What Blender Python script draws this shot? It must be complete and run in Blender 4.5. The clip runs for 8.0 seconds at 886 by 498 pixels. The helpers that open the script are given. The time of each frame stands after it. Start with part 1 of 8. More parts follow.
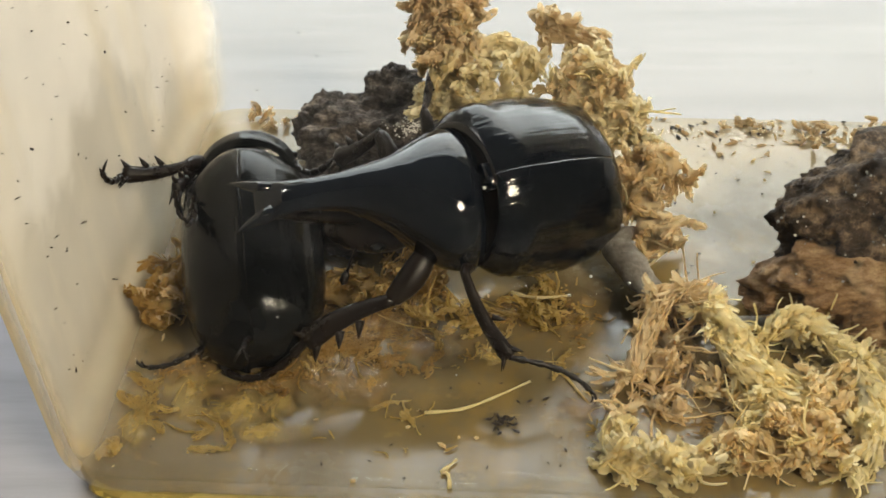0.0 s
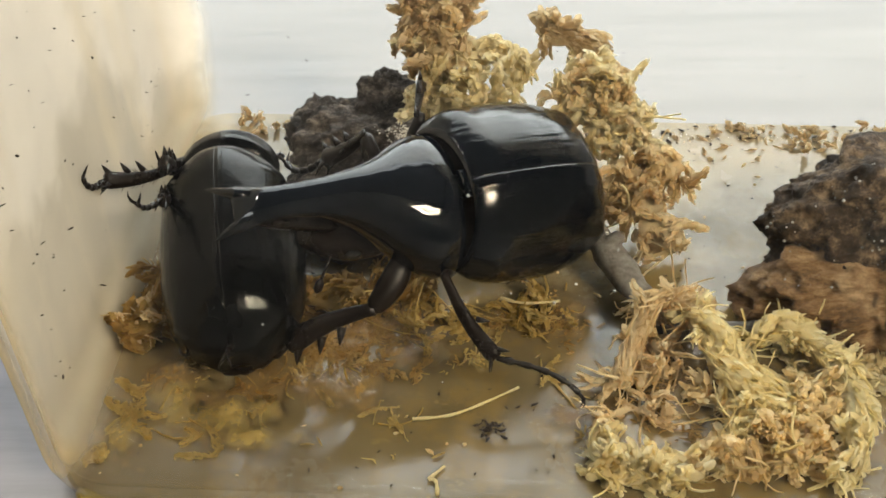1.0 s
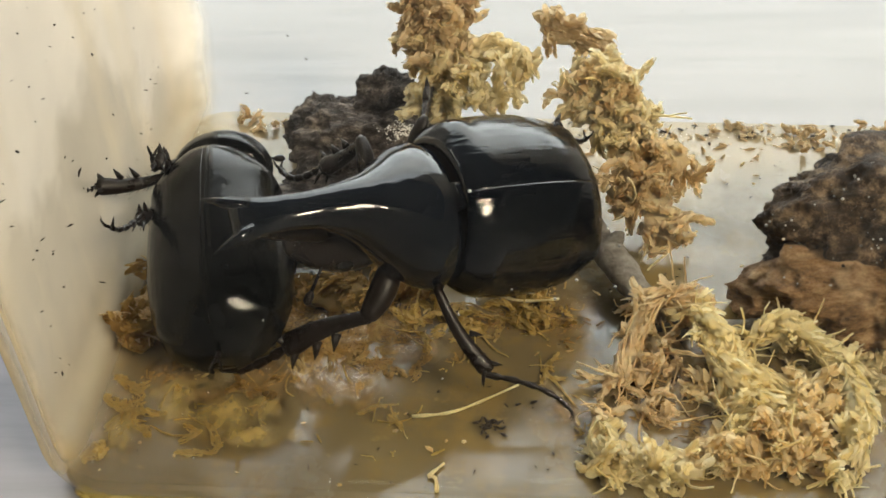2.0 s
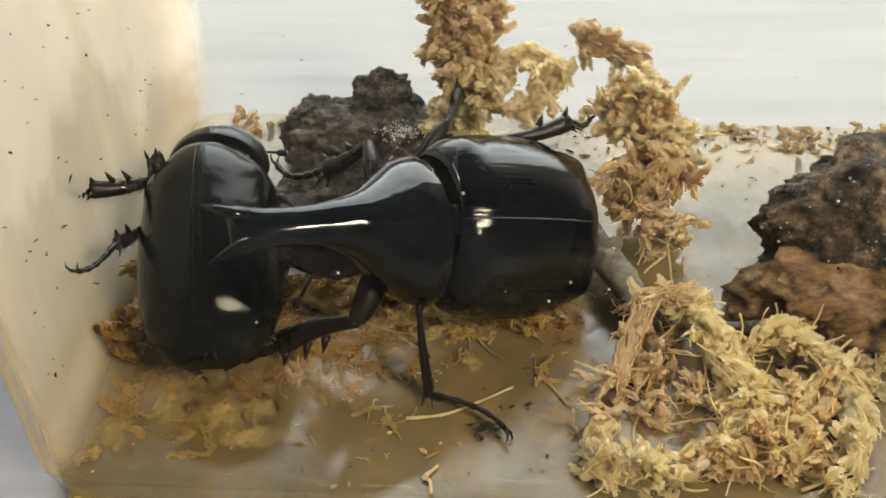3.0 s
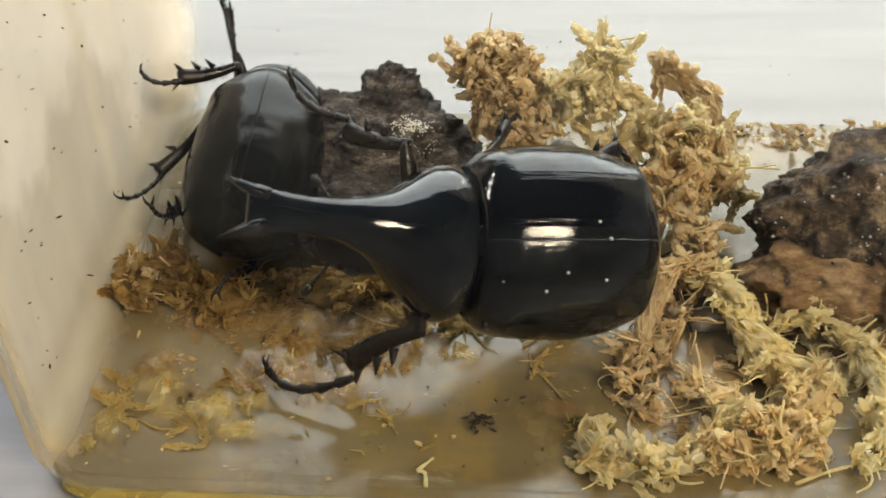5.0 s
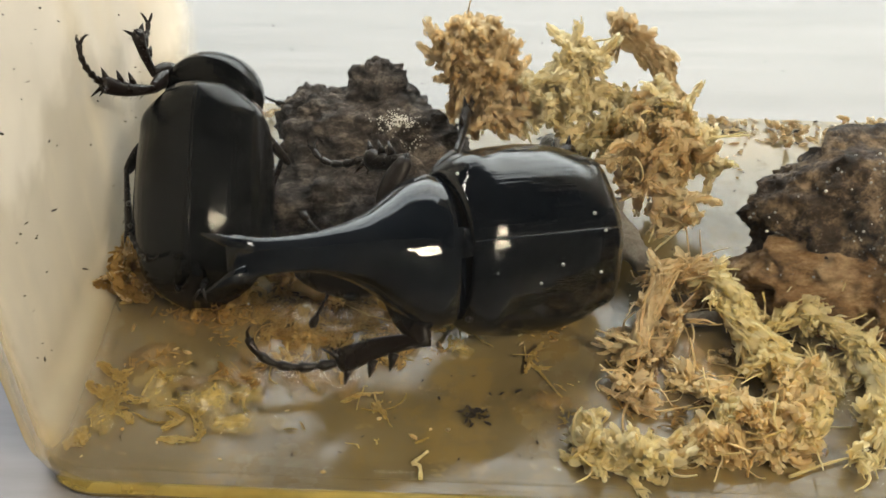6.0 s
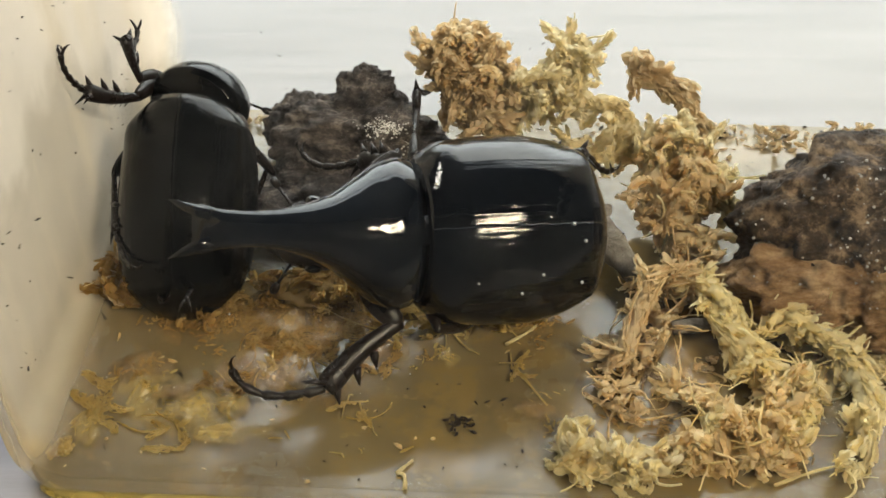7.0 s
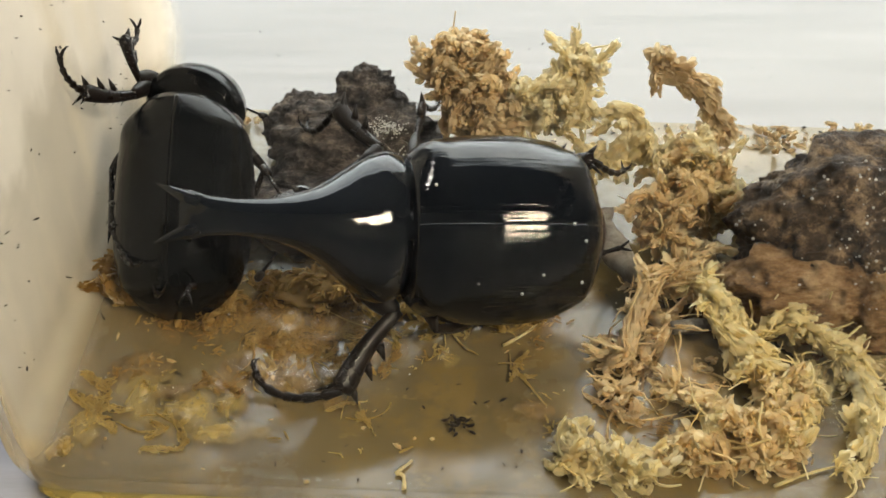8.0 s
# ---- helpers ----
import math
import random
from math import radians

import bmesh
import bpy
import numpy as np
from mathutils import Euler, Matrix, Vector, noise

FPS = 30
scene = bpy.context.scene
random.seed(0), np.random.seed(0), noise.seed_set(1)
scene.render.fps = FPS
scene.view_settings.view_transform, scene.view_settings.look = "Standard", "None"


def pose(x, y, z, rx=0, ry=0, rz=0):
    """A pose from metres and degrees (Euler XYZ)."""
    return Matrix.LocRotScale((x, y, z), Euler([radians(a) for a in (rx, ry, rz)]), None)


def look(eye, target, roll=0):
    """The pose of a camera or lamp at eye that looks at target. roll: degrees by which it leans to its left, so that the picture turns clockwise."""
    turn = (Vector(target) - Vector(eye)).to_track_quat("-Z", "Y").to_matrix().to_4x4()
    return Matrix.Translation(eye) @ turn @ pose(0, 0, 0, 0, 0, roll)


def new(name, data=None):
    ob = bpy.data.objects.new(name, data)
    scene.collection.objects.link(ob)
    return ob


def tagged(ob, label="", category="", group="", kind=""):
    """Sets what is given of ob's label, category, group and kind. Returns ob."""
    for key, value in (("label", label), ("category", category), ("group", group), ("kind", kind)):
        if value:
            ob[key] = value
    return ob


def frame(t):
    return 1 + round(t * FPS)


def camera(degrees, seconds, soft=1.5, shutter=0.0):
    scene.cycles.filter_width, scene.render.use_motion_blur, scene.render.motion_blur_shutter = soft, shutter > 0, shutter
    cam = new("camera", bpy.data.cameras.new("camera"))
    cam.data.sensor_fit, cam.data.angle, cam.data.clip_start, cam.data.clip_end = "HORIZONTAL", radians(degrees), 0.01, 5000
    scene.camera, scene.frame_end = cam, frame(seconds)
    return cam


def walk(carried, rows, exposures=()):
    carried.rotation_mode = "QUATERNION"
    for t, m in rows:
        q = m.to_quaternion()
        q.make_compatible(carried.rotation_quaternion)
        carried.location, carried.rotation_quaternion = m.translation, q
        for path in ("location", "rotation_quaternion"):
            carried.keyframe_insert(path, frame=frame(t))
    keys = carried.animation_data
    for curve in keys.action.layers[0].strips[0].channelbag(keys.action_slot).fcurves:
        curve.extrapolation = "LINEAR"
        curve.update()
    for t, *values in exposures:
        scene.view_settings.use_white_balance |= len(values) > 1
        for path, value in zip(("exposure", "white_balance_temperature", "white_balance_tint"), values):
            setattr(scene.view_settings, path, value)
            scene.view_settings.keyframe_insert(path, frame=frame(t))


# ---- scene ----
import itertools

MM = 0.001


# ---- camera ----
def path(rows):
    return [(r[0], pose(*r[1:])) for r in rows]


cam = camera(42.0, 8.0, soft=1.6, shutter=0.5)
walk(cam, path([
    (0, -0.00101, -0.11181, 0.10069, 47.783, 0.464, 0.202),
    (0.5, 0.00017, -0.11130, 0.10092, 47.835, 0.498, 0.179),
    (1, 0.00013, -0.11127, 0.10095, 47.831, 0.423, 0.118),
    (1.5, -0.00040, -0.11180, 0.10066, 47.925, 0.327, 0.062),
    (3, 0.00007, -0.11141, 0.10052, 47.968, 0.078, 0.018),
    (3.5, 0.00000, -0.11147, 0.10037, 48.000, -0.000, -0.000),
    (4, -0.00038, -0.11164, 0.09988, 48.095, -0.197, -0.109),
    (4.5, -0.00067, -0.11183, 0.09982, 48.084, -0.333, -0.161),
    (6, -0.00078, -0.11283, 0.09930, 48.135, -0.724, -0.386),
    (6.5, -0.00053, -0.11308, 0.09915, 48.217, -0.704, -0.438),
    (7, 0.00089, -0.11204, 0.09976, 48.158, -0.643, -0.461),
    (7.5, 0.00107, -0.11180, 0.09991, 48.149, -0.677, -0.501),
    (8, 0.00070, -0.11195, 0.09966, 48.171, -0.766, -0.507),
]))

# ---- world and light: a room with a wide window behind the table and a ceiling lamp above the viewer ----
world = bpy.data.worlds.new("world")
scene.world = world
world.use_nodes = True
sky = world.node_tree.nodes.new("ShaderNodeTexSky")
sky.sky_type, sky.sun_disc = "NISHITA", False
sky.sun_elevation, sky.sun_rotation = radians(40), radians(20)
back = world.node_tree.nodes["Background"]
back.inputs["Strength"].default_value = 0.1
world.node_tree.links.new(sky.outputs[0], back.inputs["Color"])
scene.view_settings.exposure = 0.0


def area(name, m, sx, sy, watts, colour):
    lamp = bpy.data.lights.new(name, "AREA")
    lamp.shape, lamp.size, lamp.size_y, lamp.energy, lamp.color = "RECTANGLE", sx, sy, watts, colour
    ob = new(name, lamp)
    ob.matrix_world = m
    return ob


area("window_light", look((0.29, 1.46, 1.22), (0.29, 0.0, 1.22)), 2.12, 1.95, 78.0, (0.84, 0.925, 1.0))
# added fill that brightens the milky side wall, not a known lamp
area("ceiling_tube_light", look((-0.95, 0.45, 2.22), (-0.8, 0.4, 0.0)), 0.4, 0.12, 15.0, (1.0, 0.97, 0.92))


# ---- materials ----
def material(name, base, rough=0.5, spec=0.5, metal=0.0):
    m = bpy.data.materials.new(name)
    m.use_nodes = True
    b = m.node_tree.nodes["Principled BSDF"]
    b.inputs["Base Color"].default_value = (*base, 1)
    b.inputs["Roughness"].default_value = rough
    b.inputs["Specular IOR Level"].default_value = spec
    b.inputs["Metallic"].default_value = metal
    return m


def node(m, kind, **sets):
    n = m.node_tree.nodes.new(kind)
    for key, value in sets.items():
        if key in n.inputs:
            n.inputs[key].default_value = value
    return n


def link(m, a, b):
    m.node_tree.links.new(a, b)


def coords(m, stretch=(1, 1, 1)):
    c = m.node_tree.nodes.new("ShaderNodeTexCoord")
    s = m.node_tree.nodes.new("ShaderNodeMapping")
    s.inputs["Scale"].default_value = stretch
    link(m, c.outputs["Object"], s.inputs["Vector"])
    return s.outputs["Vector"]


def noise_tex(m, scale, detail=5, rough=0.6, vec=None):
    n = node(m, "ShaderNodeTexNoise", Scale=scale, Detail=detail, Roughness=rough)
    link(m, vec if vec else coords(m), n.inputs["Vector"])
    return n.outputs["Fac"]


def ramp(m, fac, stops):
    r = m.node_tree.nodes.new("ShaderNodeValToRGB")
    els = r.color_ramp.elements
    while len(els) < len(stops):
        els.new(0.5)
    for e, (p, c) in zip(els, stops):
        e.position, e.color = p, (*c, 1) if len(c) == 3 else c
    link(m, fac, r.inputs["Fac"])
    return r.outputs["Color"]


def bsdf(m):
    return m.node_tree.nodes["Principled BSDF"]


def bump(m, fac, strength, distance):
    b = node(m, "ShaderNodeBump", Strength=strength, Distance=distance)
    link(m, fac, b.inputs["Height"])
    link(m, b.outputs["Normal"], bsdf(m).inputs["Normal"])
    return b


def grey(v):
    return (v, v, v)


def shell_material(name, base, r0, r1, relief, coat=0.0, spec=0.5, wave=0.12):
    """Insect shell: a soft sheen under a thin polished layer."""
    m = material(name, base, 0.1, spec)
    f = noise_tex(m, 260, 4)
    link(m, ramp(m, f, [(0.3, grey(r0)), (0.75, grey(r1))]), bsdf(m).inputs["Roughness"])
    link(m, ramp(m, noise_tex(m, 120, 3), [(0.3, base), (0.8, tuple(c * 2.2 for c in base))]), bsdf(m).inputs["Base Color"])
    fine = bump(m, noise_tex(m, 2300, 4), relief, 0.00008)
    wavy = node(m, "ShaderNodeBump", Strength=wave, Distance=0.0006)
    link(m, noise_tex(m, 170, 2), wavy.inputs["Height"])
    link(m, wavy.outputs["Normal"], fine.inputs["Normal"])
    bsdf(m).inputs["Coat Weight"].default_value = coat
    bsdf(m).inputs["Coat Roughness"].default_value = 0.05
    c = node(m, "ShaderNodeBump", Strength=0.12, Distance=0.0002)
    link(m, noise_tex(m, 420, 3), c.inputs["Height"])
    link(m, c.outputs["Normal"], bsdf(m).inputs["Coat Normal"])
    return m


MALE_ELYTRON = shell_material("polished_black_wing_case", (0.0016, 0.0022, 0.0034), 0.03, 0.07, 0.13, 0.0, 0.3, 0.24)
MALE_SHELL = shell_material("polished_black_shell", (0.0018, 0.0026, 0.0042), 0.03, 0.08, 0.07, 0.0, 0.3, 0.3)
FEMALE_SHELL = shell_material("satin_black_shell", (0.0018, 0.0021, 0.0024), 0.07, 0.16, 0.25, 0.0, 0.14, 0.4)
LIMB = shell_material("dark_brown_limb", (0.005, 0.0034, 0.0028), 0.18, 0.45, 0.6, 0.0, 0.22)


def striped(m):
    """Faint ridges along a wing case on top of its other relief."""
    top = [n for n in m.node_tree.nodes if n.bl_idname == "ShaderNodeBump" and n.outputs["Normal"].links and n.outputs["Normal"].links[0].to_socket.name == "Normal" and n.outputs["Normal"].links[0].to_node.bl_idname == "ShaderNodeBsdfPrincipled"][0]
    wrinkle = node(m, "ShaderNodeBump", Strength=0.16, Distance=0.00012)
    link(m, noise_tex(m, 900, 3, 0.6, coords(m, (1.6, 0.8, 1))), wrinkle.inputs["Height"])
    link(m, top.outputs["Normal"], wrinkle.inputs["Normal"])
    ridge = node(m, "ShaderNodeBump", Strength=0.75, Distance=0.0001)
    link(m, noise_tex(m, 26, 3, 0.55, coords(m, (2.0, 60, 25))), ridge.inputs["Height"])
    link(m, wrinkle.outputs["Normal"], ridge.inputs["Normal"])
    link(m, ridge.outputs["Normal"], bsdf(m).inputs["Normal"])


striped(MALE_ELYTRON)
striped(FEMALE_SHELL)
UNDER = shell_material("brown_underside", (0.012, 0.007, 0.004), 0.25, 0.5, 0.4, spec=0.2)
EYE = material("black_eye", (0.004, 0.004, 0.004), 0.08)


def table_material():
    m = material("limed_wood", (0.25, 0.24, 0.24), 0.32, 0.75)
    v = coords(m, (3, 34, 34))
    f = noise_tex(m, 6, 8, 0.65, v)
    link(m, ramp(m, f, [(0.3, (0.165, 0.156, 0.160)), (0.5, (0.20, 0.190, 0.195)), (0.72, (0.23, 0.22, 0.226))]), bsdf(m).inputs["Base Color"])
    link(m, ramp(m, noise_tex(m, 9, 4, 0.5, v), [(0.3, grey(0.34)), (0.8, grey(0.44))]), bsdf(m).inputs["Roughness"])
    bump(m, f, 0.25, 0.0004)
    return m


TABLE = table_material()
WALL = material("white_plaster", (0.78, 0.77, 0.74), 0.85)
bump(WALL, noise_tex(WALL, 60), 0.3, 0.002)
# unseen room surfaces, kept dark so the polished shells mirror little
DIM_WALL = material("dark_grey_room", (0.10, 0.105, 0.11), 0.8)
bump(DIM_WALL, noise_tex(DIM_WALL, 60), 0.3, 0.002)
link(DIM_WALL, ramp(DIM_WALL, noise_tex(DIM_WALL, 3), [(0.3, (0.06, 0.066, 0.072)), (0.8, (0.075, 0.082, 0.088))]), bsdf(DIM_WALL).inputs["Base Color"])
link(WALL, ramp(WALL, noise_tex(WALL, 3), [(0.3, (0.74, 0.73, 0.70)), (0.8, (0.80, 0.79, 0.76))]), bsdf(WALL).inputs["Base Color"])


def base_material():
    """The yellowed, wet plastic bottom of the box."""
    m = material("wet_stained_plastic", (0.36, 0.29, 0.15), 0.15, 0.42)
    f = noise_tex(m, 46, 7, 0.62)
    link(m, ramp(m, f, [(0.28, (0.092, 0.066, 0.028)), (0.45, (0.122, 0.092, 0.042)), (0.56, (0.143, 0.110, 0.054)), (0.66, (0.180, 0.142, 0.076)), (0.74, (0.35, 0.32, 0.23))]), bsdf(m).inputs["Base Color"])
    plain = bsdf(m).inputs["Base Color"].links[0].from_socket
    # amber crusts and pale, chalky residue with ragged outlines
    def layer(below, fac, colour):
        n = m.node_tree.nodes.new("ShaderNodeMix")
        n.data_type = "RGBA"
        link(m, fac, n.inputs["Factor"])
        link(m, below, n.inputs["A"])
        n.inputs["B"].default_value = (*colour, 1)
        return n.outputs["Result"]

    tone = layer(plain, ramp(m, noise_tex(m, 75, 11, 0.72), [(0.50, grey(0.0)), (0.555, grey(0.75)), (0.70, grey(0.9))]), (0.175, 0.120, 0.040))
    tone = layer(tone, ramp(m, noise_tex(m, 120, 11, 0.75, coords(m, (1, 1.5, 1))), [(0.585, grey(0.0)), (0.63, grey(0.7))]), (0.245, 0.180, 0.072))
    tone = layer(tone, ramp(m, noise_tex(m, 52, 9, 0.68, coords(m, (1.3, 0.8, 1))), [(0.60, grey(0.0)), (0.66, grey(0.5))]), (0.33, 0.295, 0.215))
    # paler plastic towards the back of the box
    where = m.node_tree.nodes.new("ShaderNodeSeparateXYZ")
    link(m, coords(m), where.inputs[0])
    rear = node(m, "ShaderNodeMath")
    rear.operation = "MULTIPLY_ADD"
    rear.inputs[1].default_value = 9.0
    link(m, where.outputs["Y"], rear.inputs[0])
    link(m, noise_tex(m, 80, 8, 0.7), rear.inputs[2])
    pale = m.node_tree.nodes.new("ShaderNodeMix")
    pale.data_type = "RGBA"
    link(m, ramp(m, rear.outputs[0], [(0.84, grey(0.0)), (1.0, grey(0.85))]), pale.inputs["Factor"])
    link(m, tone, pale.inputs["A"])
    pale.inputs["B"].default_value = (0.27, 0.225, 0.145, 1)
    link(m, pale.outputs["Result"], bsdf(m).inputs["Base Color"])
    link(m, ramp(m, noise_tex(m, 60, 5), [(0.42, grey(0.06)), (0.62, grey(0.36))]), bsdf(m).inputs["Roughness"])
    bump(m, noise_tex(m, 130, 6), 0.12, 0.0005)
    return m


BASE = base_material()


def pane_material(name, tint, gloss_rough, milk, milk_colour, vary=0.0, gloss=0.015):
    """Clear to milky plastic sheet: see-through, a little cloudy, with a mirror gloss."""
    m = bpy.data.materials.new(name)
    m.use_nodes = True
    nt = m.node_tree
    nt.nodes.remove(nt.nodes["Principled BSDF"])
    clear = node(m, "ShaderNodeBsdfTransparent", Color=(*tint, 1))
    cloud = node(m, "ShaderNodeBsdfDiffuse", Color=(*milk_colour, 1))
    through_it = node(m, "ShaderNodeBsdfTranslucent", Color=(*milk_colour, 1))
    both = node(m, "ShaderNodeMixShader", Fac=0.5)
    link(m, cloud.outputs[0], both.inputs[1])
    link(m, through_it.outputs[0], both.inputs[2])
    body = node(m, "ShaderNodeMixShader", Fac=milk)
    if vary:
        link(m, ramp(m, noise_tex(m, 45, 5), [(0.35, grey(max(0, milk - vary))), (0.7, grey(min(1, milk + vary)))]), body.inputs[0])
    link(m, clear.outputs[0], body.inputs[1])
    link(m, both.outputs[0], body.inputs[2])
    shine = node(m, "ShaderNodeBsdfGlossy", Roughness=gloss_rough)
    edge = node(m, "ShaderNodeLayerWeight", Blend=0.5)
    steep = node(m, "ShaderNodeMath")
    steep.operation = "POWER"
    steep.inputs[1].default_value = 5.0
    link(m, edge.outputs["Facing"], steep.inputs[0])
    fres = node(m, "ShaderNodeMath")
    fres.operation = "MULTIPLY_ADD"
    fres.inputs[1].default_value, fres.inputs[2].default_value = 0.9, gloss
    link(m, steep.outputs[0], fres.inputs[0])
    mix = node(m, "ShaderNodeMixShader")
    link(m, fres.outputs[0], mix.inputs[0])
    link(m, body.outputs[0], mix.inputs[1])
    link(m, shine.outputs[0], mix.inputs[2])
    link(m, mix.outputs[0], nt.nodes["Material Output"].inputs["Surface"])
    return m


BEAD = pane_material("amber_plastic_bead", (0.97, 0.88, 0.5), 0.2, 0.35, (0.92, 0.74, 0.25), 0.2)


def shell_plastic():
    """One moulded shell: clear at the front and back, milky and yellowed round the near end, clearer and duller at its
    foot.
    """
    m = bpy.data.materials.new("moulded_box_plastic")
    m.use_nodes = True
    nt = m.node_tree
    nt.nodes.remove(nt.nodes["Principled BSDF"])
    split = nt.nodes.new("ShaderNodeSeparateXYZ")
    place = nt.nodes.new("ShaderNodeTexCoord")
    link(m, place.outputs["Object"], split.inputs[0])

    def span(sock, a, b, lo=0.0, hi=1.0):
        n = nt.nodes.new("ShaderNodeMapRange")
        n.interpolation_type = "SMOOTHSTEP"
        for key, value in (("From Min", a), ("From Max", b), ("To Min", lo), ("To Max", hi)):
            n.inputs[key].default_value = value
        link(m, sock, n.inputs["Value"])
        return n.outputs["Result"]

    def calc(op, a, b):
        n = nt.nodes.new("ShaderNodeMath")
        n.operation = op
        for k, v in enumerate((a, b)):
            if isinstance(v, (int, float)):
                n.inputs[k].default_value = v
            else:
                link(m, v, n.inputs[k])
        return n.outputs[0]

    def blend(fac, a, b):
        n = nt.nodes.new("ShaderNodeMix")
        n.data_type = "RGBA"
        link(m, fac, n.inputs["Factor"])
        for key, v in (("A", a), ("B", b)):
            if isinstance(v, tuple):
                n.inputs[key].default_value = (*v, 1)
            else:
                link(m, v, n.inputs[key])
        return n.outputs["Result"]

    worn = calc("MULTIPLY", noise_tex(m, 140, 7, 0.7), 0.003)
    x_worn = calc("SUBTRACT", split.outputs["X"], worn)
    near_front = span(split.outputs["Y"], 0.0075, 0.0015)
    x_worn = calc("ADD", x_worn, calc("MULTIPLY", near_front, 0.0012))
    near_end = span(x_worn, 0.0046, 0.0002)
    # the milk thins out towards the foot of the wall
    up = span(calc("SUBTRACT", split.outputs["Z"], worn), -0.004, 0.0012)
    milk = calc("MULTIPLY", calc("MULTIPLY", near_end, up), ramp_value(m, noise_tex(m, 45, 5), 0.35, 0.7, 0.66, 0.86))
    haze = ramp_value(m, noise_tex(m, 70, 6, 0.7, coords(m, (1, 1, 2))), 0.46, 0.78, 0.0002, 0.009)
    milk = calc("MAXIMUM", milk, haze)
    # shade put into the tone: greyer low down and towards the front
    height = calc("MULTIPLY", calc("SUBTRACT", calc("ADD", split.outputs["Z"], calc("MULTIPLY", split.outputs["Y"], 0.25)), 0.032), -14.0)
    shade_edge = ramp_value(m, calc("ADD", noise_tex(m, 40, 5, 0.55), height), 0.46, 0.56, 0.0, 1.0)
    tone = blend(shade_edge, (0.97, 0.93, 0.87), (0.74, 0.695, 0.615))
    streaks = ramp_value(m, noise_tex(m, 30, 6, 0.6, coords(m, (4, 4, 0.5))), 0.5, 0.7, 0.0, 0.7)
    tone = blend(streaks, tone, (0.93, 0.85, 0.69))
    # browner and darker over the lowest centimetre
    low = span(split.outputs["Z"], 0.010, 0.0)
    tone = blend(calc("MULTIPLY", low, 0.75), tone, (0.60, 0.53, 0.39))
    edge_y = calc("MULTIPLY", near_front, near_end)
    tone = blend(calc("MULTIPLY", edge_y, 0.95), tone, (0.84, 0.63, 0.28))
    clear = node(m, "ShaderNodeBsdfTransparent")
    link(m, blend(near_end, (0.985, 0.978, 0.95), (0.97, 0.94, 0.86)), clear.inputs["Color"])
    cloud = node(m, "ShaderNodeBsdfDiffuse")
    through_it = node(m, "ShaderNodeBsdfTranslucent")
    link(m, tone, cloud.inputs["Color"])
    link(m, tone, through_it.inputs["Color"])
    both = node(m, "ShaderNodeMixShader", Fac=0.5)
    link(m, cloud.outputs[0], both.inputs[1])
    link(m, through_it.outputs[0], both.inputs[2])
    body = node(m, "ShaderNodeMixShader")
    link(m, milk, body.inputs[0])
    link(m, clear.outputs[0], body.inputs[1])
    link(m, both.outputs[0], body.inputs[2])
    shine = node(m, "ShaderNodeBsdfGlossy", Roughness=0.08)
    facing = node(m, "ShaderNodeLayerWeight", Blend=0.5)
    fres = calc("MULTIPLY", calc("POWER", facing.outputs["Facing"], 5.0), 0.5)
    mix = node(m, "ShaderNodeMixShader")
    link(m, calc("ADD", fres, 0.005), mix.inputs[0])
    link(m, body.outputs[0], mix.inputs[1])
    link(m, shine.outputs[0], mix.inputs[2])
    link(m, mix.outputs[0], nt.nodes["Material Output"].inputs["Surface"])
    return m


def ramp_value(m, fac, a, b, lo, hi):
    n = m.node_tree.nodes.new("ShaderNodeMapRange")
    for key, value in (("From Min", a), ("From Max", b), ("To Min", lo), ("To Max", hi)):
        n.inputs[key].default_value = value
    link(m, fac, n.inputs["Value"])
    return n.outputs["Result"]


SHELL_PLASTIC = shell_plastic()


def moss_material(name, dark, mid, pale):
    m = material(name, mid, 0.75, 0.25)
    g = m.node_tree.nodes.new("ShaderNodeNewGeometry")
    mixf = node(m, "ShaderNodeMath")
    mixf.operation = "MULTIPLY_ADD"
    mixf.inputs[1].default_value = 0.32
    link(m, g.outputs["Random Per Island"], mixf.inputs[0])
    big = node(m, "ShaderNodeMath")
    big.operation = "MULTIPLY"
    big.inputs[1].default_value = 0.78
    link(m, noise_tex(m, 110, 3), big.inputs[0])
    link(m, big.outputs[0], mixf.inputs[2])
    c = ramp(m, mixf.outputs[0], [(0.2, dark), (0.48, mid), (0.8, pale)])
    link(m, c, bsdf(m).inputs["Base Color"])
    bump(m, noise_tex(m, 1500, 5, 0.7), 0.8, 0.0006)
    nt = m.node_tree
    tr = node(m, "ShaderNodeBsdfTranslucent")
    link(m, c, tr.inputs["Color"])
    mix = node(m, "ShaderNodeMixShader", Fac=0.62)
    link(m, bsdf(m).outputs[0], mix.inputs[1])
    link(m, tr.outputs[0], mix.inputs[2])
    link(m, mix.outputs[0], nt.nodes["Material Output"].inputs["Surface"])
    return m


MOSS = moss_material("straw_moss", (0.60, 0.42, 0.18), (0.86, 0.69, 0.39), (0.95, 0.86, 0.61))
MOSS_BROWN = moss_material("brown_moss", (0.42, 0.29, 0.14), (0.67, 0.52, 0.31), (0.85, 0.74, 0.52))
MOSS_PALE = moss_material("pale_moss", (0.74, 0.58, 0.25), (0.91, 0.80, 0.47), (0.96, 0.91, 0.68))
MOSS_DRY = moss_material("dry_moss", (0.60, 0.48, 0.26), (0.83, 0.73, 0.46), (0.94, 0.88, 0.67))
MOSS_TAN = moss_material("tan_moss", (0.54, 0.38, 0.19), (0.80, 0.63, 0.37), (0.92, 0.82, 0.58))
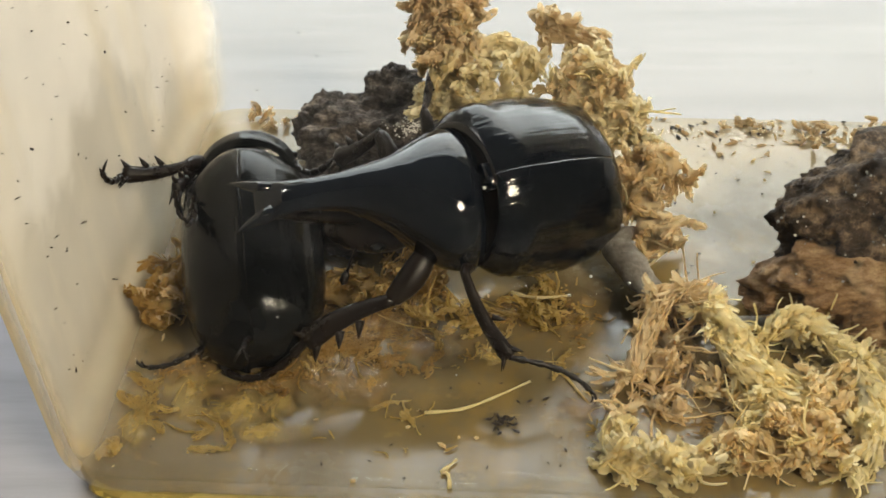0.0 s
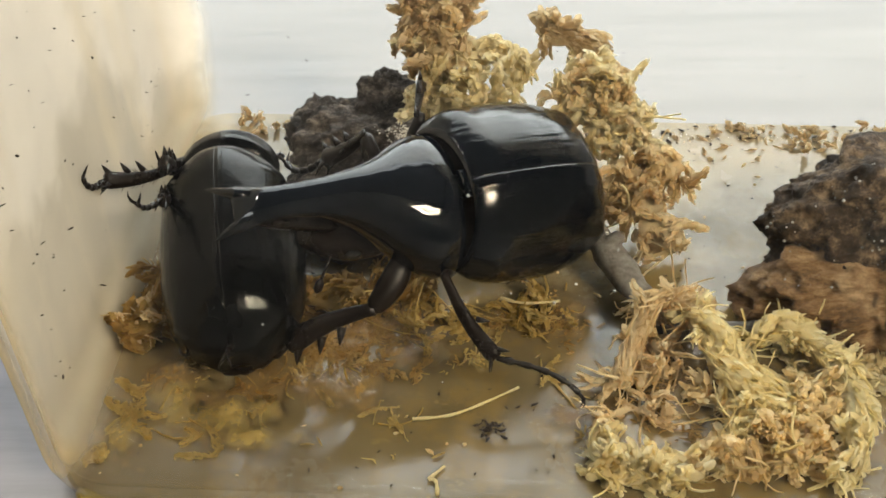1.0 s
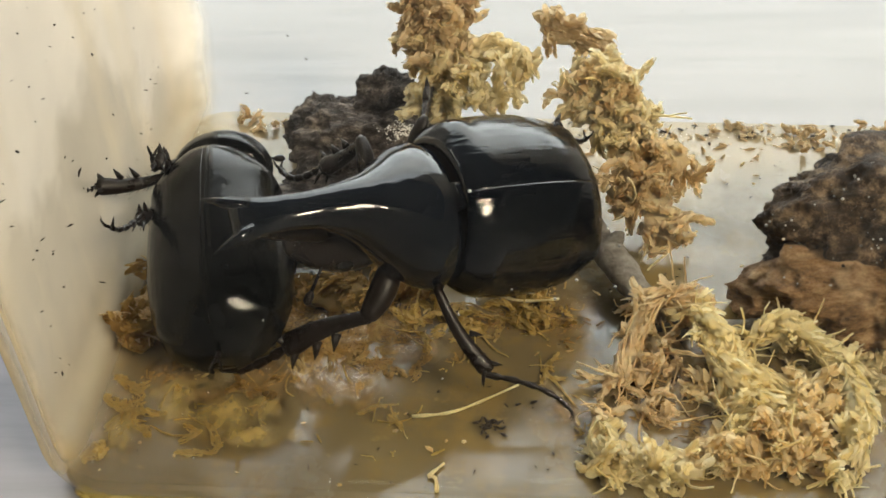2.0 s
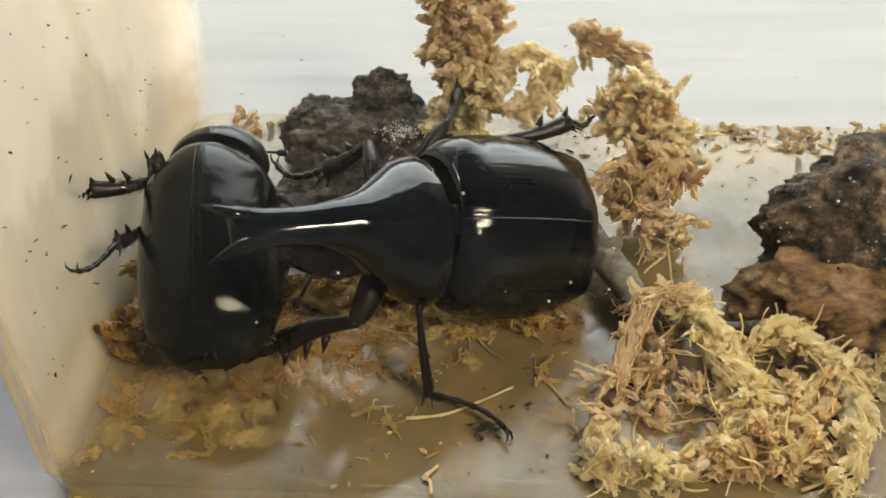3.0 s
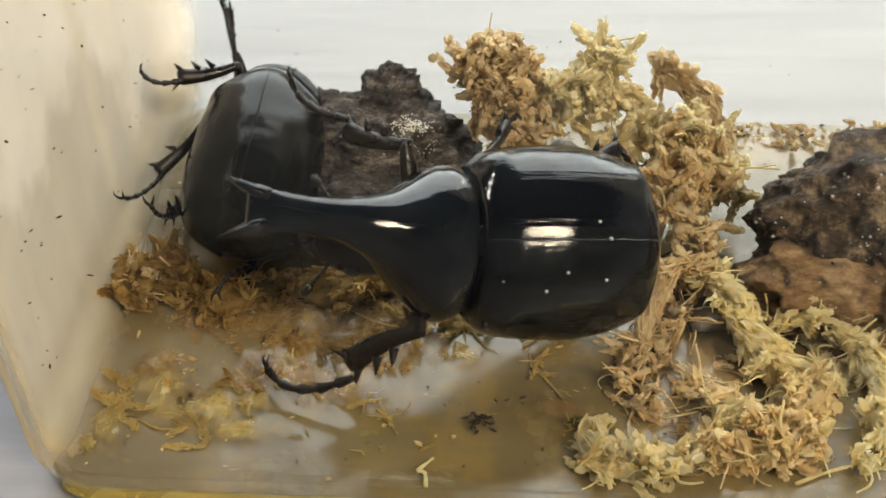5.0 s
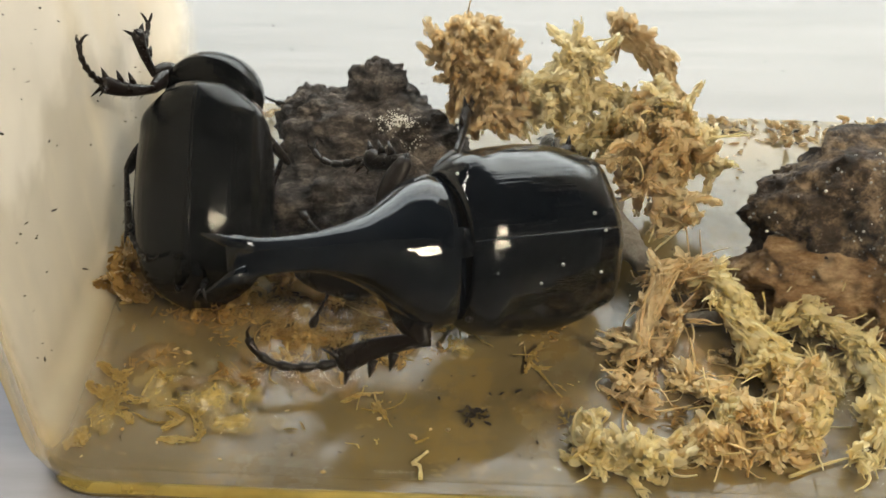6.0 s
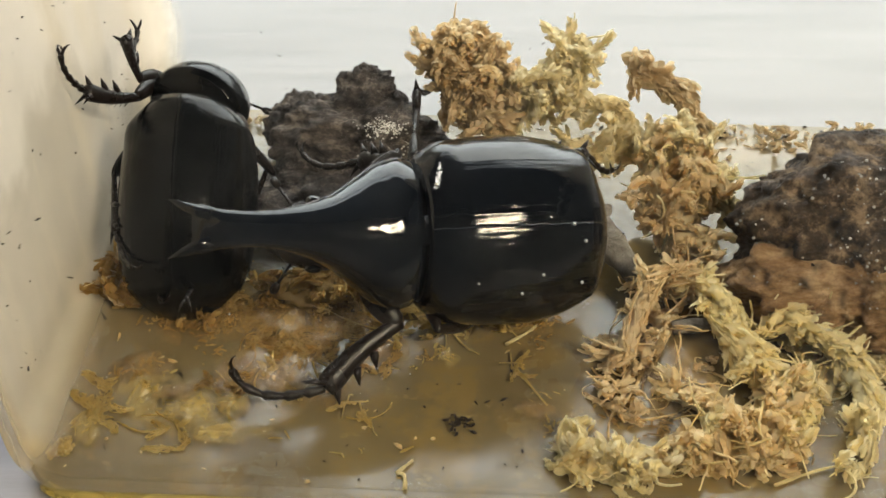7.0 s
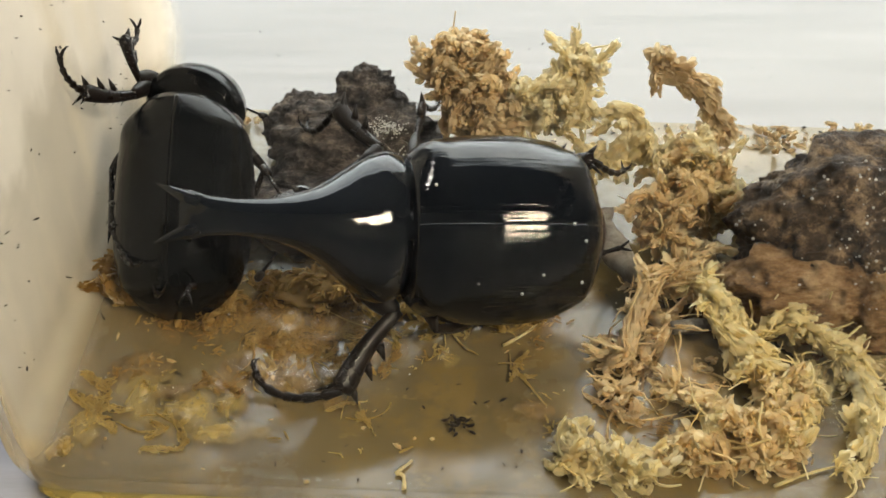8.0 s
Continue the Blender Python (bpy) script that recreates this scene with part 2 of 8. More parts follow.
MOSS_WET = moss_material("wet_brown_moss", (0.23, 0.12, 0.03), (0.44, 0.275, 0.085), (0.62, 0.45, 0.18))
bsdf(MOSS_WET).inputs["Roughness"].default_value = 0.3


def bark_material(name, stops, grain, rough):
    m = material(name, stops[1][1], rough, 0.3)
    v = coords(m, grain)
    f = noise_tex(m, 260, 12, 0.78, v)
    link(m, ramp(m, f, stops), bsdf(m).inputs["Base Color"])
    link(m, ramp(m, noise_tex(m, 50, 4), [(0.3, grey(rough - 0.25)), (0.7, grey(rough + 0.1))]), bsdf(m).inputs["Roughness"])
    bump(m, noise_tex(m, 330, 9, 0.8, v), 1.0, 0.0026)
    return m


WOOD_DARK = bark_material("rotten_dark_wood", [(0.36, (0.013, 0.010, 0.009)), (0.51, (0.10, 0.082, 0.072)), (0.64, (0.38, 0.32, 0.27))], (1, 1.6, 1.6), 0.75)
BARK_DARK = bark_material("black_bark", [(0.37, (0.013, 0.010, 0.008)), (0.51, (0.090, 0.060, 0.038)), (0.63, (0.44, 0.31, 0.19))], (1, 1, 1), 0.6)
BARK_BROWN = bark_material("brown_wood", [(0.35, (0.08, 0.048, 0.024)), (0.48, (0.36, 0.21, 0.095)), (0.62, (0.72, 0.52, 0.30))], (0.6, 0.9, 1.7), 0.65)
TWIG = bark_material("grey_twig_bark", [(0.32, (0.12, 0.10, 0.088)), (0.5, (0.36, 0.33, 0.29)), (0.68, (0.60, 0.57, 0.52))], (1.6, 1.6, 1.6), 0.7)
SPECK = bark_material("dark_crumb", [(0.3, (0.012, 0.008, 0.005)), (0.55, (0.035, 0.022, 0.012)), (0.8, (0.10, 0.06, 0.03))], (1, 1, 1), 0.7)
DUST = material("white_dust", (0.42, 0.42, 0.40), 0.7)
MOULD = material("white_mould", (0.62, 0.60, 0.55), 0.8)
MOSS_YELLOW = moss_material("yellow_wet_moss", (0.38, 0.25, 0.06), (0.58, 0.42, 0.13), (0.73, 0.60, 0.28))
bsdf(MOSS_YELLOW).inputs["Roughness"].default_value = 0.3


def film_material(name, dark, pale):
    """A ragged, half see-through film of soaked moss."""
    m = material(name, dark, 0.25, 0.5)
    c = ramp(m, noise_tex(m, 170, 7, 0.7), [(0.3, dark), (0.7, pale)])
    link(m, c, bsdf(m).inputs["Base Color"])
    bump(m, noise_tex(m, 420, 6, 0.7), 0.4, 0.0002)
    clear = node(m, "ShaderNodeBsdfTransparent")
    mix = node(m, "ShaderNodeMixShader")
    whole = m.node_tree.nodes.new("ShaderNodeTexCoord")
    middle = node(m, "ShaderNodeVectorMath")
    middle.operation = "MULTIPLY_ADD"
    middle.inputs[1].default_value, middle.inputs[2].default_value = (2, 2, 0), (-1, -1, 0)
    link(m, whole.outputs["Generated"], middle.inputs[0])
    far = node(m, "ShaderNodeVectorMath")
    far.operation = "LENGTH"
    link(m, middle.outputs["Vector"], far.inputs[0])
    rag = node(m, "ShaderNodeMath")
    rag.operation = "MULTIPLY_ADD"
    rag.inputs[1].default_value = 3.4
    link(m, noise_tex(m, 300, 12, 0.75, coords(m, (1.0, 0.6, 1.0))), rag.inputs[0])
    link(m, far.outputs["Value"], rag.inputs[2])
    half = node(m, "ShaderNodeMath")
    half.operation = "MULTIPLY"
    half.inputs[1].default_value = 0.4
    link(m, rag.outputs[0], half.inputs[0])
    link(m, ramp(m, half.outputs[0], [(0.58, grey(0.8)), (0.78, grey(0.45)), (0.88, grey(0.2)), (0.97, grey(0.0))]), mix.inputs[0])
    link(m, clear.outputs[0], mix.inputs[1])
    link(m, bsdf(m).outputs[0], mix.inputs[2])
    link(m, mix.outputs[0], m.node_tree.nodes["Material Output"].inputs["Surface"])
    return m


FILM_BROWN = film_material("soaked_brown_film", (0.13, 0.07, 0.02), (0.38, 0.25, 0.09))
FILM_YELLOW = film_material("soaked_yellow_film", (0.26, 0.17, 0.035), (0.52, 0.40, 0.15))


# ---- mesh helpers ----
def mesh_object(name, verts, faces, mat, parent=None, smooth=True, label=""):
    me = bpy.data.meshes.new(name)
    me.from_pydata([tuple(v) for v in verts], [], faces)
    me.materials.append(mat)
    if smooth:
        me.polygons.foreach_set("use_smooth", [True] * len(me.polygons))
    me.update()
    ob = new(name, me)
    if parent is not None:
        ob.parent = parent
    if label:
        tagged(ob, label)
    return ob


def thing(name, label, category, group="", kind="", m=None):
    ob = new(name)
    ob.empty_display_size = 0.005
    if m is not None:
        ob.matrix_world = m
    return tagged(ob, label, category, group, kind)


def box_mesh(name, lo, hi, mat, parent=None, bevel=0.0, m=None, label=""):
    bm = bmesh.new()
    bmesh.ops.create_cube(bm, size=1)
    c = [(a + b) / 2 for a, b in zip(lo, hi)]
    s = [b - a for a, b in zip(lo, hi)]
    for v in bm.verts:
        v.co = Vector([v.co[i] * s[i] + c[i] for i in range(3)])
    if bevel:
        bmesh.ops.bevel(bm, geom=bm.edges[:], offset=bevel, segments=3, affect="EDGES", profile=0.5)
    me = bpy.data.meshes.new(name)
    bm.to_mesh(me)
    bm.free()
    me.materials.append(mat)
    ob = new(name, me)
    if parent is not None:
        ob.parent = parent
    if m is not None:
        ob.matrix_local = m
    if label:
        tagged(ob, label)
    return ob


def rings(sections, n):
    """Faces for a stack of rings of n points each, closed at both ends."""
    k = len(sections)
    faces = [(i * n + j, i * n + (j + 1) % n, (i + 1) * n + (j + 1) % n, (i + 1) * n + j) for i in range(k - 1) for j in range(n)]
    faces.append(tuple(range(n))[::-1])
    faces.append(tuple((k - 1) * n + j for j in range(n)))
    return faces


def loft(name, stops, mat, parent, n=28, steps=40, power=2.0, label=""):
    """A body along x: stops of (x, y, z, half width, height above, depth below), smoothed between."""
    s = np.array(stops, float)
    t = np.linspace(0, len(s) - 1, steps)
    fine = np.stack([np.interp(t, range(len(s)), s[:, c]) for c in range(6)], 1)
    for _ in range(2):
        fine[1:-1] = (fine[:-2] + 2 * fine[1:-1] + fine[2:]) / 4
    verts = []
    for x, y, z, w, up, dn in fine:
        for j in range(n):
            a = 2 * math.pi * j / n
            cy, cz = math.cos(a), math.sin(a)
            py = math.copysign(abs(cy) ** (2 / power), cy) * w
            pz = math.copysign(abs(cz) ** (2 / power), cz) * (up if cz > 0 else dn)
            verts.append((x * MM, (y + py) * MM, (z + pz) * MM))
    return mesh_object(name, verts, rings(fine, n), mat, parent, label=label)


def tube(points, radii, n=8, flat=1.0):
    """Verts and faces of a tube along points, its rings square to the path; flat squeezes it along its own y."""
    p = [Vector(q) for q in points]
    verts = []
    for i, q in enumerate(p):
        d = (p[min(i + 1, len(p) - 1)] - p[max(i - 1, 0)]).normalized()
        side = d.cross(Vector((0, 0, 1)))
        side = side.normalized() if side.length > 1e-4 else Vector((0, 1, 0))
        up = side.cross(d)
        for j in range(n):
            a = 2 * math.pi * j / n
            verts.append(q + side * (math.cos(a) * radii[i] * flat) + up * (math.sin(a) * radii[i]))
    return verts, rings(p, n)


def merge(pieces):
    verts, faces = [], []
    for v, f in pieces:
        k = len(verts)
        verts += v
        faces += [tuple(i + k for i in q) for q in f]
    return verts, faces


def mm(points):
    return [tuple(c * MM for c in p) for p in points]


# ---- the room and the table ----
def room():
    t = 0.06
    lo, hi = (-1.9, -2.4, -0.75), (2.9, 1.5, 2.3)
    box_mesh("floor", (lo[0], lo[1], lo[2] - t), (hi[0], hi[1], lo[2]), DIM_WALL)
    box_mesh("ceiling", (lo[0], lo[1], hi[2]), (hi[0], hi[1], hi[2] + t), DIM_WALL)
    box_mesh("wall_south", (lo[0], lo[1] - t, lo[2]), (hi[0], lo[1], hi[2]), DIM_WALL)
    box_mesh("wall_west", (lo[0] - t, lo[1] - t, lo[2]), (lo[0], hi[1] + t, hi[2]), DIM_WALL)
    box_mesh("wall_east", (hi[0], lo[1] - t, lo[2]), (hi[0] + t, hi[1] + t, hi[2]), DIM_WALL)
    # the window wall: a sill, a head and two jambs round one wide opening
    y0, y1 = hi[1], hi[1] + t
    w = thing("wall_north", "white plastered wall with a wide window opening", "wall", kind="structure")
    box_mesh("sill_wall", (lo[0], y0, lo[2]), (hi[0], y1, 0.24), WALL, w)
    box_mesh("head_wall", (lo[0], y0, 2.2), (hi[0], y1, hi[2]), WALL, w)
    box_mesh("jamb_wall", (lo[0], y0, 0.24), (-0.78, y1, 2.2), WALL, w)
    box_mesh("jamb_wall", (1.36, y0, 0.24), (hi[0], y1, 2.2), WALL, w)
    for n in ("floor", "ceiling", "wall_south", "wall_west", "wall_east"):
        tagged(bpy.data.objects[n], "plain dark grey " + n.split("_")[0] + " of the room", n.split("_")[0], kind="structure")


def table():
    ob = box_mesh("table_top", (-0.7, -0.45, -0.028), (0.8, 0.5, -0.0025), TABLE, bevel=0.003)
    tagged(ob, "pale grey limed wooden table top under the plastic box", "table", kind="structure")
    for x, y in itertools.product((-0.64, 0.68), (-0.39, 0.38)):
        box_mesh("leg", (x, y, -0.75), (x + 0.06, y + 0.06, -0.028), TABLE, ob, bevel=0.003)


def ring_mesh(name, outer, inner, z, deep, mat, parent):
    """A rectangular ring in its own plane, deep metres thick."""
    verts = [(sx * w / 2, sy * h / 2, zz) for zz in (z, z + deep) for w, h in (outer, inner) for sx, sy in ((-1, -1), (1, -1), (1, 1), (-1, 1))]
    faces = []
    for q in range(4):
        r = (q + 1) % 4
        faces += [(q, 4 + q, 4 + r, r), (8 + q, 8 + r, 12 + r, 12 + q), (q, r, 8 + r, 8 + q), (4 + r, 4 + q, 12 + q, 12 + r)]
    return mesh_object(name, verts, faces, mat, parent, smooth=False)


def ceiling_lamp():
    """The lit ring over the table, behind the viewer."""
    glow = bpy.data.materials.new("warm_lamp_glow")
    glow.use_nodes = True
    b = bsdf(glow)
    b.inputs["Base Color"].default_value = (0.8, 0.78, 0.7, 1)
    b.inputs["Emission Color"].default_value = (1.0, 0.885, 0.70, 1)
    b.inputs["Emission Strength"].default_value = 128.0
    m = look((1.85, -1.75, 2.22), (1.5, -1.4, 0.0))
    lamp = thing("ceiling_lamp", "lit square ring lamp under the ceiling", "ceiling lamp", m=m)
    ring_mesh("diffuser", (0.86, 0.62), (0.46, 0.24), 0.0, 0.012, glow, lamp)
    ring_mesh("housing", (0.90, 0.66), (0.42, 0.20), 0.014, 0.03, WALL, lamp)


room()
table()
ceiling_lamp()

# ---- the plastic box ----
BOX = Matrix.Translation((-0.0430, -0.0386, 0)) @ pose(0, 0, 0, 0, 0, -2.6)
LEN, DEP, HIGH = 0.150, 0.0705, 0.076


SIDE, FRONT, ROUND = 0.0003, -0.0008, 0.0075


def outline(inset, n=10):
    """The box's rounded outline seen from above, drawn in by inset."""
    lo, hi, r = (SIDE, FRONT), (LEN, DEP), ROUND
    pts = []
    for cx, cy, a0 in ((lo[0] + r, lo[1] + r, 180), (hi[0] - r, lo[1] + r, 270), (hi[0] - r, hi[1] - r, 0), (lo[0] + r, hi[1] - r, 90)):
        for k in range(n + 1):
            a = radians(a0 + 90 * k / n)
            pts.append((cx + (r - inset) * math.cos(a), cy + (r - inset) * math.sin(a)))
    return pts


def stack(levels):
    """Rings of the outline at levels of (inset, z), joined by quads."""
    verts, faces = [], []
    for inset, z in levels:
        verts += [(x, y, z) for x, y in outline(inset)]
    n = len(verts) // len(levels)
    for i in range(len(levels) - 1):
        for j in range(n):
            k = (j + 1) % n
            faces.append((i * n + j, i * n + k, (i + 1) * n + k, (i + 1) * n + j))
    return verts, faces, n


def plastic_box():
    b = thing("plastic_box", "yellowed clear plastic box with damp stained bottom on the table", "plastic box", m=BOX)
    verts, faces, n = stack([(0.7 * MM, 0.0), (0.3 * MM, -0.3 * MM), (0.3 * MM, -1.7 * MM), (0.9 * MM, -2.4 * MM)])
    faces += [tuple(range(n)), tuple(range(3 * n, 4 * n))[::-1]]
    mesh_object("bottom", verts, faces, BASE, b, smooth=False, label="wet stained yellowish bottom")
    # one moulded wall that runs round the box, curves into the bottom and leans outwards
    foot, wall = 5.0 * MM, 1.3 * MM
    inner = [(foot * (1 - math.sin(radians(a))), foot * (1 - math.cos(radians(a))) * 0.9 + 0.3 * MM) for a in range(0, 91, 10)]
    inner += [(-0.02 * (z - foot), z) for z in np.linspace(foot * 1.3, HIGH, 6)]
    outer = [(i - wall, z - (0.6 * MM if z < 3 * MM else 0)) for i, z in inner[2:]]
    verts, faces, n = stack(inner + outer[::-1])
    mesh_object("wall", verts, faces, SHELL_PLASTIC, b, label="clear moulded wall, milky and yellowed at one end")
    # a thick yellow bead where the wall meets the bottom
    ring = [(x, y, -0.0002) for x, y in outline(0.4 * MM)]
    v, q = tube(ring[6:22], [0.0007] * 16, 10)
    mesh_object("bottom_bead", v, q, BEAD, b, label="yellow bead along the bottom edge")
    return b


plastic_box()


# ---- beetles ----
def elytron(parent, side, length, half, high, mat, groove=0.022, ribs=0.0, front=0.72):
    """One wing case: side 1 is the beetle's left."""
    us = np.linspace(0, 1, 34)
    wide = np.interp(us, [0, .04, .12, .3, .55, .75, .88, .95, 1], [front, front + .12, 1 - (1 - front) * .25, .985, 1, .93, .76, .55, .16])
    tall = np.interp(us, [0, .04, .15, .4, .65, .82, .92, .97, 1], [.78, .86, .95, 1, .97, .84, .62, .40, .10])
    for _ in range(2):
        wide[1:-1] = (wide[:-2] + 2 * wide[1:-1] + wide[2:]) / 4
        tall[1:-1] = (tall[:-2] + 2 * tall[1:-1] + tall[2:]) / 4
    vs = np.linspace(0, 1, 24) ** 1.5
    verts = []
    for u, w, h in zip(us, wide, tall):
        for v in vs:
            a = v * radians(112)
            s, c = math.sin(a), math.cos(a)
            y = s * w * half
            z = c * h * high if c > 0 else c * 2.6 * (1 - 0.6 * u)
            hump = 0.55 * math.exp(-((u - 0.12) / 0.07) ** 2 - ((v - 0.52) / 0.13) ** 2)
            callus = 0.85 * math.exp(-((u - 0.86) / 0.06) ** 2 - ((v - 0.5) / 0.14) ** 2)
            edge = -groove * 1.2 * math.exp(-(v / 0.03) ** 2)
            line = ribs * math.cos(v * 40) * (0.2 < v < 0.8)
            k = 1 + (hump + callus + line) / high
            verts.append((-length * u * MM, side * (groove * 0.35 + y * k) * MM, (z * k + edge) * MM))
    nv = len(vs)
    faces = []
    for i in range(len(us) - 1):
        for j in range(nv - 1):
            q = (i * nv + j, (i + 1) * nv + j, (i + 1) * nv + j + 1, i * nv + j + 1)
            faces.append(q if side > 0 else q[::-1])
    ob = mesh_object("elytron", verts, faces, mat, parent)
    thick = ob.modifiers.new("thickness", "SOLIDIFY")
    thick.thickness, thick.offset = 0.35 * MM, -1
    return ob


def femur(parent, length, fat, mat):
    pts = [(x * length, 0, 0.06 * length * math.sin(math.pi * x)) for x in np.linspace(-0.06, 1.03, 14)]
    rad = [fat * (0.55 + 0.55 * math.sin(math.pi * min(1, 0.15 + 0.8 * x))) for x in np.linspace(0, 1, 14)]
    rad[0] *= 0.5
    rad[-1] *= 0.6
    v, f = tube(mm(pts), [r * MM for r in rad], 12, 0.7)
    return mesh_object("femur", v, f, mat, parent)


def tibia(parent, length, fat, mat, teeth):
    """A shin that widens towards its end, with outer teeth on +z and end spurs on -z."""
    xs = np.linspace(-0.03, 1.0, 16)
    pts = [(x * length, 0, -0.05 * length * math.sin(math.pi * x)) for x in xs]
    rad = [fat * (0.55 + 0.55 * max(0, x) ** 1.2) for x in xs]
    rad[-1] *= 0.7
    pieces = [tube(mm(pts), [r * MM for r in rad], 10, 0.62)]
    for k, at_x in enumerate(teeth):
        r = fat * (0.55 + 0.5 * at_x)
        base = (at_x * length, 0, r * 0.5)
        tip = ((at_x + 0.07) * length + 0.25, 0.1 * (k % 2), r * 0.5 + fat * 1.25)
        mid = tuple((a + b) / 2 for a, b in zip(base, tip))
        pieces.append(tube(mm([base, mid, tip]), [fat * 0.42 * MM, fat * 0.27 * MM, fat * 0.04 * MM], 7))
    for sy in (-0.4, 0.45):
        base = (0.96 * length, sy * fat, -fat * 0.4)
        tip = (1.0 * length + fat * 1.0, sy * fat * 1.6, -fat * 1.5)
        pieces.append(tube(mm([base, tip]), [fat * 0.28 * MM, fat * 0.04 * MM], 6))
    rng = random.Random(len(teeth) * 7 + int(length * 10))
    for _ in range(26):
        x = rng.uniform(0.15, 0.95)
        a = rng.uniform(0, 6.28)
        r = fat * (0.5 + 0.5 * x)
        b = (x * length, 0.6 * r * math.cos(a), r * math.sin(a) - 0.05 * length * math.sin(math.pi * x))
        t = (b[0] + 0.5, b[1] * 1.7, b[2] + 0.55 * math.sin(a))
        pieces.append(tube(mm([b, t]), [0.05 * MM, 0.012 * MM], 4))
    v, f = merge(pieces)
    return mesh_object("tibia", v, f, mat, parent)


def tarsus(parent, length, fat, mat, bend):
    """Five bead-like joints along an arc that curls to +z (or -z), with two hooked claws."""
    n = 31
    heading = [bend * (2.2 * (i / (n - 1)) ** 2.2 - 0.7) for i in range(n)]
    pts = [Vector((0, 0, 0))]
    for h in heading[:-1]:
        pts.append(pts[-1] + Vector((math.cos(h), 0, math.sin(h))))
    end = pts[-1]
    swing, size = math.atan2(end.z, end.x), length / end.length
    flat = Matrix.Rotation(swing, 3, "Y")
    pts = [flat @ p * size for p in pts]
    rad = [fat * (0.62 + 0.5 * ((i / (n - 1) * 5) % 1)) * (1 - 0.25 * i / (n - 1)) for i in range(n)]
    pieces = [tube(mm(pts), [r * MM for r in rad], 8)]
    h = heading[-1] - swing
    ahead, up = Vector((math.cos(h), 0, math.sin(h))), Vector((-math.sin(h), 0, math.cos(h))) * (1 if bend > 0 else -1)
    for sy in (-1, 1):
        side = Vector((0, sy, 0))
        hook = [pts[-2], pts[-1] + ahead * 0.6 + side * 0.4, pts[-1] + ahead * 1.1 + side * 0.65 + up * 0.35, pts[-1] + ahead * 1.2 + side * 0.7 + up * 0.85]
        pieces.append(tube(mm(hook), [0.22 * MM, 0.19 * MM, 0.11 * MM, 0.02 * MM], 6))
    v, f = merge(pieces)
    return mesh_object("tarsus", v, f, mat, parent)


def leg(parent, lengths, fat, mat, teeth, bend):
    a, b, c = lengths
    return femur(parent, a, fat * 1.12, mat), tibia(parent, b, fat * 1.12, mat, teeth), tarsus(parent, c, fat * 0.52, mat, bend)


def antenna(parent, root, tip, mat):
    mid = tuple((a + b) / 2 + c for a, b, c in zip(root, tip, (0, 0, 0.7)))
    pts = [root, mid, tip]
    d = Vector(tip) - Vector(mid)
    end = tuple(Vector(tip) + d.normalized() * 1.3)
    end2 = tuple(Vector(tip) + d.normalized() * 1.7)
    v, f = merge([tube(mm(pts), [0.26 * MM, 0.18 * MM, 0.2 * MM], 7), tube(mm([tip, tuple(Vector(tip) + d.normalized() * 0.5), end, end2]), [0.22 * MM, 0.5 * MM, 0.5 * MM, 0.15 * MM], 8)])
    return mesh_object("antenna", v, f, mat, parent)


def compound_eye(parent, at_mm, r):
    bm = bmesh.new()
    bmesh.ops.create_uvsphere(bm, u_segments=14, v_segments=9, radius=r * MM)
    for v in bm.verts:
        v.co = Vector((v.co.x * 1.2, v.co.y * 0.8, v.co.z)) + Vector(at_mm) * MM
    me = bpy.data.meshes.new("eye")
    bm.to_mesh(me)
    bm.free()
    me.materials.append(EYE)
    me.polygons.foreach_set("use_smooth", [True] * len(me.polygons))
    ob = new("eye", me)
    ob.parent = parent
    return ob


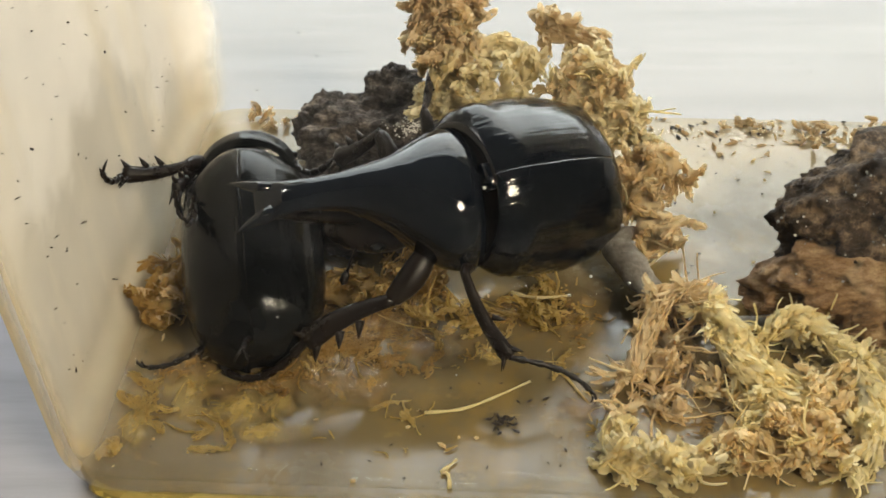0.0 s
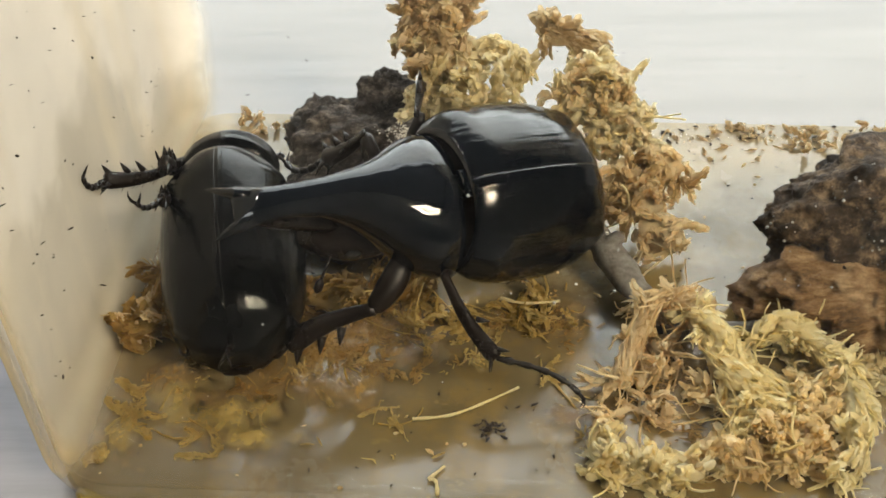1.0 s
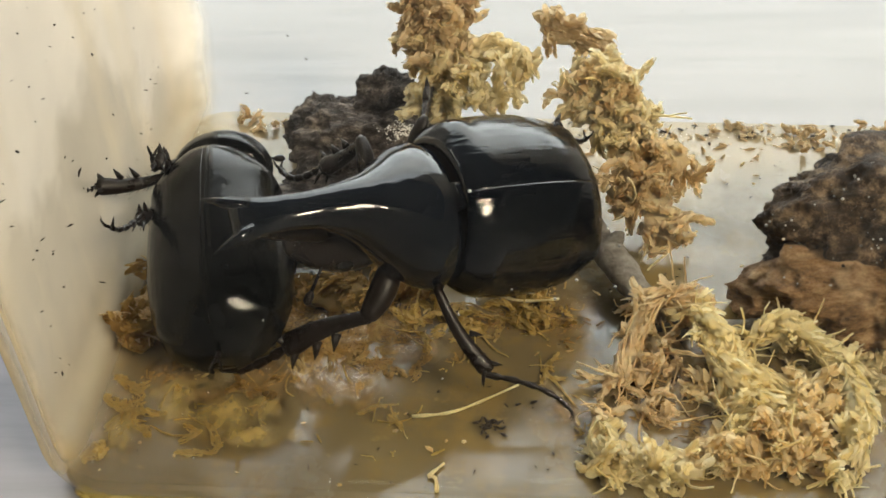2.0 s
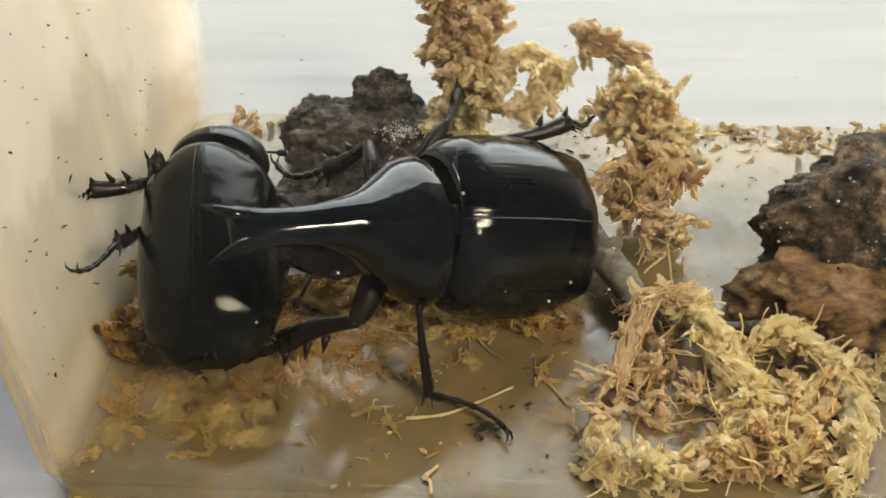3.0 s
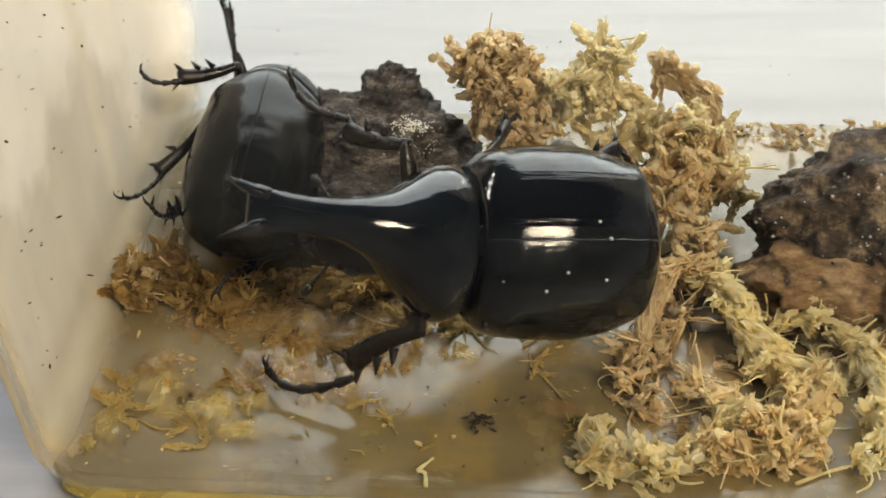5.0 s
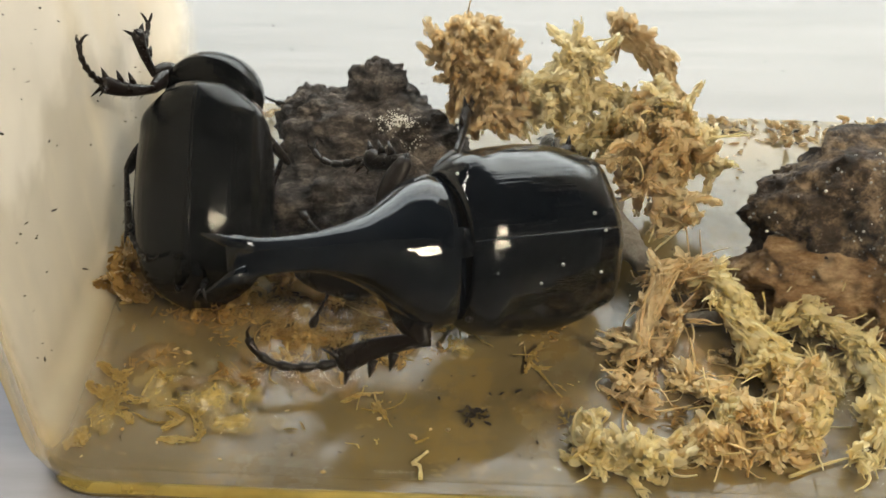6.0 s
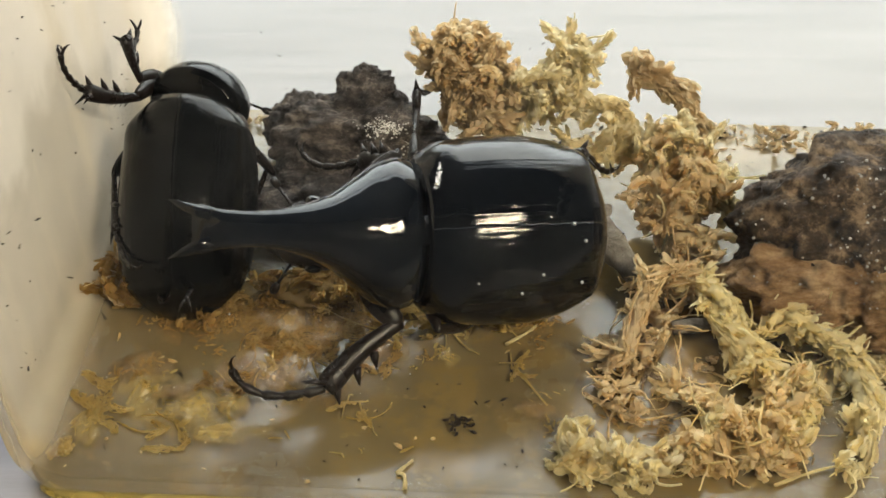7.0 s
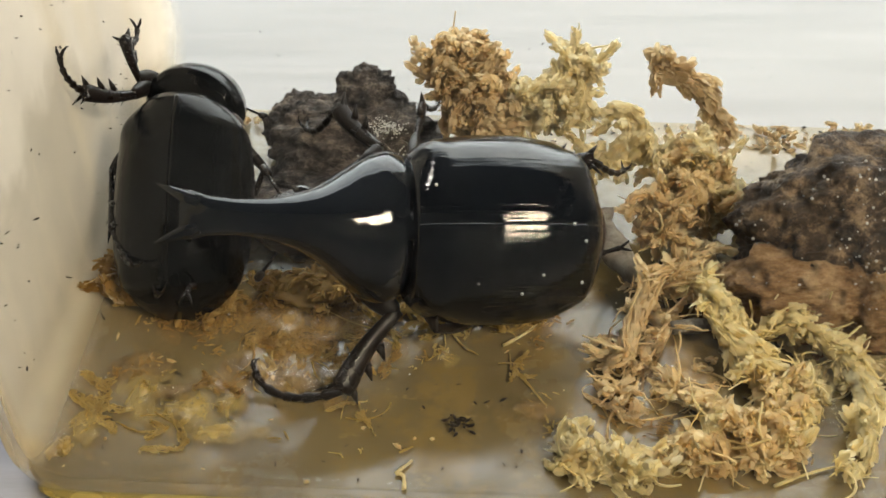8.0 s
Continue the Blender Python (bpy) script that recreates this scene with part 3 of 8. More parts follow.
def male_beetle():
    b = thing("male_rhinoceros_beetle", "glossy black horned rhinoceros beetle pushing against another beetle", "beetle")
    elytron(b, 1, 23, 10.6, 8.6, MALE_ELYTRON)
    elytron(b, -1, 23, 10.6, 8.6, MALE_ELYTRON)
    loft("abdomen", [(1.5, 0, -0.6, 6.0, 4.0, 3.2), (-1, 0, -0.4, 8.6, 4.0, 5.5), (-8, 0, -0.4, 9.7, 5.5, 6.8), (-15, 0, -0.4, 9.4, 5.4, 6.6), (-20, 0, -0.4, 7.2, 3.9, 5.2), (-23.4, 0, -0.5, 3.4, 1.8, 3.0), (-24.2, 0, -0.6, 0.8, 0.5, 0.8)], UNDER, b, label="dark brown belly and tail plate")
    # scutellum: a small shield between the wing cases
    loft("scutellum", [(0.6, 0, 5.9, 1.7, 0.7, 0.8), (-1.2, 0, 6.9, 1.5, 0.65, 0.8), (-3.3, 0, 7.75, 0.25, 0.3, 0.5)], MALE_SHELL, b, n=16, steps=14)
    # pronotum with its forked horn; its own frame starts at the joint
    p = loft("pronotum", [(-0.6, 0, 0, 7.2, 5.6, 4.2), (0.4, 0, 0.1, 8.2, 6.8, 4.6), (2.2, 0, 0.2, 8.7, 7.2, 5.0), (4.6, 0, 0.6, 7.9, 7.0, 5.2), (7.2, 0, 1.5, 5.9, 6.2, 5.2), (9.6, 0, 2.8, 4.1, 4.9, 4.6), (12, 0, 4.2, 3.0, 3.3, 3.6),
                             (15, 0, 5.1, 2.1, 1.8, 2.2), (18.5, 0, 5.0, 1.85, 1.3, 1.6), (21.5, 0, 4.5, 2.1, 1.1, 1.2), (23.4, 0, 4.0, 2.7, 0.8, 0.9), (24.2, 0, 3.8, 2.4, 0.5, 0.5)], MALE_SHELL, b, n=36, steps=64, power=2.1)
    for sy in (1, -1):
        pts = mm([(22.2, sy * 1.2, 4.3), (23.8, sy * 1.9, 4.0), (25.2, sy * 2.5, 3.7), (26.6, sy * 3.1, 3.3)])
        v, f = tube(pts, [1.0 * MM, 0.72 * MM, 0.42 * MM, 0.06 * MM], 10)
        mesh_object("horn_prong", v, f, MALE_SHELL, p)
    loft("head", [(5.6, 0, -2.0, 3.2, 2.4, 3.2), (8.6, 0, -2.5, 4.1, 3.2, 3.6), (11.6, 0, -2.9, 4.0, 3.0, 3.2), (14.2, 0, -3.3, 3.0, 2.1, 2.2), (16.0, 0, -3.7, 1.7, 0.9, 1.0), (16.6, 0, -3.8, 0.9, 0.4, 0.4)], LIMB, p, n=20, steps=24)
    pts = mm([(11.2, 0, -1.6), (14, 0, -0.8), (17.2, 0, -0.1), (20, 0, 0.9), (21.8, 0, 2.0)])
    v, f = tube(pts, [1.5 * MM, 1.2 * MM, 1.0 * MM, 0.95 * MM, 0.7 * MM], 12)
    extra = []
    for sy in (1, -1):
        extra.append(tube(mm([(21.4, sy * 0.3, 1.8), (22.6, sy * 1.2, 2.6), (23.2, sy * 2.0, 3.2)]), [0.65 * MM, 0.42 * MM, 0.06 * MM], 8))
    v, f = merge([(v, f)] + extra)
    mesh_object("head_horn", v, f, LIMB, p)
    for sy in (1, -1):
        compound_eye(p, (10.8, sy * 3.7, -2.3), 0.9)
    antenna(p, (12.6, 2.2, -3.2), (14.5, 5.4, -4.4), LIMB)
    antenna(p, (12.6, -2.2, -3.2), (14.5, -5.4, -4.4), LIMB)
    T3 = (0.38, 0.62, 0.9)
    limbs = {
        "nf": leg(b, (6.5, 11, 10.5), 1.3, LIMB, T3, -0.7),
        "ff": leg(b, (6.5, 8.6, 9.5), 1.1, LIMB, T3, 0.5),
        "nm": leg(b, (7.0, 10.5, 10), 0.85, LIMB, (0.55, 0.92), -0.3),
        "fm": leg(b, (7.0, 9.2, 10), 0.85, LIMB, (0.55, 0.92), 0.6),
        "nh": leg(b, (7.5, 9.5, 10), 0.95, LIMB, (0.55, 0.92), 0.3),
        "fh": leg(b, (7.5, 9.5, 10), 0.95, LIMB, (0.55, 0.92), 0.3),
    }
    return b, p, limbs


def female_beetle():
    b = thing("female_rhinoceros_beetle", "satin black hornless rhinoceros beetle clinging upright to the box wall", "beetle")
    elytron(b, 1, 26, 8.2, 8.8, FEMALE_SHELL, 0.0, 0.012, 0.62)
    elytron(b, -1, 26, 8.2, 8.8, FEMALE_SHELL, 0.0, 0.012, 0.62)
    loft("abdomen", [(1.0, 0, -0.5, 5.2, 3.0, 3.0), (-1, 0, -0.5, 7.0, 3.2, 5.0), (-8, 0, -0.5, 7.5, 4.4, 6.4), (-17, 0, -0.5, 7.3, 4.4, 6.2), (-22.5, 0, -0.5, 5.4, 3.2, 5.0), (-24.6, 0, -0.6, 2.6, 1.4, 2.2), (-25.2, 0, -0.7, 0.7, 0.4, 0.7)], UNDER, b, label="dark brown belly and tail plate")
    p = loft("pronotum", [(-0.5, 0, 0, 5.4, 4.4, 3.4), (0.4, 0, 0, 6.1, 5.2, 3.8), (2.6, 0, 0, 6.4, 5.4, 4.0), (5.6, 0, -0.3, 5.7, 5.0, 3.8), (8.4, 0, -0.9, 4.3, 3.8, 3.2), (10.4, 0, -1.6, 2.9, 2.4, 2.2), (11.2, 0, -2.0, 1.8, 1.2, 1.4)], FEMALE_SHELL, b, n=32, steps=40)
    loft("head", [(9.6, 0, -2.6, 2.6, 1.6, 1.6), (11.8, 0, -3.0, 2.7, 1.6, 1.6), (14, 0, -3.6, 1.9, 1.0, 1.0), (15, 0, -4.0, 0.9, 0.4, 0.4)], LIMB, p, n=20, steps=20)
    for sy in (1, -1):
        compound_eye(p, (11.2, sy * 2.5, -2.5), 0.7)
    antenna(p, (12.4, 1.6, -2.6), (15.0, 4.4, -1.4), LIMB)
    antenna(p, (12.4, -1.6, -2.6), (15.0, -4.6, -2.4), LIMB)
    T3 = (0.38, 0.62, 0.9)
    limbs = {
        "lf": leg(b, (7.5, 8.0, 6.0), 0.95, LIMB, T3, 0.6),
        "rf": leg(b, (6.0, 6.0, 5.5), 0.95, LIMB, T3, 0.9),
        "lm": leg(b, (7.0, 8.6, 8.5), 0.8, LIMB, (0.55, 0.92), 0.3),
        "rm": leg(b, (6.5, 8.6, 8.5), 0.8, LIMB, (0.55, 0.92), 0.3),
        "lh": leg(b, (7.0, 8.6, 7.5), 0.85, LIMB, (0.55, 0.92), 0.3),
        "rh": leg(b, (9.0, 8.6, 7.5), 0.85, LIMB, (0.55, 0.92), 0.3),
    }
    return b, p, limbs


MALE, MALE_PRONOTUM, MALE_LEGS = male_beetle()
FEMALE, FEMALE_PRONOTUM, FEMALE_LEGS = female_beetle()


# ---- moss ----
def quad_mesh(name, verts, quads, mat, parent, label=""):
    """A smooth mesh from arrays of points and quads, one level under its thing."""
    me = bpy.data.meshes.new(name)
    me.vertices.add(len(verts))
    me.vertices.foreach_set("co", np.asarray(verts, np.float32).ravel())
    me.loops.add(len(quads) * 4)
    me.loops.foreach_set("vertex_index", np.asarray(quads, np.int32).ravel())
    me.polygons.add(len(quads))
    me.polygons.foreach_set("loop_start", np.arange(len(quads), dtype=np.int32) * 4)
    me.polygons.foreach_set("use_smooth", np.ones(len(quads), bool))
    me.materials.append(mat)
    me.update(calc_edges=True)
    ob = new(name, me)
    ob.parent = parent
    return tagged(ob, label, kind="stuff")


def unit(a):
    return a / (np.linalg.norm(a, axis=-1, keepdims=True) + 1e-9)


def leaf_blades(rng, base, ahead, out, length, width, curl):
    """Cupped pointed leaves, 4 x 3 points each: base points, their lie and outer side, in millimetres."""
    n = len(base)
    side = unit(np.cross(ahead, out))
    out = unit(np.cross(side, ahead))
    rows, wide = np.array([0, 0.3, 0.66, 1.0]), np.array([0.7, 1.0, 0.95, 0.5])
    cols = np.array([-1.0, 0.0, 1.0])
    L, W, K = (np.asarray(v).reshape(n, 1, 1, 1) for v in (length, width, curl))
    r, w, c = rows.reshape(1, 4, 1, 1), wide.reshape(1, 4, 1, 1), cols.reshape(1, 1, 3, 1)
    wob = rng.uniform(0.75, 1.25, (n, 4, 3, 1))
    v = (base[:, None, None] + ahead[:, None, None] * (r * L) + side[:, None, None] * (c * w * W * wob)
         + out[:, None, None] * (0.55 * W * c * c * w - K * L * r * r + 0.12 * W * (wob - 1)))
    cell = np.array([(i * 3 + j, i * 3 + j + 1, i * 3 + j + 4, i * 3 + j + 3) for i in range(3) for j in range(2)])
    quads = (np.arange(n)[:, None, None] * 12 + cell[None]).reshape(-1, 4)
    return v.reshape(-1, 3), quads


def sprig_leaves(rng, axes, leaf, fat, gap=0.24, spread=0.6):
    """Leaves set spirally along each axis, overlapping like scales; axes are lists of points in millimetres."""
    bases, aheads, outs, lens, wids, curls = [], [], [], [], [], []
    for line in axes:
        p = np.asarray(line, float)
        step = np.linalg.norm(np.diff(p, axis=0), axis=1)
        run = np.concatenate([[0], np.cumsum(step)])
        k = max(4, int(run[-1] / gap))
        s = np.linspace(0, run[-1], k)
        q = np.stack([np.interp(s, run, p[:, i]) for i in range(3)], 1)
        d = unit(np.gradient(q, axis=0))
        ref = unit(rng.normal(size=3))
        a = unit(np.cross(d, ref))
        b = np.cross(d, a)
        phi = np.arange(k) * 2.4 + rng.uniform(0, 6.28) + rng.normal(size=k) * 0.5
        radial = a * np.cos(phi)[:, None] + b * np.sin(phi)[:, None]
        taper = 0.36 + 0.8 * np.sin(np.pi * (0.12 + 0.8 * s / run[-1])) ** 0.7
        open_up = spread * rng.uniform(0.4, 1.55, k)
        bases.append(q + radial * (fat * 0.62 * taper)[:, None])
        aheads.append(unit(d * np.cos(open_up)[:, None] + radial * np.sin(open_up)[:, None] + rng.normal(size=(k, 3)) * 0.17))
        outs.append(radial)
        lens.append(leaf * taper * rng.uniform(0.6, 1.45, k))
        wids.append(fat * taper * rng.uniform(0.55, 1.0, k))
        curls.append(rng.uniform(-0.1, 0.75, k))
    return leaf_blades(rng, np.concatenate(bases), np.concatenate(aheads), np.concatenate(outs), np.concatenate(lens), np.concatenate(wids), np.concatenate(curls))


def curled_axes(rng, blobs, length, more=1.0, wind=3.2, rough=0.25):
    """Curled shoots over blobs of (x, y, z, rx, ry, rz, count)."""
    axes = []
    for cx, cy, cz, rx, ry, rz, count in blobs:
        for _ in range(max(1, int(count * more))):
            d = unit(rng.normal(size=3))
            p = np.array([cx, cy, cz]) + d * rng.uniform(0.35, 1.0) ** 0.6 * np.array([rx, ry, rz])
            w = rng.normal(size=3)
            w = unit(w - d * w.dot(d) * 0.7 + d * rng.uniform(-0.2, 0.5))
            c = unit(rng.normal(size=3) - d * 0.7)
            n, ln, turn = 9, length * rng.uniform(0.5, 1.4), wind * rng.uniform(0.3, 1.3)
            pts = [p]
            for k in range(n - 1):
                w = unit(w + (c - w * c.dot(w)) * turn / n + rng.normal(size=3) * rough / 3)
                p = p + w * ln / n
                pts.append(p)
            axes.append(pts)
    return axes


def wound_axes(rng, line, thick, count, reach=(7, 15)):
    """Shoots that run along a path and wind round it loosely."""
    p, axes = [Vector(q) for q in line], []
    fine = []
    for a, b in zip(p, p[1:]):
        fine += [a.lerp(b, k / 8) for k in range(8)]
    for _ in range(4):
        fine = [fine[0]] + [(fine[i - 1] + fine[i] * 2 + fine[i + 1]) / 4 for i in range(1, len(fine) - 1)] + [fine[-1]]
    n = len(fine)
    for _ in range(count):
        span = int(rng.integers(reach[0], min(reach[1], n - 1)))
        i = int(rng.integers(0, n - span))
        a, r, wind = rng.uniform(0, 6.28), thick * rng.uniform(0.1, 0.9), rng.uniform(-0.15, 0.3)
        stray = rng.uniform(0, 1) ** 4 * 1.6 * thick
        pts = []
        for k in range(span):
            d = (fine[min(i + k + 1, n - 1)] - fine[max(i + k - 1, 0)]).normalized()
            side = d.cross(Vector((0, 0, 1))).normalized()
            swell = r + stray * (k / span) ** 2
            pts.append(np.array(fine[i + k] + side * math.cos(a) * swell + side.cross(d) * math.sin(a) * swell * 0.8) + rng.normal(size=3) * 0.08)
            a += wind
        axes.append(pts)
    return axes


def stem_tubes(rng, axes, fat, sides=5):
    """Bare stems along axes, as points and quads."""
    verts, quads, base = [], [], 0
    for line in axes:
        r = fat * rng.uniform(0.6, 1.3)
        v, f = tube([Vector(q) for q in line], [r * (1 - 0.4 * k / len(line)) * rng.uniform(0.75, 1.2) for k in range(len(line))], sides)
        verts.append(np.array([tuple(q) for q in v]))
        quads += [tuple(i + base for i in q) for q in f if len(q) == 4]
        base += len(v)
    return np.concatenate(verts), np.array(quads)


def felted_cords(rng, line, thick, count=3):
    """Matted, folded cords twisted round one another along a path."""
    verts, quads, base, sides = [], [], 0, 14
    p = [Vector(q) for q in line]
    fine = []
    for a, b in zip(p, p[1:]):
        fine += [a.lerp(b, k / 14) for k in range(14)]
    fine.append(p[-1])
    for _ in range(12):
        fine = [fine[0]] + [(fine[i - 1] + fine[i] * 2 + fine[i + 1]) / 4 for i in range(1, len(fine) - 1)] + [fine[-1]]
    n = len(fine)
    for c in range(count):
        turn, wind, off = 6.28 * c / count + rng.uniform(-0.4, 0.4), rng.uniform(0.07, 0.13), Vector(rng.uniform(0, 60, 3))
        lo, hi = int(rng.uniform(0, 0.22) * n), int(rng.uniform(0.8, 1.0) * n)
        for i in range(lo, hi):
            d = (fine[min(i + 1, n - 1)] - fine[max(i - 1, 0)]).normalized()
            side = d.cross(Vector((0, 0, 1))).normalized()
            up = side.cross(d)
            at_c = fine[i] + (side * math.cos(turn) + up * math.sin(turn) * 0.8) * thick * 0.5
            turn += wind
            end = min(1.0, 0.12 + 0.22 * min(i - lo, hi - 1 - i))
            for j in range(sides):
                e = 6.28318 * j / sides
                out = side * math.cos(e) + up * math.sin(e) * 0.8
                q = (at_c + out * thick * 0.5) * 0.75 + off
                k = 0.78 + 0.75 * noise.noise(q) + 0.8 * (0.25 - abs(noise.noise(q * 2.1))) + 0.35 * noise.noise(q * 4.3)
                verts.append(tuple(at_c + out * thick * 0.62 * end * max(0.2, k)))
        for i in range(hi - lo - 1):
            for j in range(sides):
                quads.append((base + i * sides + j, base + i * sides + (j + 1) % sides, base + (i + 1) * sides + (j + 1) % sides, base + (i + 1) * sides + j))
        base += (hi - lo) * sides
    return np.array(verts), np.array(quads)


def joined(pieces):
    verts, quads, base = [], [], 0
    for v, q in pieces:
        verts.append(v)
        quads.append(np.asarray(q) + base)
        base += len(v)
    return np.concatenate(verts), np.concatenate(quads)


def matted(rng, blobs, share):
    """The felted inside of each blob: a crumpled lump of quads."""
    pieces = []
    nu, nv = 26, 14
    for cx, cy, cz, rx, ry, rz, count in blobs:
        off = Vector(rng.uniform(0, 50, 3))
        v = []
        for i in range(nv + 1):
            for j in range(nu):
                a, b = 2 * math.pi * j / nu, math.pi * (i / nv - 0.5)
                q = Vector((rx * math.cos(a) * math.cos(b), ry * math.sin(a) * math.cos(b), rz * math.sin(b)))
                k = share * (1 + 0.6 * noise.fractal(q * 0.5 + off, 1.0, 2.0, 3) + 0.5 * (0.3 - abs(noise.noise(q * 1.1 + off))))
                v.append((cx + q.x * k, cy + q.y * k, cz + q.z * k))
        quads = [(i * nu + j, i * nu + (j + 1) % nu, (i + 1) * nu + (j + 1) % nu, (i + 1) * nu + j) for i in range(nv) for j in range(nu)]
        pieces.append((np.array(v), quads))
    return joined(pieces)


def settle(rng, verts, floor_z, squash=1.0):
    """Millimetres to metres, with nothing below the bottom."""
    v = np.array(verts)
    if floor_z is not None:
        v[:, 2] = np.maximum(floor_z + (v[:, 2] - floor_z) * squash, floor_z + 0.15 * rng.random(len(v)))
    return v * MM


def moss_clump(label, seed, m, blobs, mat, length=5.0, leaf=1.5, fat=0.5, spread=0.6, wind=3.2, stems=0, more=1.0, inside=0.5, group="", stem_mat=None, floor_z=None, squash=1.0, line=None, thick=1.5, along=0, core=0.85, more_of=None):
    """Leafy shoots heaped over blobs and, where a line is given, wound along it."""
    rng = np.random.default_rng(seed)
    c = thing("moss_clump", label, "moss", group=group, m=m)
    axes = curled_axes(rng, blobs, length, more, wind)
    if line:
        axes += wound_axes(rng, line, thick, along)
    v, q = sprig_leaves(rng, axes, leaf * 0.72, fat, 0.2, spread * 0.55)
    quad_mesh("shoots", settle(rng, v, floor_z, squash), q, mat, c)
    twigs = [stem_tubes(rng, axes, fat * core, 7)]
    if inside and blobs:
        twigs.append(matted(rng, [b for b in blobs if min(b[3:6]) > 0.7] or blobs, inside))
    v, q = joined(twigs)
    quad_mesh("matted_inside", settle(rng, v, floor_z, squash), q, mat, c)
    if more_of:
        v, q = sprig_leaves(rng, curled_axes(rng, blobs, length, more * 0.5, wind), leaf * 0.72, fat, 0.2, spread * 0.55)
        quad_mesh("paler_shoots", settle(rng, v, floor_z, squash), q, more_of, c)
    if stems:
        bare = curled_axes(rng, [(*b[:6], max(1, int(stems * b[6] / 10))) for b in blobs], length * 1.5, 1.0, max(2.4, wind))
        v, q = stem_tubes(rng, bare, 0.17)
        quad_mesh("stems", settle(rng, v, floor_z, squash), q, stem_mat or mat, c)
    return c


def moss_strand(label, seed, points, thick, mat, group="moss on the box bottom", count=26, leaf=1.35, fat=0.44, spread=0.8, stem_mat=None, bare=20):
    """A twisted strand: leafy shoots and long bare stems wound along a path, in world millimetres."""
    rng = np.random.default_rng(seed)
    c = thing("moss_strand", label, "moss", group=group)
    axes = wound_axes(rng, points, thick, int(count * 0.85)) + curled_axes(rng, [(*p, thick * 0.9, thick * 0.9, thick * 0.7, 4) for p in points], 3.0, 1.0, 5.0)
    v, q = sprig_leaves(rng, axes, leaf * 0.85, fat * 1.05, 0.25, spread * 0.5)
    quad_mesh("leaves", settle(rng, v, 0.1), q, mat, c)
    v, q = joined([felted_cords(rng, points, thick * 0.95), stem_tubes(rng, axes, fat * 0.8, 7)])
    quad_mesh("matted_inside", settle(rng, v, 0.1), q, mat, c)
    frizz = curled_axes(rng, [(*p, thick, thick, thick * 0.7, 6) for p in points], 4.5, 1.0, 5.5)
    v, q = stem_tubes(rng, wound_axes(rng, points, thick * 1.3, bare, (8, 20)) + frizz, 0.15)
    quad_mesh("stems", settle(rng, v, 0.1), q, stem_mat or mat, c)
    return c


HEAP = "moss heap behind the horned beetle"
FLOOR = "moss on the box bottom"
MOSS_TOP = moss_clump("curled brownish tuft of dried moss on top of the heap", 11, None,
    [(-1.0, 3.6, 0, 3.0, 3.2, 2.0, 28), (1.6, 5.6, 0, 2.2, 1.8, 1.5, 14), (-0.4, -1.4, 0.3, 3.8, 3.2, 2.0, 34), (0.4, -5.0, 0.3, 3.8, 2.4, 2.0, 24), (3.4, 1.0, 0, 0.9, 2.6, 1.0, 8)], MOSS_BROWN, 4.2, 1.25, 0.5, 0.4, 5.2, 1, 1.8, 0.45, HEAP, more_of=MOSS_TAN)
MOSS_COLUMN = moss_clump("upright pale tuft of leafy dried moss behind the beetle", 12, None,
    [(-0.3, 4.6, 0, 2.6, 2.6, 1.7, 12), (0.3, 1.0, 0, 3.2, 3.0, 2.0, 18), (-0.2, -3.6, 0.4, 3.6, 2.8, 2.2, 26), (3.0, -1.5, 0, 2.0, 2.8, 1.4, 10)], MOSS_DRY, 4.4, 1.15, 0.46, 0.6, 5.6, 2, 2.2, 0.45, HEAP)
MOSS_MIDDLE = moss_clump("loose lacy tuft of dried moss behind the beetle", 13, None,
    [(-1, -2.2, 0, 3.4, 2.0, 1.6, 9), (2.2, 0.5, 0, 2.0, 2.2, 1.4, 6)], MOSS_DRY, 5.0, 1.6, 0.55, 0.5, 3.4, 2, 1.3, 0, HEAP,
    line=[(-4.0, 0.5, 0), (-2.0, 3.0, 0), (1.5, 3.2, 0), (4.0, 1.6, 0), (4.6, -2.0, 0)], thick=0.9, along=10)
MOSS_ARCH = moss_clump("arching strand of curled brown dried moss behind the beetle", 14, None,
    [(-5.2, 4.6, 0, 1.8, 1.5, 1.3, 9)], MOSS_BROWN, 3.4, 1.5, 0.6, 0.55, 4.0, 1, 1.4, 0.4, HEAP,
    line=[(-6.0, 4.6, 0), (-2.6, 4.2, 0.2), (0.8, 2.2, 0.3), (3.0, -1.4, 0.2), (4.8, -5.4, 0)], thick=1.25, along=30)
MOSS_LUMP = moss_clump("pale fluffy lump of dried moss behind the beetle's tail", 15, None,
    [(-0.8, 1.4, 0, 4.8, 4.0, 2.4, 46), (2.4, -2.2, 0, 4.4, 4.0, 2.2, 38), (5.0, -5.0, 0, 1.6, 1.6, 1.3, 6)], MOSS_DRY, 4.0, 1.1, 0.44, 0.5, 5.4, 3, 2.1, 0.6, HEAP, MOSS_PALE, more_of=MOSS_TAN)
MOSS_LOW = moss_clump("dense straw-coloured moss clump behind the beetle's tail", 16, None,
    [(-1.5, 1.0, -1, 4.2, 4.4, 2.2, 30), (1.8, 3.8, -1, 3.6, 3.0, 2.0, 20), (1.8, -4.4, 0, 2.9, 2.6, 1.8, 15)], MOSS_TAN, 4.2, 1.1, 0.46, 0.4, 5.4, 5, 1.7, 0.75, HEAP, MOSS_DRY)
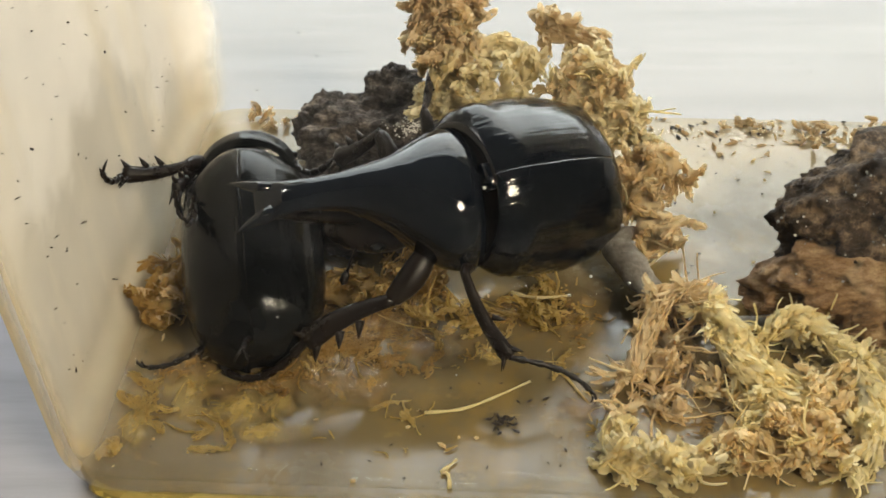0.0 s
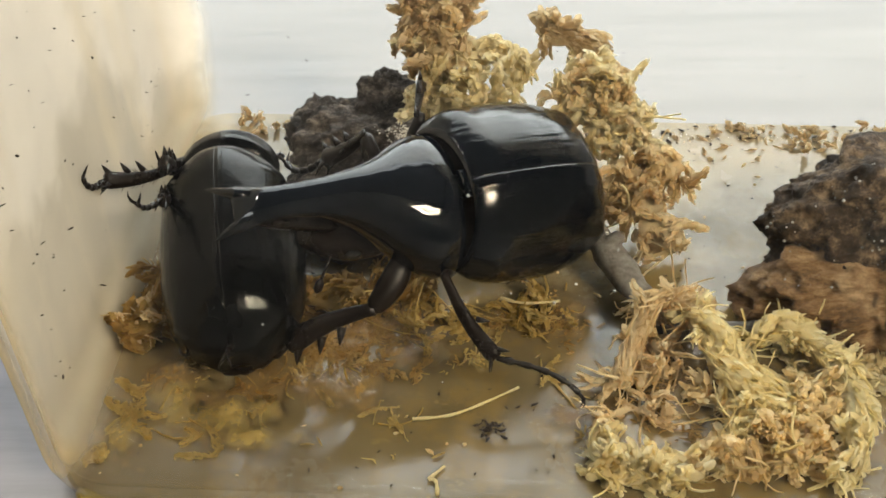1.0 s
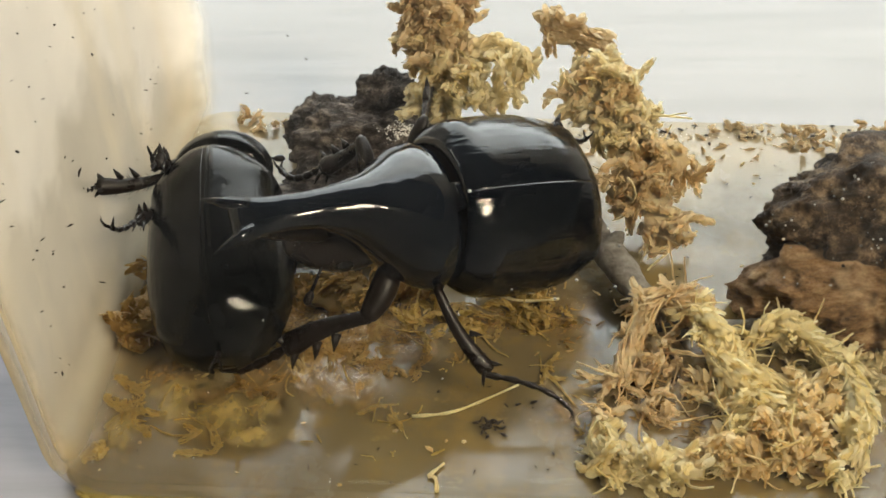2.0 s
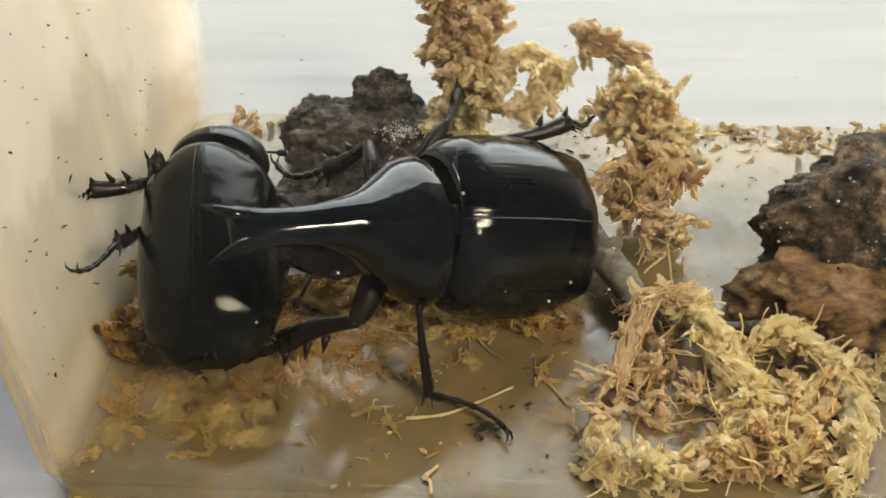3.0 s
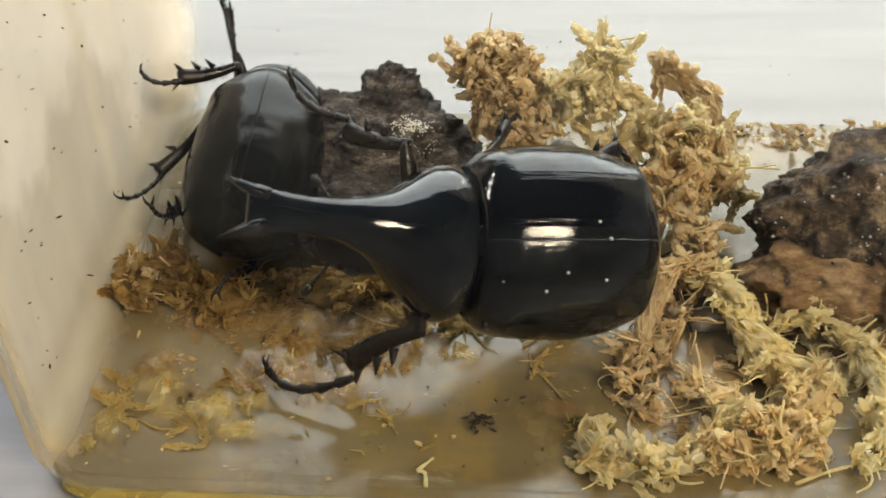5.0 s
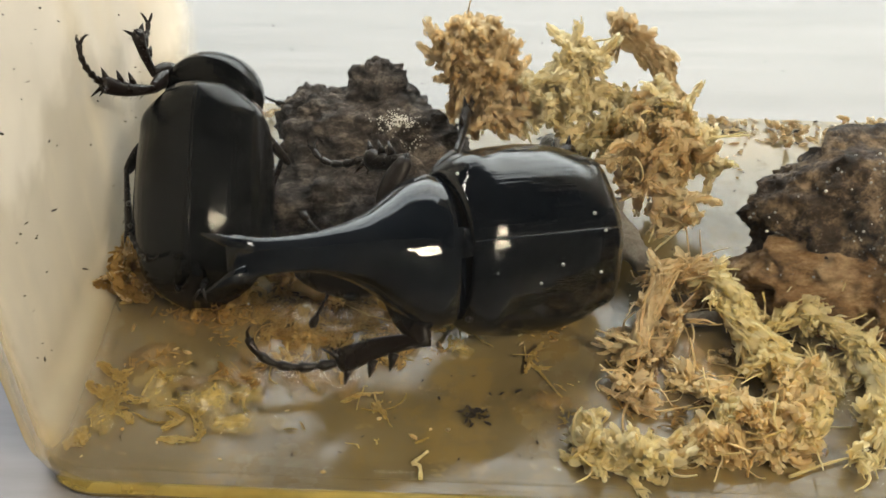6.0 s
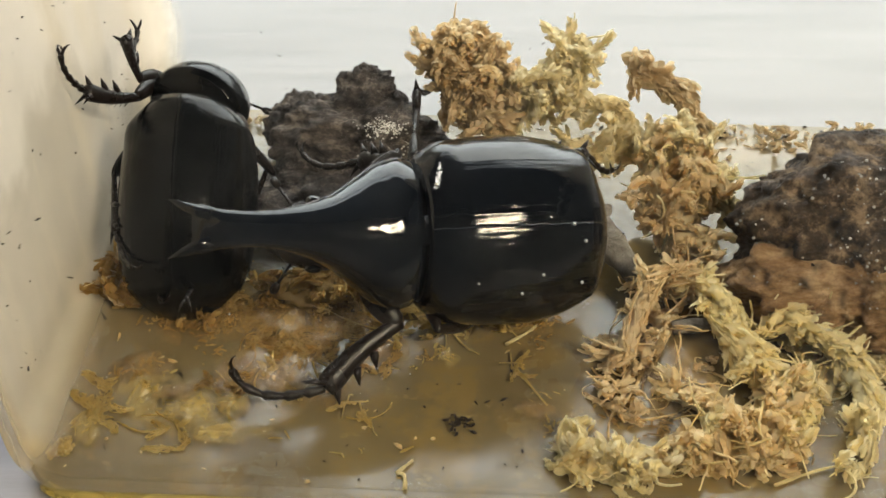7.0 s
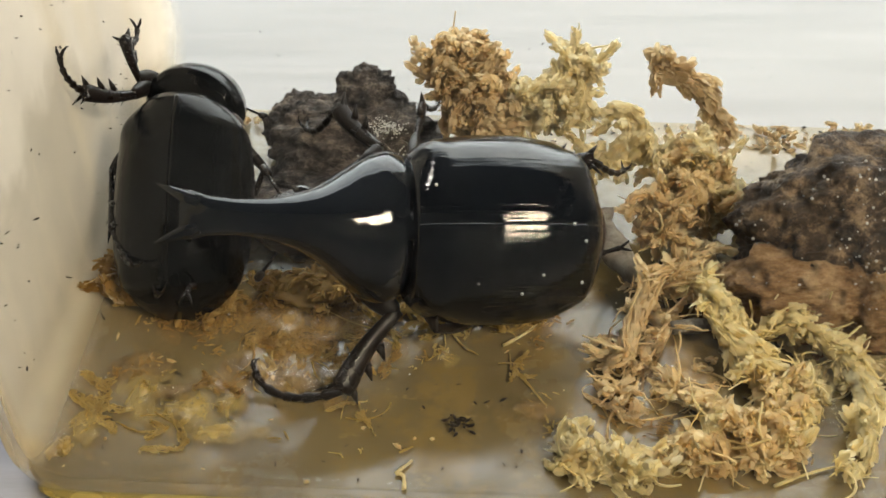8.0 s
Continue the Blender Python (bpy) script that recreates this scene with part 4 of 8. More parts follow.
BUNDLE = moss_clump("tangled brown bundle of moss stems beside the twig", 21, pose(0.0342, -0.0088, 0), [(-0.6, -0.6, 2.2, 2.9, 2.6, 2.0, 16), (-3.5, -5, 1.2, 2.2, 2.8, 1.1, 8), (-6, -10, 0.8, 2.0, 2.4, 0.8, 6)], MOSS_TAN, 4.6, 1.1, 0.36, 0.35, 5.5, 18, 1.1, 0.5, FLOOR, MOSS_TAN, 0.2)
moss_clump("flattened brown moss on the wet bottom", 22, pose(0.0256, -0.0211, 0), [(-2, 1, 0.6, 4.0, 4.0, 0.6, 14), (-2, -6, 0.8, 2.6, 3, 0.8, 14), (6, -2, 0.7, 3.5, 3.5, 0.7, 9)], MOSS_TAN, 3.6, 1.1, 0.36, 0.4, 4.2, 5, 1.0, 0, FLOOR, MOSS, 0.2, 0.5)
moss_clump("lumpy orange-brown moss by the clear front wall", 26, pose(0.0363, -0.0335, 0), [(0, 0, 1.8, 5, 3, 1.8, 44), (-6, -1, 1.2, 4, 2.4, 1.2, 30), (4, 6, 1.4, 3, 4, 1.4, 24)], MOSS, 3.4, 1.3, 0.62, 0.3, 5.2, 4, 1.2, 0.8, FLOOR, MOSS_PALE, 0.2)
moss_clump("pale moss shreds by the clear front wall", 27, pose(0.0193, -0.0365, 0), [(0, 0, 0.9, 5, 1.6, 0.9, 26), (-3, 2.5, 0.8, 1.4, 3, 0.8, 10)], MOSS_PALE, 3.4, 1.2, 0.44, 0.5, 3.4, 2, 1.6, 0.4, FLOOR, MOSS_PALE, 0.2)
FLUFF = moss_clump("greyish tangled moss fluff on the bottom", 28, pose(0.0344, -0.0287, 0), [(0, 0, 1.5, 2.2, 2.0, 1.4, 8)], MOSS_PALE, 4.0, 1.0, 0.3, 0.4, 4.0, 30, 1.0, 0.4, FLOOR, MOSS_PALE, 0.2)
DULL_MOSS = moss_clump("dull moss between the strands", 29, pose(0.0449, -0.0237, 0), [(0, 0, 0.8, 4.5, 4, 0.9, 26), (5, 3, 0.8, 4, 4, 0.8, 20), (-1, 4.5, 0.8, 3, 2.4, 0.8, 12)], MOSS_DRY, 3.8, 1.2, 0.5, 0.35, 4.2, 4, 1.1, 0.6, FLOOR, None, 0.2, 0.7)
moss_clump("wet brown moss under the upright beetle", 30, pose(-0.0340, -0.0065, 0), [(0, 0, 1.6, 4.0, 3.4, 1.6, 40), (8, -5, 1.2, 4.5, 3, 1.2, 40)], MOSS_WET, 3.0, 1.25, 0.34, 0.75, 3.4, 3, 1.5, 0.6, FLOOR, None, 0.2, core=0.35)
MOSS_TAIL = moss_clump("soaked brown moss pushed about by the upright beetle's tail", 42, None, [(0, 0, 1.8, 3.0, 3.0, 1.8, 30), (2.6, 2.2, 1.6, 2.6, 2.4, 1.6, 16)], MOSS_WET, 3.4, 1.3, 0.44, 0.5, 5.0, 4, 1.2, 0.75, FLOOR, MOSS_TAN, 0.2, more_of=MOSS_TAN)
moss_clump("limp yellowish moss shred stuck in the box corner", 43, pose(-0.0366, -0.0292, 0, 0, 0, -10), [(0.5, 3.4, 0.2, 0.8, 1.6, 0.2, 4), (0, 0, 0.2, 0.9, 2.0, 0.2, 6), (-0.3, -3.4, 0.2, 0.7, 1.6, 0.2, 3)], MOSS_YELLOW, 3.6, 1.2, 0.42, 0.3, 3.2, 4, 1.0, 0, FLOOR, MOSS_YELLOW, 0.12, 0.3, core=0.5)
moss_clump("limp straw-coloured moss shreds on the wet bottom", 44, pose(-0.0280, -0.0297, 0), [(0, 0, 0.2, 2.0, 1.5, 0.2, 5), (2.2, -2.4, 0.2, 1.4, 1.8, 0.2, 3), (-4.6, 2.6, 0.2, 2.0, 0.7, 0.2, 2)], MOSS_YELLOW, 3.6, 1.1, 0.32, 0.3, 5.0, 8, 1.0, 0, FLOOR, MOSS_YELLOW, 0.12, 0.3, core=0.5)
moss_clump("curled loop of soaked brown moss on the bottom", 45, pose(-0.0230, -0.0258, 0), [(1.5, 1.0, 0.3, 1.6, 1.2, 0.3, 4)], MOSS_WET, 3.4, 1.2, 0.4, 0.3, 4.6, 5, 1.0, 0, FLOOR, MOSS_YELLOW, 0.15, 0.5, line=[(-2.4, -1.4, 0.4), (-2.6, 0.8, 0.4), (-0.6, 2.2, 0.4), (1.8, 1.4, 0.4), (2.4, -1.0, 0.4), (0.4, -2.2, 0.4)], thick=0.4, along=5)
moss_clump("thin pale moss fibres strewn on the wet bottom", 46, pose(-0.0140, -0.0226, 0), [(0, 0, 0.3, 5.0, 2.0, 0.3, 4), (7.0, -4.5, 0.3, 2.6, 2.6, 0.3, 3), (26.0, 0.5, 0.3, 2.0, 2.4, 0.3, 3)], MOSS_YELLOW, 3.6, 1.0, 0.3, 0.3, 4.0, 14, 1.0, 0, FLOOR, MOSS_YELLOW, 0.15, 0.3, core=0.5)
moss_clump("flattened wet moss on the bottom", 31, pose(-0.0220, -0.0130, 0), [(0, 0, 0.3, 7, 3.4, 0.3, 40), (8, -3, 0.25, 6, 5, 0.2, 26), (15, 0, 0.3, 6, 3.4, 0.3, 26)], MOSS_WET, 3.0, 1.25, 0.34, 0.75, 3.4, 1, 1.3, 0, FLOOR, None, 0.1, 0.25, core=0.35)
moss_clump("yellowish moss fringe under the horned beetle", 32, pose(-0.0016, -0.0147, 0), [(0, 0, 0.8, 4, 2, 0.8, 12), (6, 1, 0.8, 4, 2, 0.8, 12), (13, 2, 1.2, 4, 3, 1.2, 14)], MOSS_YELLOW, 4.6, 1.1, 0.3, 0.5, 3.0, 7, 1.3, 0, FLOOR, MOSS_YELLOW, 0.2, 0.6, core=0.4)
moss_clump("moss crumbs along the back wall", 34, pose(0.0538, 0.0226, 0), [(0, 0, 0.5, 7, 3, 0.5, 16), (6, 0.5, 1.4, 1.0, 1.0, 1.6, 5), (-12, 2.5, 0.5, 5, 2, 0.5, 10), (12, 2, 0.5, 5, 2, 0.5, 8)], MOSS_BROWN, 1.8, 0.9, 0.34, 0.7, 2.4, 0, 1.0, 0, FLOOR, None, 0.2)
moss_clump("small moss tuft in the back corner", 35, pose(-0.0285, 0.0270, 0), [(0, 0, 0.8, 2.4, 1, 0.8, 10), (6, 0.2, 0.5, 4.5, 0.8, 0.4, 10)], MOSS_BROWN, 2.0, 0.9, 0.32, 0.6, 2.4, 0, 1.0, 0, FLOOR, None, 0.2)
ROPE_PALE = moss_strand("pale twisted moss strand lying before the bark", 51, [(32.4, -9.4, 5.0), (34.4, -11.9, 4.5), (35.2, -16.2, 3.5), (37.1, -20.7, 2.5), (38.8, -24.2, 2.0)], 2.0, MOSS_PALE, count=34)
ROPE_CURVED = moss_strand("thick pale moss strand curving along the bottom", 52, [(37.8, -18.5, 3.0), (41.8, -17.4, 4.5), (44.7, -19.4, 4.0), (47.8, -22.0, 3.0), (48.9, -26.7, 2.5), (47.8, -31.9, 2.0), (44.2, -37.3, 1.5)], 1.6, MOSS_PALE, count=50)
STEMS_BENT = moss_strand("brown moss stems bent over the twig", 53, [(33.6, -8.4, 4.6), (30.2, -9.6, 4.4), (28.0, -14.3, 2.6), (25.4, -19.6, 1.5), (23.0, -24.5, 1.0)], 1.25, MOSS_TAN, count=16, bare=26, leaf=1.3, fat=0.36)
moss_strand("straw-coloured moss strand along the bottom", 54, [(28.1, -25.5, 1.0), (31.7, -26.9, 1.2), (34.8, -30.4, 1.5), (36.5, -33.9, 1.5), (33.0, -36.7, 1.2)], 1.3, MOSS, count=22)
moss_strand("straw-coloured moss strand by the front wall", 55, [(17.4, -34.0, 1.0), (18.0, -36.0, 1.0), (20.8, -36.6, 1.2), (25.1, -36.1, 1.2), (29.4, -35.6, 1.5)], 1.1, MOSS_DRY, count=20)
ROPE_MIDDLE = moss_strand("pale twisted moss strand in the middle of the bottom", 56, [(38.5, -21.6, 1.5), (41.4, -25.9, 1.5), (41.8, -29.7, 1.2), (38.3, -33.9, 1.5)], 1.3, MOSS_PALE, count=22)
moss_clump("soaked moss flakes on the bottom", 38, pose(-0.0149, -0.0167, 0), [(0, 0, 0.3, 6, 3, 0.3, 24), (8, -4, 0.3, 4, 2, 0.3, 10)], MOSS_WET, 3.0, 1.25, 0.34, 0.75, 3.4, 1, 1.2, 0, FLOOR, None, 0.1, 0.25, core=0.35)
moss_clump("dark soaked moss heap under the horned beetle", 39, pose(-0.0137, -0.0095, 0), [(0, 0, 1.2, 7, 4, 1.4, 40), (8, 2, 1.2, 5, 4, 1.4, 28)], MOSS_WET, 3.0, 1.25, 0.34, 0.75, 3.4, 1, 1.4, 0.6, FLOOR, None, 0.2, core=0.35)


def soaked_scraps(label, seed, spots, mat):
    """Limp leaves and shreds stuck flat to the wet bottom, heaped loosely round spots of (x, y, rx, ry, count)."""
    rng = np.random.default_rng(seed)
    base = []
    for x, y, rx, ry, count in spots:
        knots = rng.normal(size=(max(3, count // 14), 2)) * 0.6
        at_k = knots[rng.integers(0, len(knots), count)] + rng.normal(size=(count, 2)) * 0.22
        base.append(np.stack([x + at_k[:, 0] * rx, y + at_k[:, 1] * ry, 0.12 + rng.random(count) * 0.25], 1))
    base = np.concatenate(base)
    n = len(base)
    turn = rng.uniform(0, 6.28, n)
    ahead = unit(np.stack([np.cos(turn), np.sin(turn), rng.uniform(-0.05, 0.15, n)], 1))
    out = np.tile((0.0, 0.0, 1.0), (n, 1)) + rng.normal(size=(n, 3)) * 0.25
    v, q = leaf_blades(rng, base, ahead, out, rng.uniform(0.3, 1.0, n) ** 2 * 1.7, rng.uniform(0.06, 0.2, n), rng.uniform(-0.1, 0.2, n))
    ob = quad_mesh("moss_scraps", settle(rng, v, 0.12), q, mat, None)
    return tagged(ob, label, "moss scraps")


soaked_scraps("soaked yellowish moss scraps stuck to the wet bottom", 71, [(-35.4, -28.0, 1.3, 5.0, 40), (-26.0, -28.6, 4.0, 3.0, 30), (-30.4, -23.6, 2.6, 1.6, 14), (2.5, -20.5, 3.0, 2.0, 20), (14.0, -30.0, 4.0, 3.0, 24), (-5.0, -33.0, 9.0, 1.5, 8)], MOSS_YELLOW)
soaked_scraps("soaked brown moss scraps stuck to the wet bottom", 72, [(-27.0, -13.0, 6.0, 2.6, 110), (-19.0, -17.0, 6.0, 3.0, 50), (-11.0, -19.5, 6.0, 3.0, 50), (-4.0, -16.0, 6.0, 2.6, 60), (10.0, -13.5, 8.0, 3.0, 120), (24.0, -26.0, 4.0, 5.0, 110), (-33.0, -21.0, 2.4, 1.6, 40)], MOSS_WET)


# ---- wood ----
def rough_lump(name, seed, parent, mat, size, scale, depth, cuts=5, flat_base=None, shift=(0, 0, 0), label="", ridge=0.0):
    """A broken lump of wood: a ball pushed in and out by layers of noise, size in millimetres."""
    bm = bmesh.new()
    bmesh.ops.create_icosphere(bm, subdivisions=cuts, radius=1)
    off = Vector((seed * 3.1, seed * 1.7, seed * 0.9))
    for v in bm.verts:
        d = v.co.normalized()
        at_n = Vector((d.x * size[0], d.y * size[1], d.z * size[2])) * (scale / max(size)) * 1.15
        k = 1 + depth * noise.fractal(at_n + off, 1.0, 2.1, 7)
        k += ridge * (0.5 - abs(noise.noise(at_n * 2.3 + off * 2)))
        k += 0.05 * (0.5 - abs(noise.noise(at_n * 4.5 + off))) + 0.035 * (0.4 - abs(noise.noise(at_n * 10 + off))) + 0.02 * noise.noise(at_n * 21 + off)
        q = Vector((d.x * size[0], d.y * size[1], d.z * size[2])) * k + Vector(shift)
        if flat_base is not None and q.z < flat_base:
            q.z = flat_base + 0.15 * (q.z - flat_base) * 0
        v.co = q * MM
    me = bpy.data.meshes.new(name)
    bm.to_mesh(me)
    bm.free()
    me.materials.append(mat)
    me.polygons.foreach_set("use_smooth", [True] * len(me.polygons))
    ob = new(name, me)
    ob.parent = parent
    if label:
        tagged(ob, label)
    return ob


def film_patch(label, seed, x, y, rx, ry, mat):
    """A thin uneven mat of soaked moss lying on the bottom."""
    n, k = 40, 14
    verts, faces = [(x * MM, y * MM, 0.0006)], []
    for i in range(1, k + 1):
        for j in range(n):
            a = 2 * math.pi * j / n
            r = i / k * (1 + 0.5 * noise.noise((math.cos(a) * 1.6 + seed, math.sin(a) * 1.6, 0)) + 0.22 * noise.noise((math.cos(a) * 5 + seed, math.sin(a) * 5, 3)))
            px, py = x + rx * r * math.cos(a), y + ry * r * math.sin(a)
            h = 0.12 + 0.006 * seed + (0.55 + 0.5 * noise.noise((px * 0.7, py * 0.7, seed))) * (1 - (i / k) ** 3)
            verts.append((px * MM, py * MM, (h if i < k else 0.04 + 0.006 * seed) * MM))
    faces += [(0, 1 + j, 1 + (j + 1) % n) for j in range(n)]
    for i in range(k - 1):
        for j in range(n):
            a, b = 1 + i * n, 1 + (i + 1) * n
            faces.append((a + j, b + j, b + (j + 1) % n, a + (j + 1) % n))
    ob = mesh_object("moss_film", verts, faces, mat)
    return tagged(ob, label, "moss film", "moss film on the box bottom")


for words, seed, x, y, rx, ry, mat in (
        ("soaked amber moss film around the upright beetle", 2, -27.0, -14.0, 8.0, 5.0, FILM_BROWN),
        ("soaked amber moss film under the horned beetle", 5, -12.5, -12.9, 11.0, 6.0, FILM_BROWN),
        ("thin brown moss film on the wet bottom", 8, -19.9, -22.7, 8.0, 5.0, FILM_BROWN),
        ("yellow moss film in the box corner", 11, -35.6, -29.0, 2.2, 5.4, FILM_YELLOW),
        ("straw-coloured moss film on the wet bottom", 14, -25.6, -28.0, 7.0, 4.4, FILM_YELLOW),
        ("brown moss film below the beetle's tail", 17, 10.9, -12.8, 10.0, 5.0, FILM_BROWN),
        ("brown moss film among the strands", 20, 28.9, -21.1, 7.0, 8.0, FILM_BROWN),
        ("small amber moss film near the side wall", 23, -32.0, -22.0, 4.5, 3.0, FILM_BROWN),
        ("ragged amber moss film on the wet bottom", 26, -11.6, -24.7, 7.0, 4.5, FILM_BROWN),
        ("ragged straw-coloured moss film on the wet bottom", 29, -20.6, -31.4, 7.0, 1.8, FILM_YELLOW),
        ("thin amber moss film before the beetles", 32, -5.0, -18.3, 6.0, 3.2, FILM_BROWN),
        ("thin brown moss film by the front wall", 38, 12.9, -28.4, 5.0, 3.0, FILM_BROWN),
        ("thin straw-coloured moss film near the side wall", 41, -30.4, -25.4, 4.6, 3.2, FILM_YELLOW),
        ("thin straw-coloured moss film by the strands", 44, 43.4, -27.1, 9.0, 7.0, FILM_YELLOW),
        ("small straw-coloured moss scrap on the bottom", 47, -21.5, -27.0, 3.0, 2.0, FILM_YELLOW),
        ("small brown moss scrap on the bottom", 50, -27.8, -25.8, 3.4, 2.2, FILM_BROWN),
        ("small straw-coloured moss scrap before the beetle", 56, 2.5, -20.5, 2.4, 1.6, FILM_YELLOW)):
    film_patch(words, seed, x, y, rx, ry, mat)


def bead(at_p, r):
    v, f = tube([at_p + Vector((0, 0, z * r)) for z in (-0.9, -0.4, 0.4, 0.9)], [0.4 * r, r, r, 0.4 * r], 6)
    return v, f


def rotten_wood():
    w = thing("rotten_wood_chunk", "dark crumbling rotten wood chunk behind the beetles", "wood")
    rough_lump("wood_block", 3, w, WOOD_DARK, (11.5, 8, 6.0), 2.6, 0.28, 6, 0.15, (1.6, -1, 4.0), ridge=0.12)
    rough_lump("wood_knob", 5, w, WOOD_DARK, (4.4, 4.0, 4.6), 2.2, 0.34, 5, None, (3.5, 4, 8.6), ridge=0.1)
    rough_lump("wood_knob", 8, w, WOOD_DARK, (5.0, 5.0, 4.6), 2.3, 0.34, 5, None, (-5.2, 3, 4.4), ridge=0.1)
    rough_lump("wood_foot", 7, w, WOOD_DARK, (11.0, 8.0, 4.4), 2.8, 0.3, 6, 0.15, (-0.5, -10.5, 1.6), ridge=0.14)
    rng = np.random.default_rng(9)
    bpy.context.view_layer.update()
    pieces = []
    for _ in range(420):
        x, y = 6.2 + rng.normal() * 1.4, -4.2 + rng.normal() * 0.9
        hit_it, place, normal, _ = w.children[0].ray_cast(Vector((x, y, 30)) * MM, Vector((0, 0, -1)))
        if hit_it:
            pieces.append(bead(place, rng.uniform(0.3, 1.0) ** 2 * 0.15 * MM))
    v, f = merge(pieces)
    tagged(mesh_object("mould_patch", v, f, MOULD, w, label="small patch of white mould"), kind="stuff")
    return w


def bark_chunk():
    w = thing("bark_chunk", "black and brown bark chunk with white mould dots", "bark")
    w.matrix_world = pose(0.0560, -0.0065, 0.0, 0, 0, 8)
    rough_lump("bark", 12, w, BARK_DARK, (21, 10.5, 10.5), 3.4, 0.20, 6, 0.2, (5, 3, 7.0), ridge=0.08)
    rough_lump("wood_core", 15, w, BARK_BROWN, (21.5, 10, 6.6), 3.4, 0.24, 6, 0.2, (2.5, -3.4, 3.4), ridge=0.12)
    rng = np.random.default_rng(4)
    bpy.context.view_layer.update()
    pieces = []
    for _ in range(1000):
        a, b = rng.uniform(0, 6.28), rng.uniform(0.0, 1.2)
        d = Vector((math.cos(a) * math.cos(b), -abs(math.sin(a)) * math.cos(b), math.sin(b)))
        bark = w.children[int(rng.integers(0, 2))]
        far = Vector((5, 3, 7.0)) * MM + d * 0.04
        hit_it, place, normal, _ = bark.ray_cast(far, -d)
        if hit_it:
            pieces.append(bead(place + normal * 0.0001, rng.uniform(0.3, 1.0) ** 2 * 0.2 * MM))
    v, f = merge(pieces)
    tagged(mesh_object("mould_dots", v, f, MOULD, w, label="white mould dots"), kind="stuff")
    return w


def grey_twig():
    t = thing("twig", "short grey knotty twig lying under the beetle's tail", "twig")
    a, b = Vector((0.0125, 0.0085, 0.0062)), Vector((0.0240, -0.0136, 0.0024))
    pts, rad = [], []
    for i in range(26):
        s = i / 25
        p = a.lerp(b, s) + Vector((noise.noise((s * 5, 1, 0)), noise.noise((s * 5, 2, 0)), noise.noise((s * 5, 3, 0)))) * 0.0007
        pts.append(p)
        rad.append((1.75 + 0.25 * math.sin(s * 19) + 0.5 * math.exp(-((s - 0.62) / 0.05) ** 2)) * MM * (0.75 if i in (0, 25) else 1))
    v, f = tube(pts, rad, 18)
    v = [q + (q - pts[i // 18]) * 0.14 * noise.noise(q * 900) for i, q in enumerate(v)]
    mesh_object("stem", v, f, TWIG, t)
    q = a.lerp(b, 0.6)
    v, f = tube([q + Vector((0.0, 0.0, 0.0006)), q + Vector((0.0014, 0.0004, 0.0022)), q + Vector((0.0019, 0.0005, 0.0027))], [0.0012, 0.0009, 0.0002], 10)
    mesh_object("knot", v, f, TWIG, t)
    return t


def wood_bits():
    o = rough_lump("bark_bit", 31, None, BARK_DARK, (3.6, 2.0, 1.4), 2.4, 0.3, 4, 0.1, (0, 0, 1.2), ridge=0.1)
    o.matrix_world = pose(0.0524, -0.0179, 0.0002, 0, 0, 12)
    tagged(o, "small black bark bit lying before the bark chunk", "bark bit")
    pts = [Vector(p) * MM for p in [(30.1, -15.9, 1.2), (52.7, -13.4, 1.2)]]
    line = [pts[0].lerp(pts[1], k / 9) + Vector((0, noise.noise((k * 0.6, 7, 0)) * 0.0005, 0)) for k in range(10)]
    v, f = tube(line, [(0.85 + 0.12 * math.sin(k * 2.2)) * MM for k in range(10)], 10)
    tagged(mesh_object("thin_twig", v, f, TWIG), "thin grey-brown twig lying before the bark chunk", "twig")


wood_bits()
ROTTEN_WOOD = rotten_wood()
bark_chunk()
TWIG_PIECE = grey_twig()



# ---- small litter ----
def crumbs(label, seed, count, spot, size, mat, name="crumbs"):
    """Small flakes scattered by spot(rng), which gives a place and a scale."""
    rng = np.random.default_rng(seed)
    verts, faces = [], []
    for _ in range(count):
        p, k = spot(rng)
        s = size * k * MM * np.array([rng.uniform(0.6, 2.2), rng.uniform(0.5, 1.0), rng.uniform(0.25, 0.5)])
        turn = Matrix.Rotation(rng.uniform(0, 6.28), 3, "Z")
        base = len(verts)
        for q in ((-1, -0.4, 0), (-0.2, -0.9, 0), (1, -0.2, 0), (0.3, 0.8, 0), (-0.7, 0.6, 0), (0.05, 0, 1)):
            c = turn @ Vector([a * b * rng.uniform(0.75, 1.2) for a, b in zip(q, s)])
            verts.append(Vector(p) + c)
        faces += [tuple(base + i for i in q) for q in ((0, 1, 5), (1, 2, 5), (2, 3, 5), (3, 4, 5), (4, 0, 5), (4, 3, 2, 1, 0))]
    ob = mesh_object(name, verts, faces, mat, smooth=False)
    return tagged(ob, label, name.replace("_", " "), kind="stuff")


def on_bottom(rng):
    return BOX @ Vector((rng.uniform(0.003, 0.125), rng.uniform(0.002, DEP - 0.002), 0.0002)), rng.uniform(0.4, 1.3)


def at_back(rng):
    return BOX @ Vector((rng.uniform(0.055, 0.13), DEP - abs(rng.normal()) * 0.006 - 0.001, 0.0002)), rng.uniform(0.5, 1.6)


crumbs("dark crumbs strewn over the wet box bottom", 41, 420, on_bottom, 0.2, SPECK)
crumbs("dark crumbs along the back of the box", 42, 120, at_back, 0.26, SPECK)
crumbs("brown moss crumbs along the back of the box", 48, 110, at_back, 0.42, MOSS_BROWN, "moss_crumbs")
crumbs("straw-coloured moss crumbs over the bottom", 43, 160, on_bottom, 0.32, MOSS, "moss_crumbs")


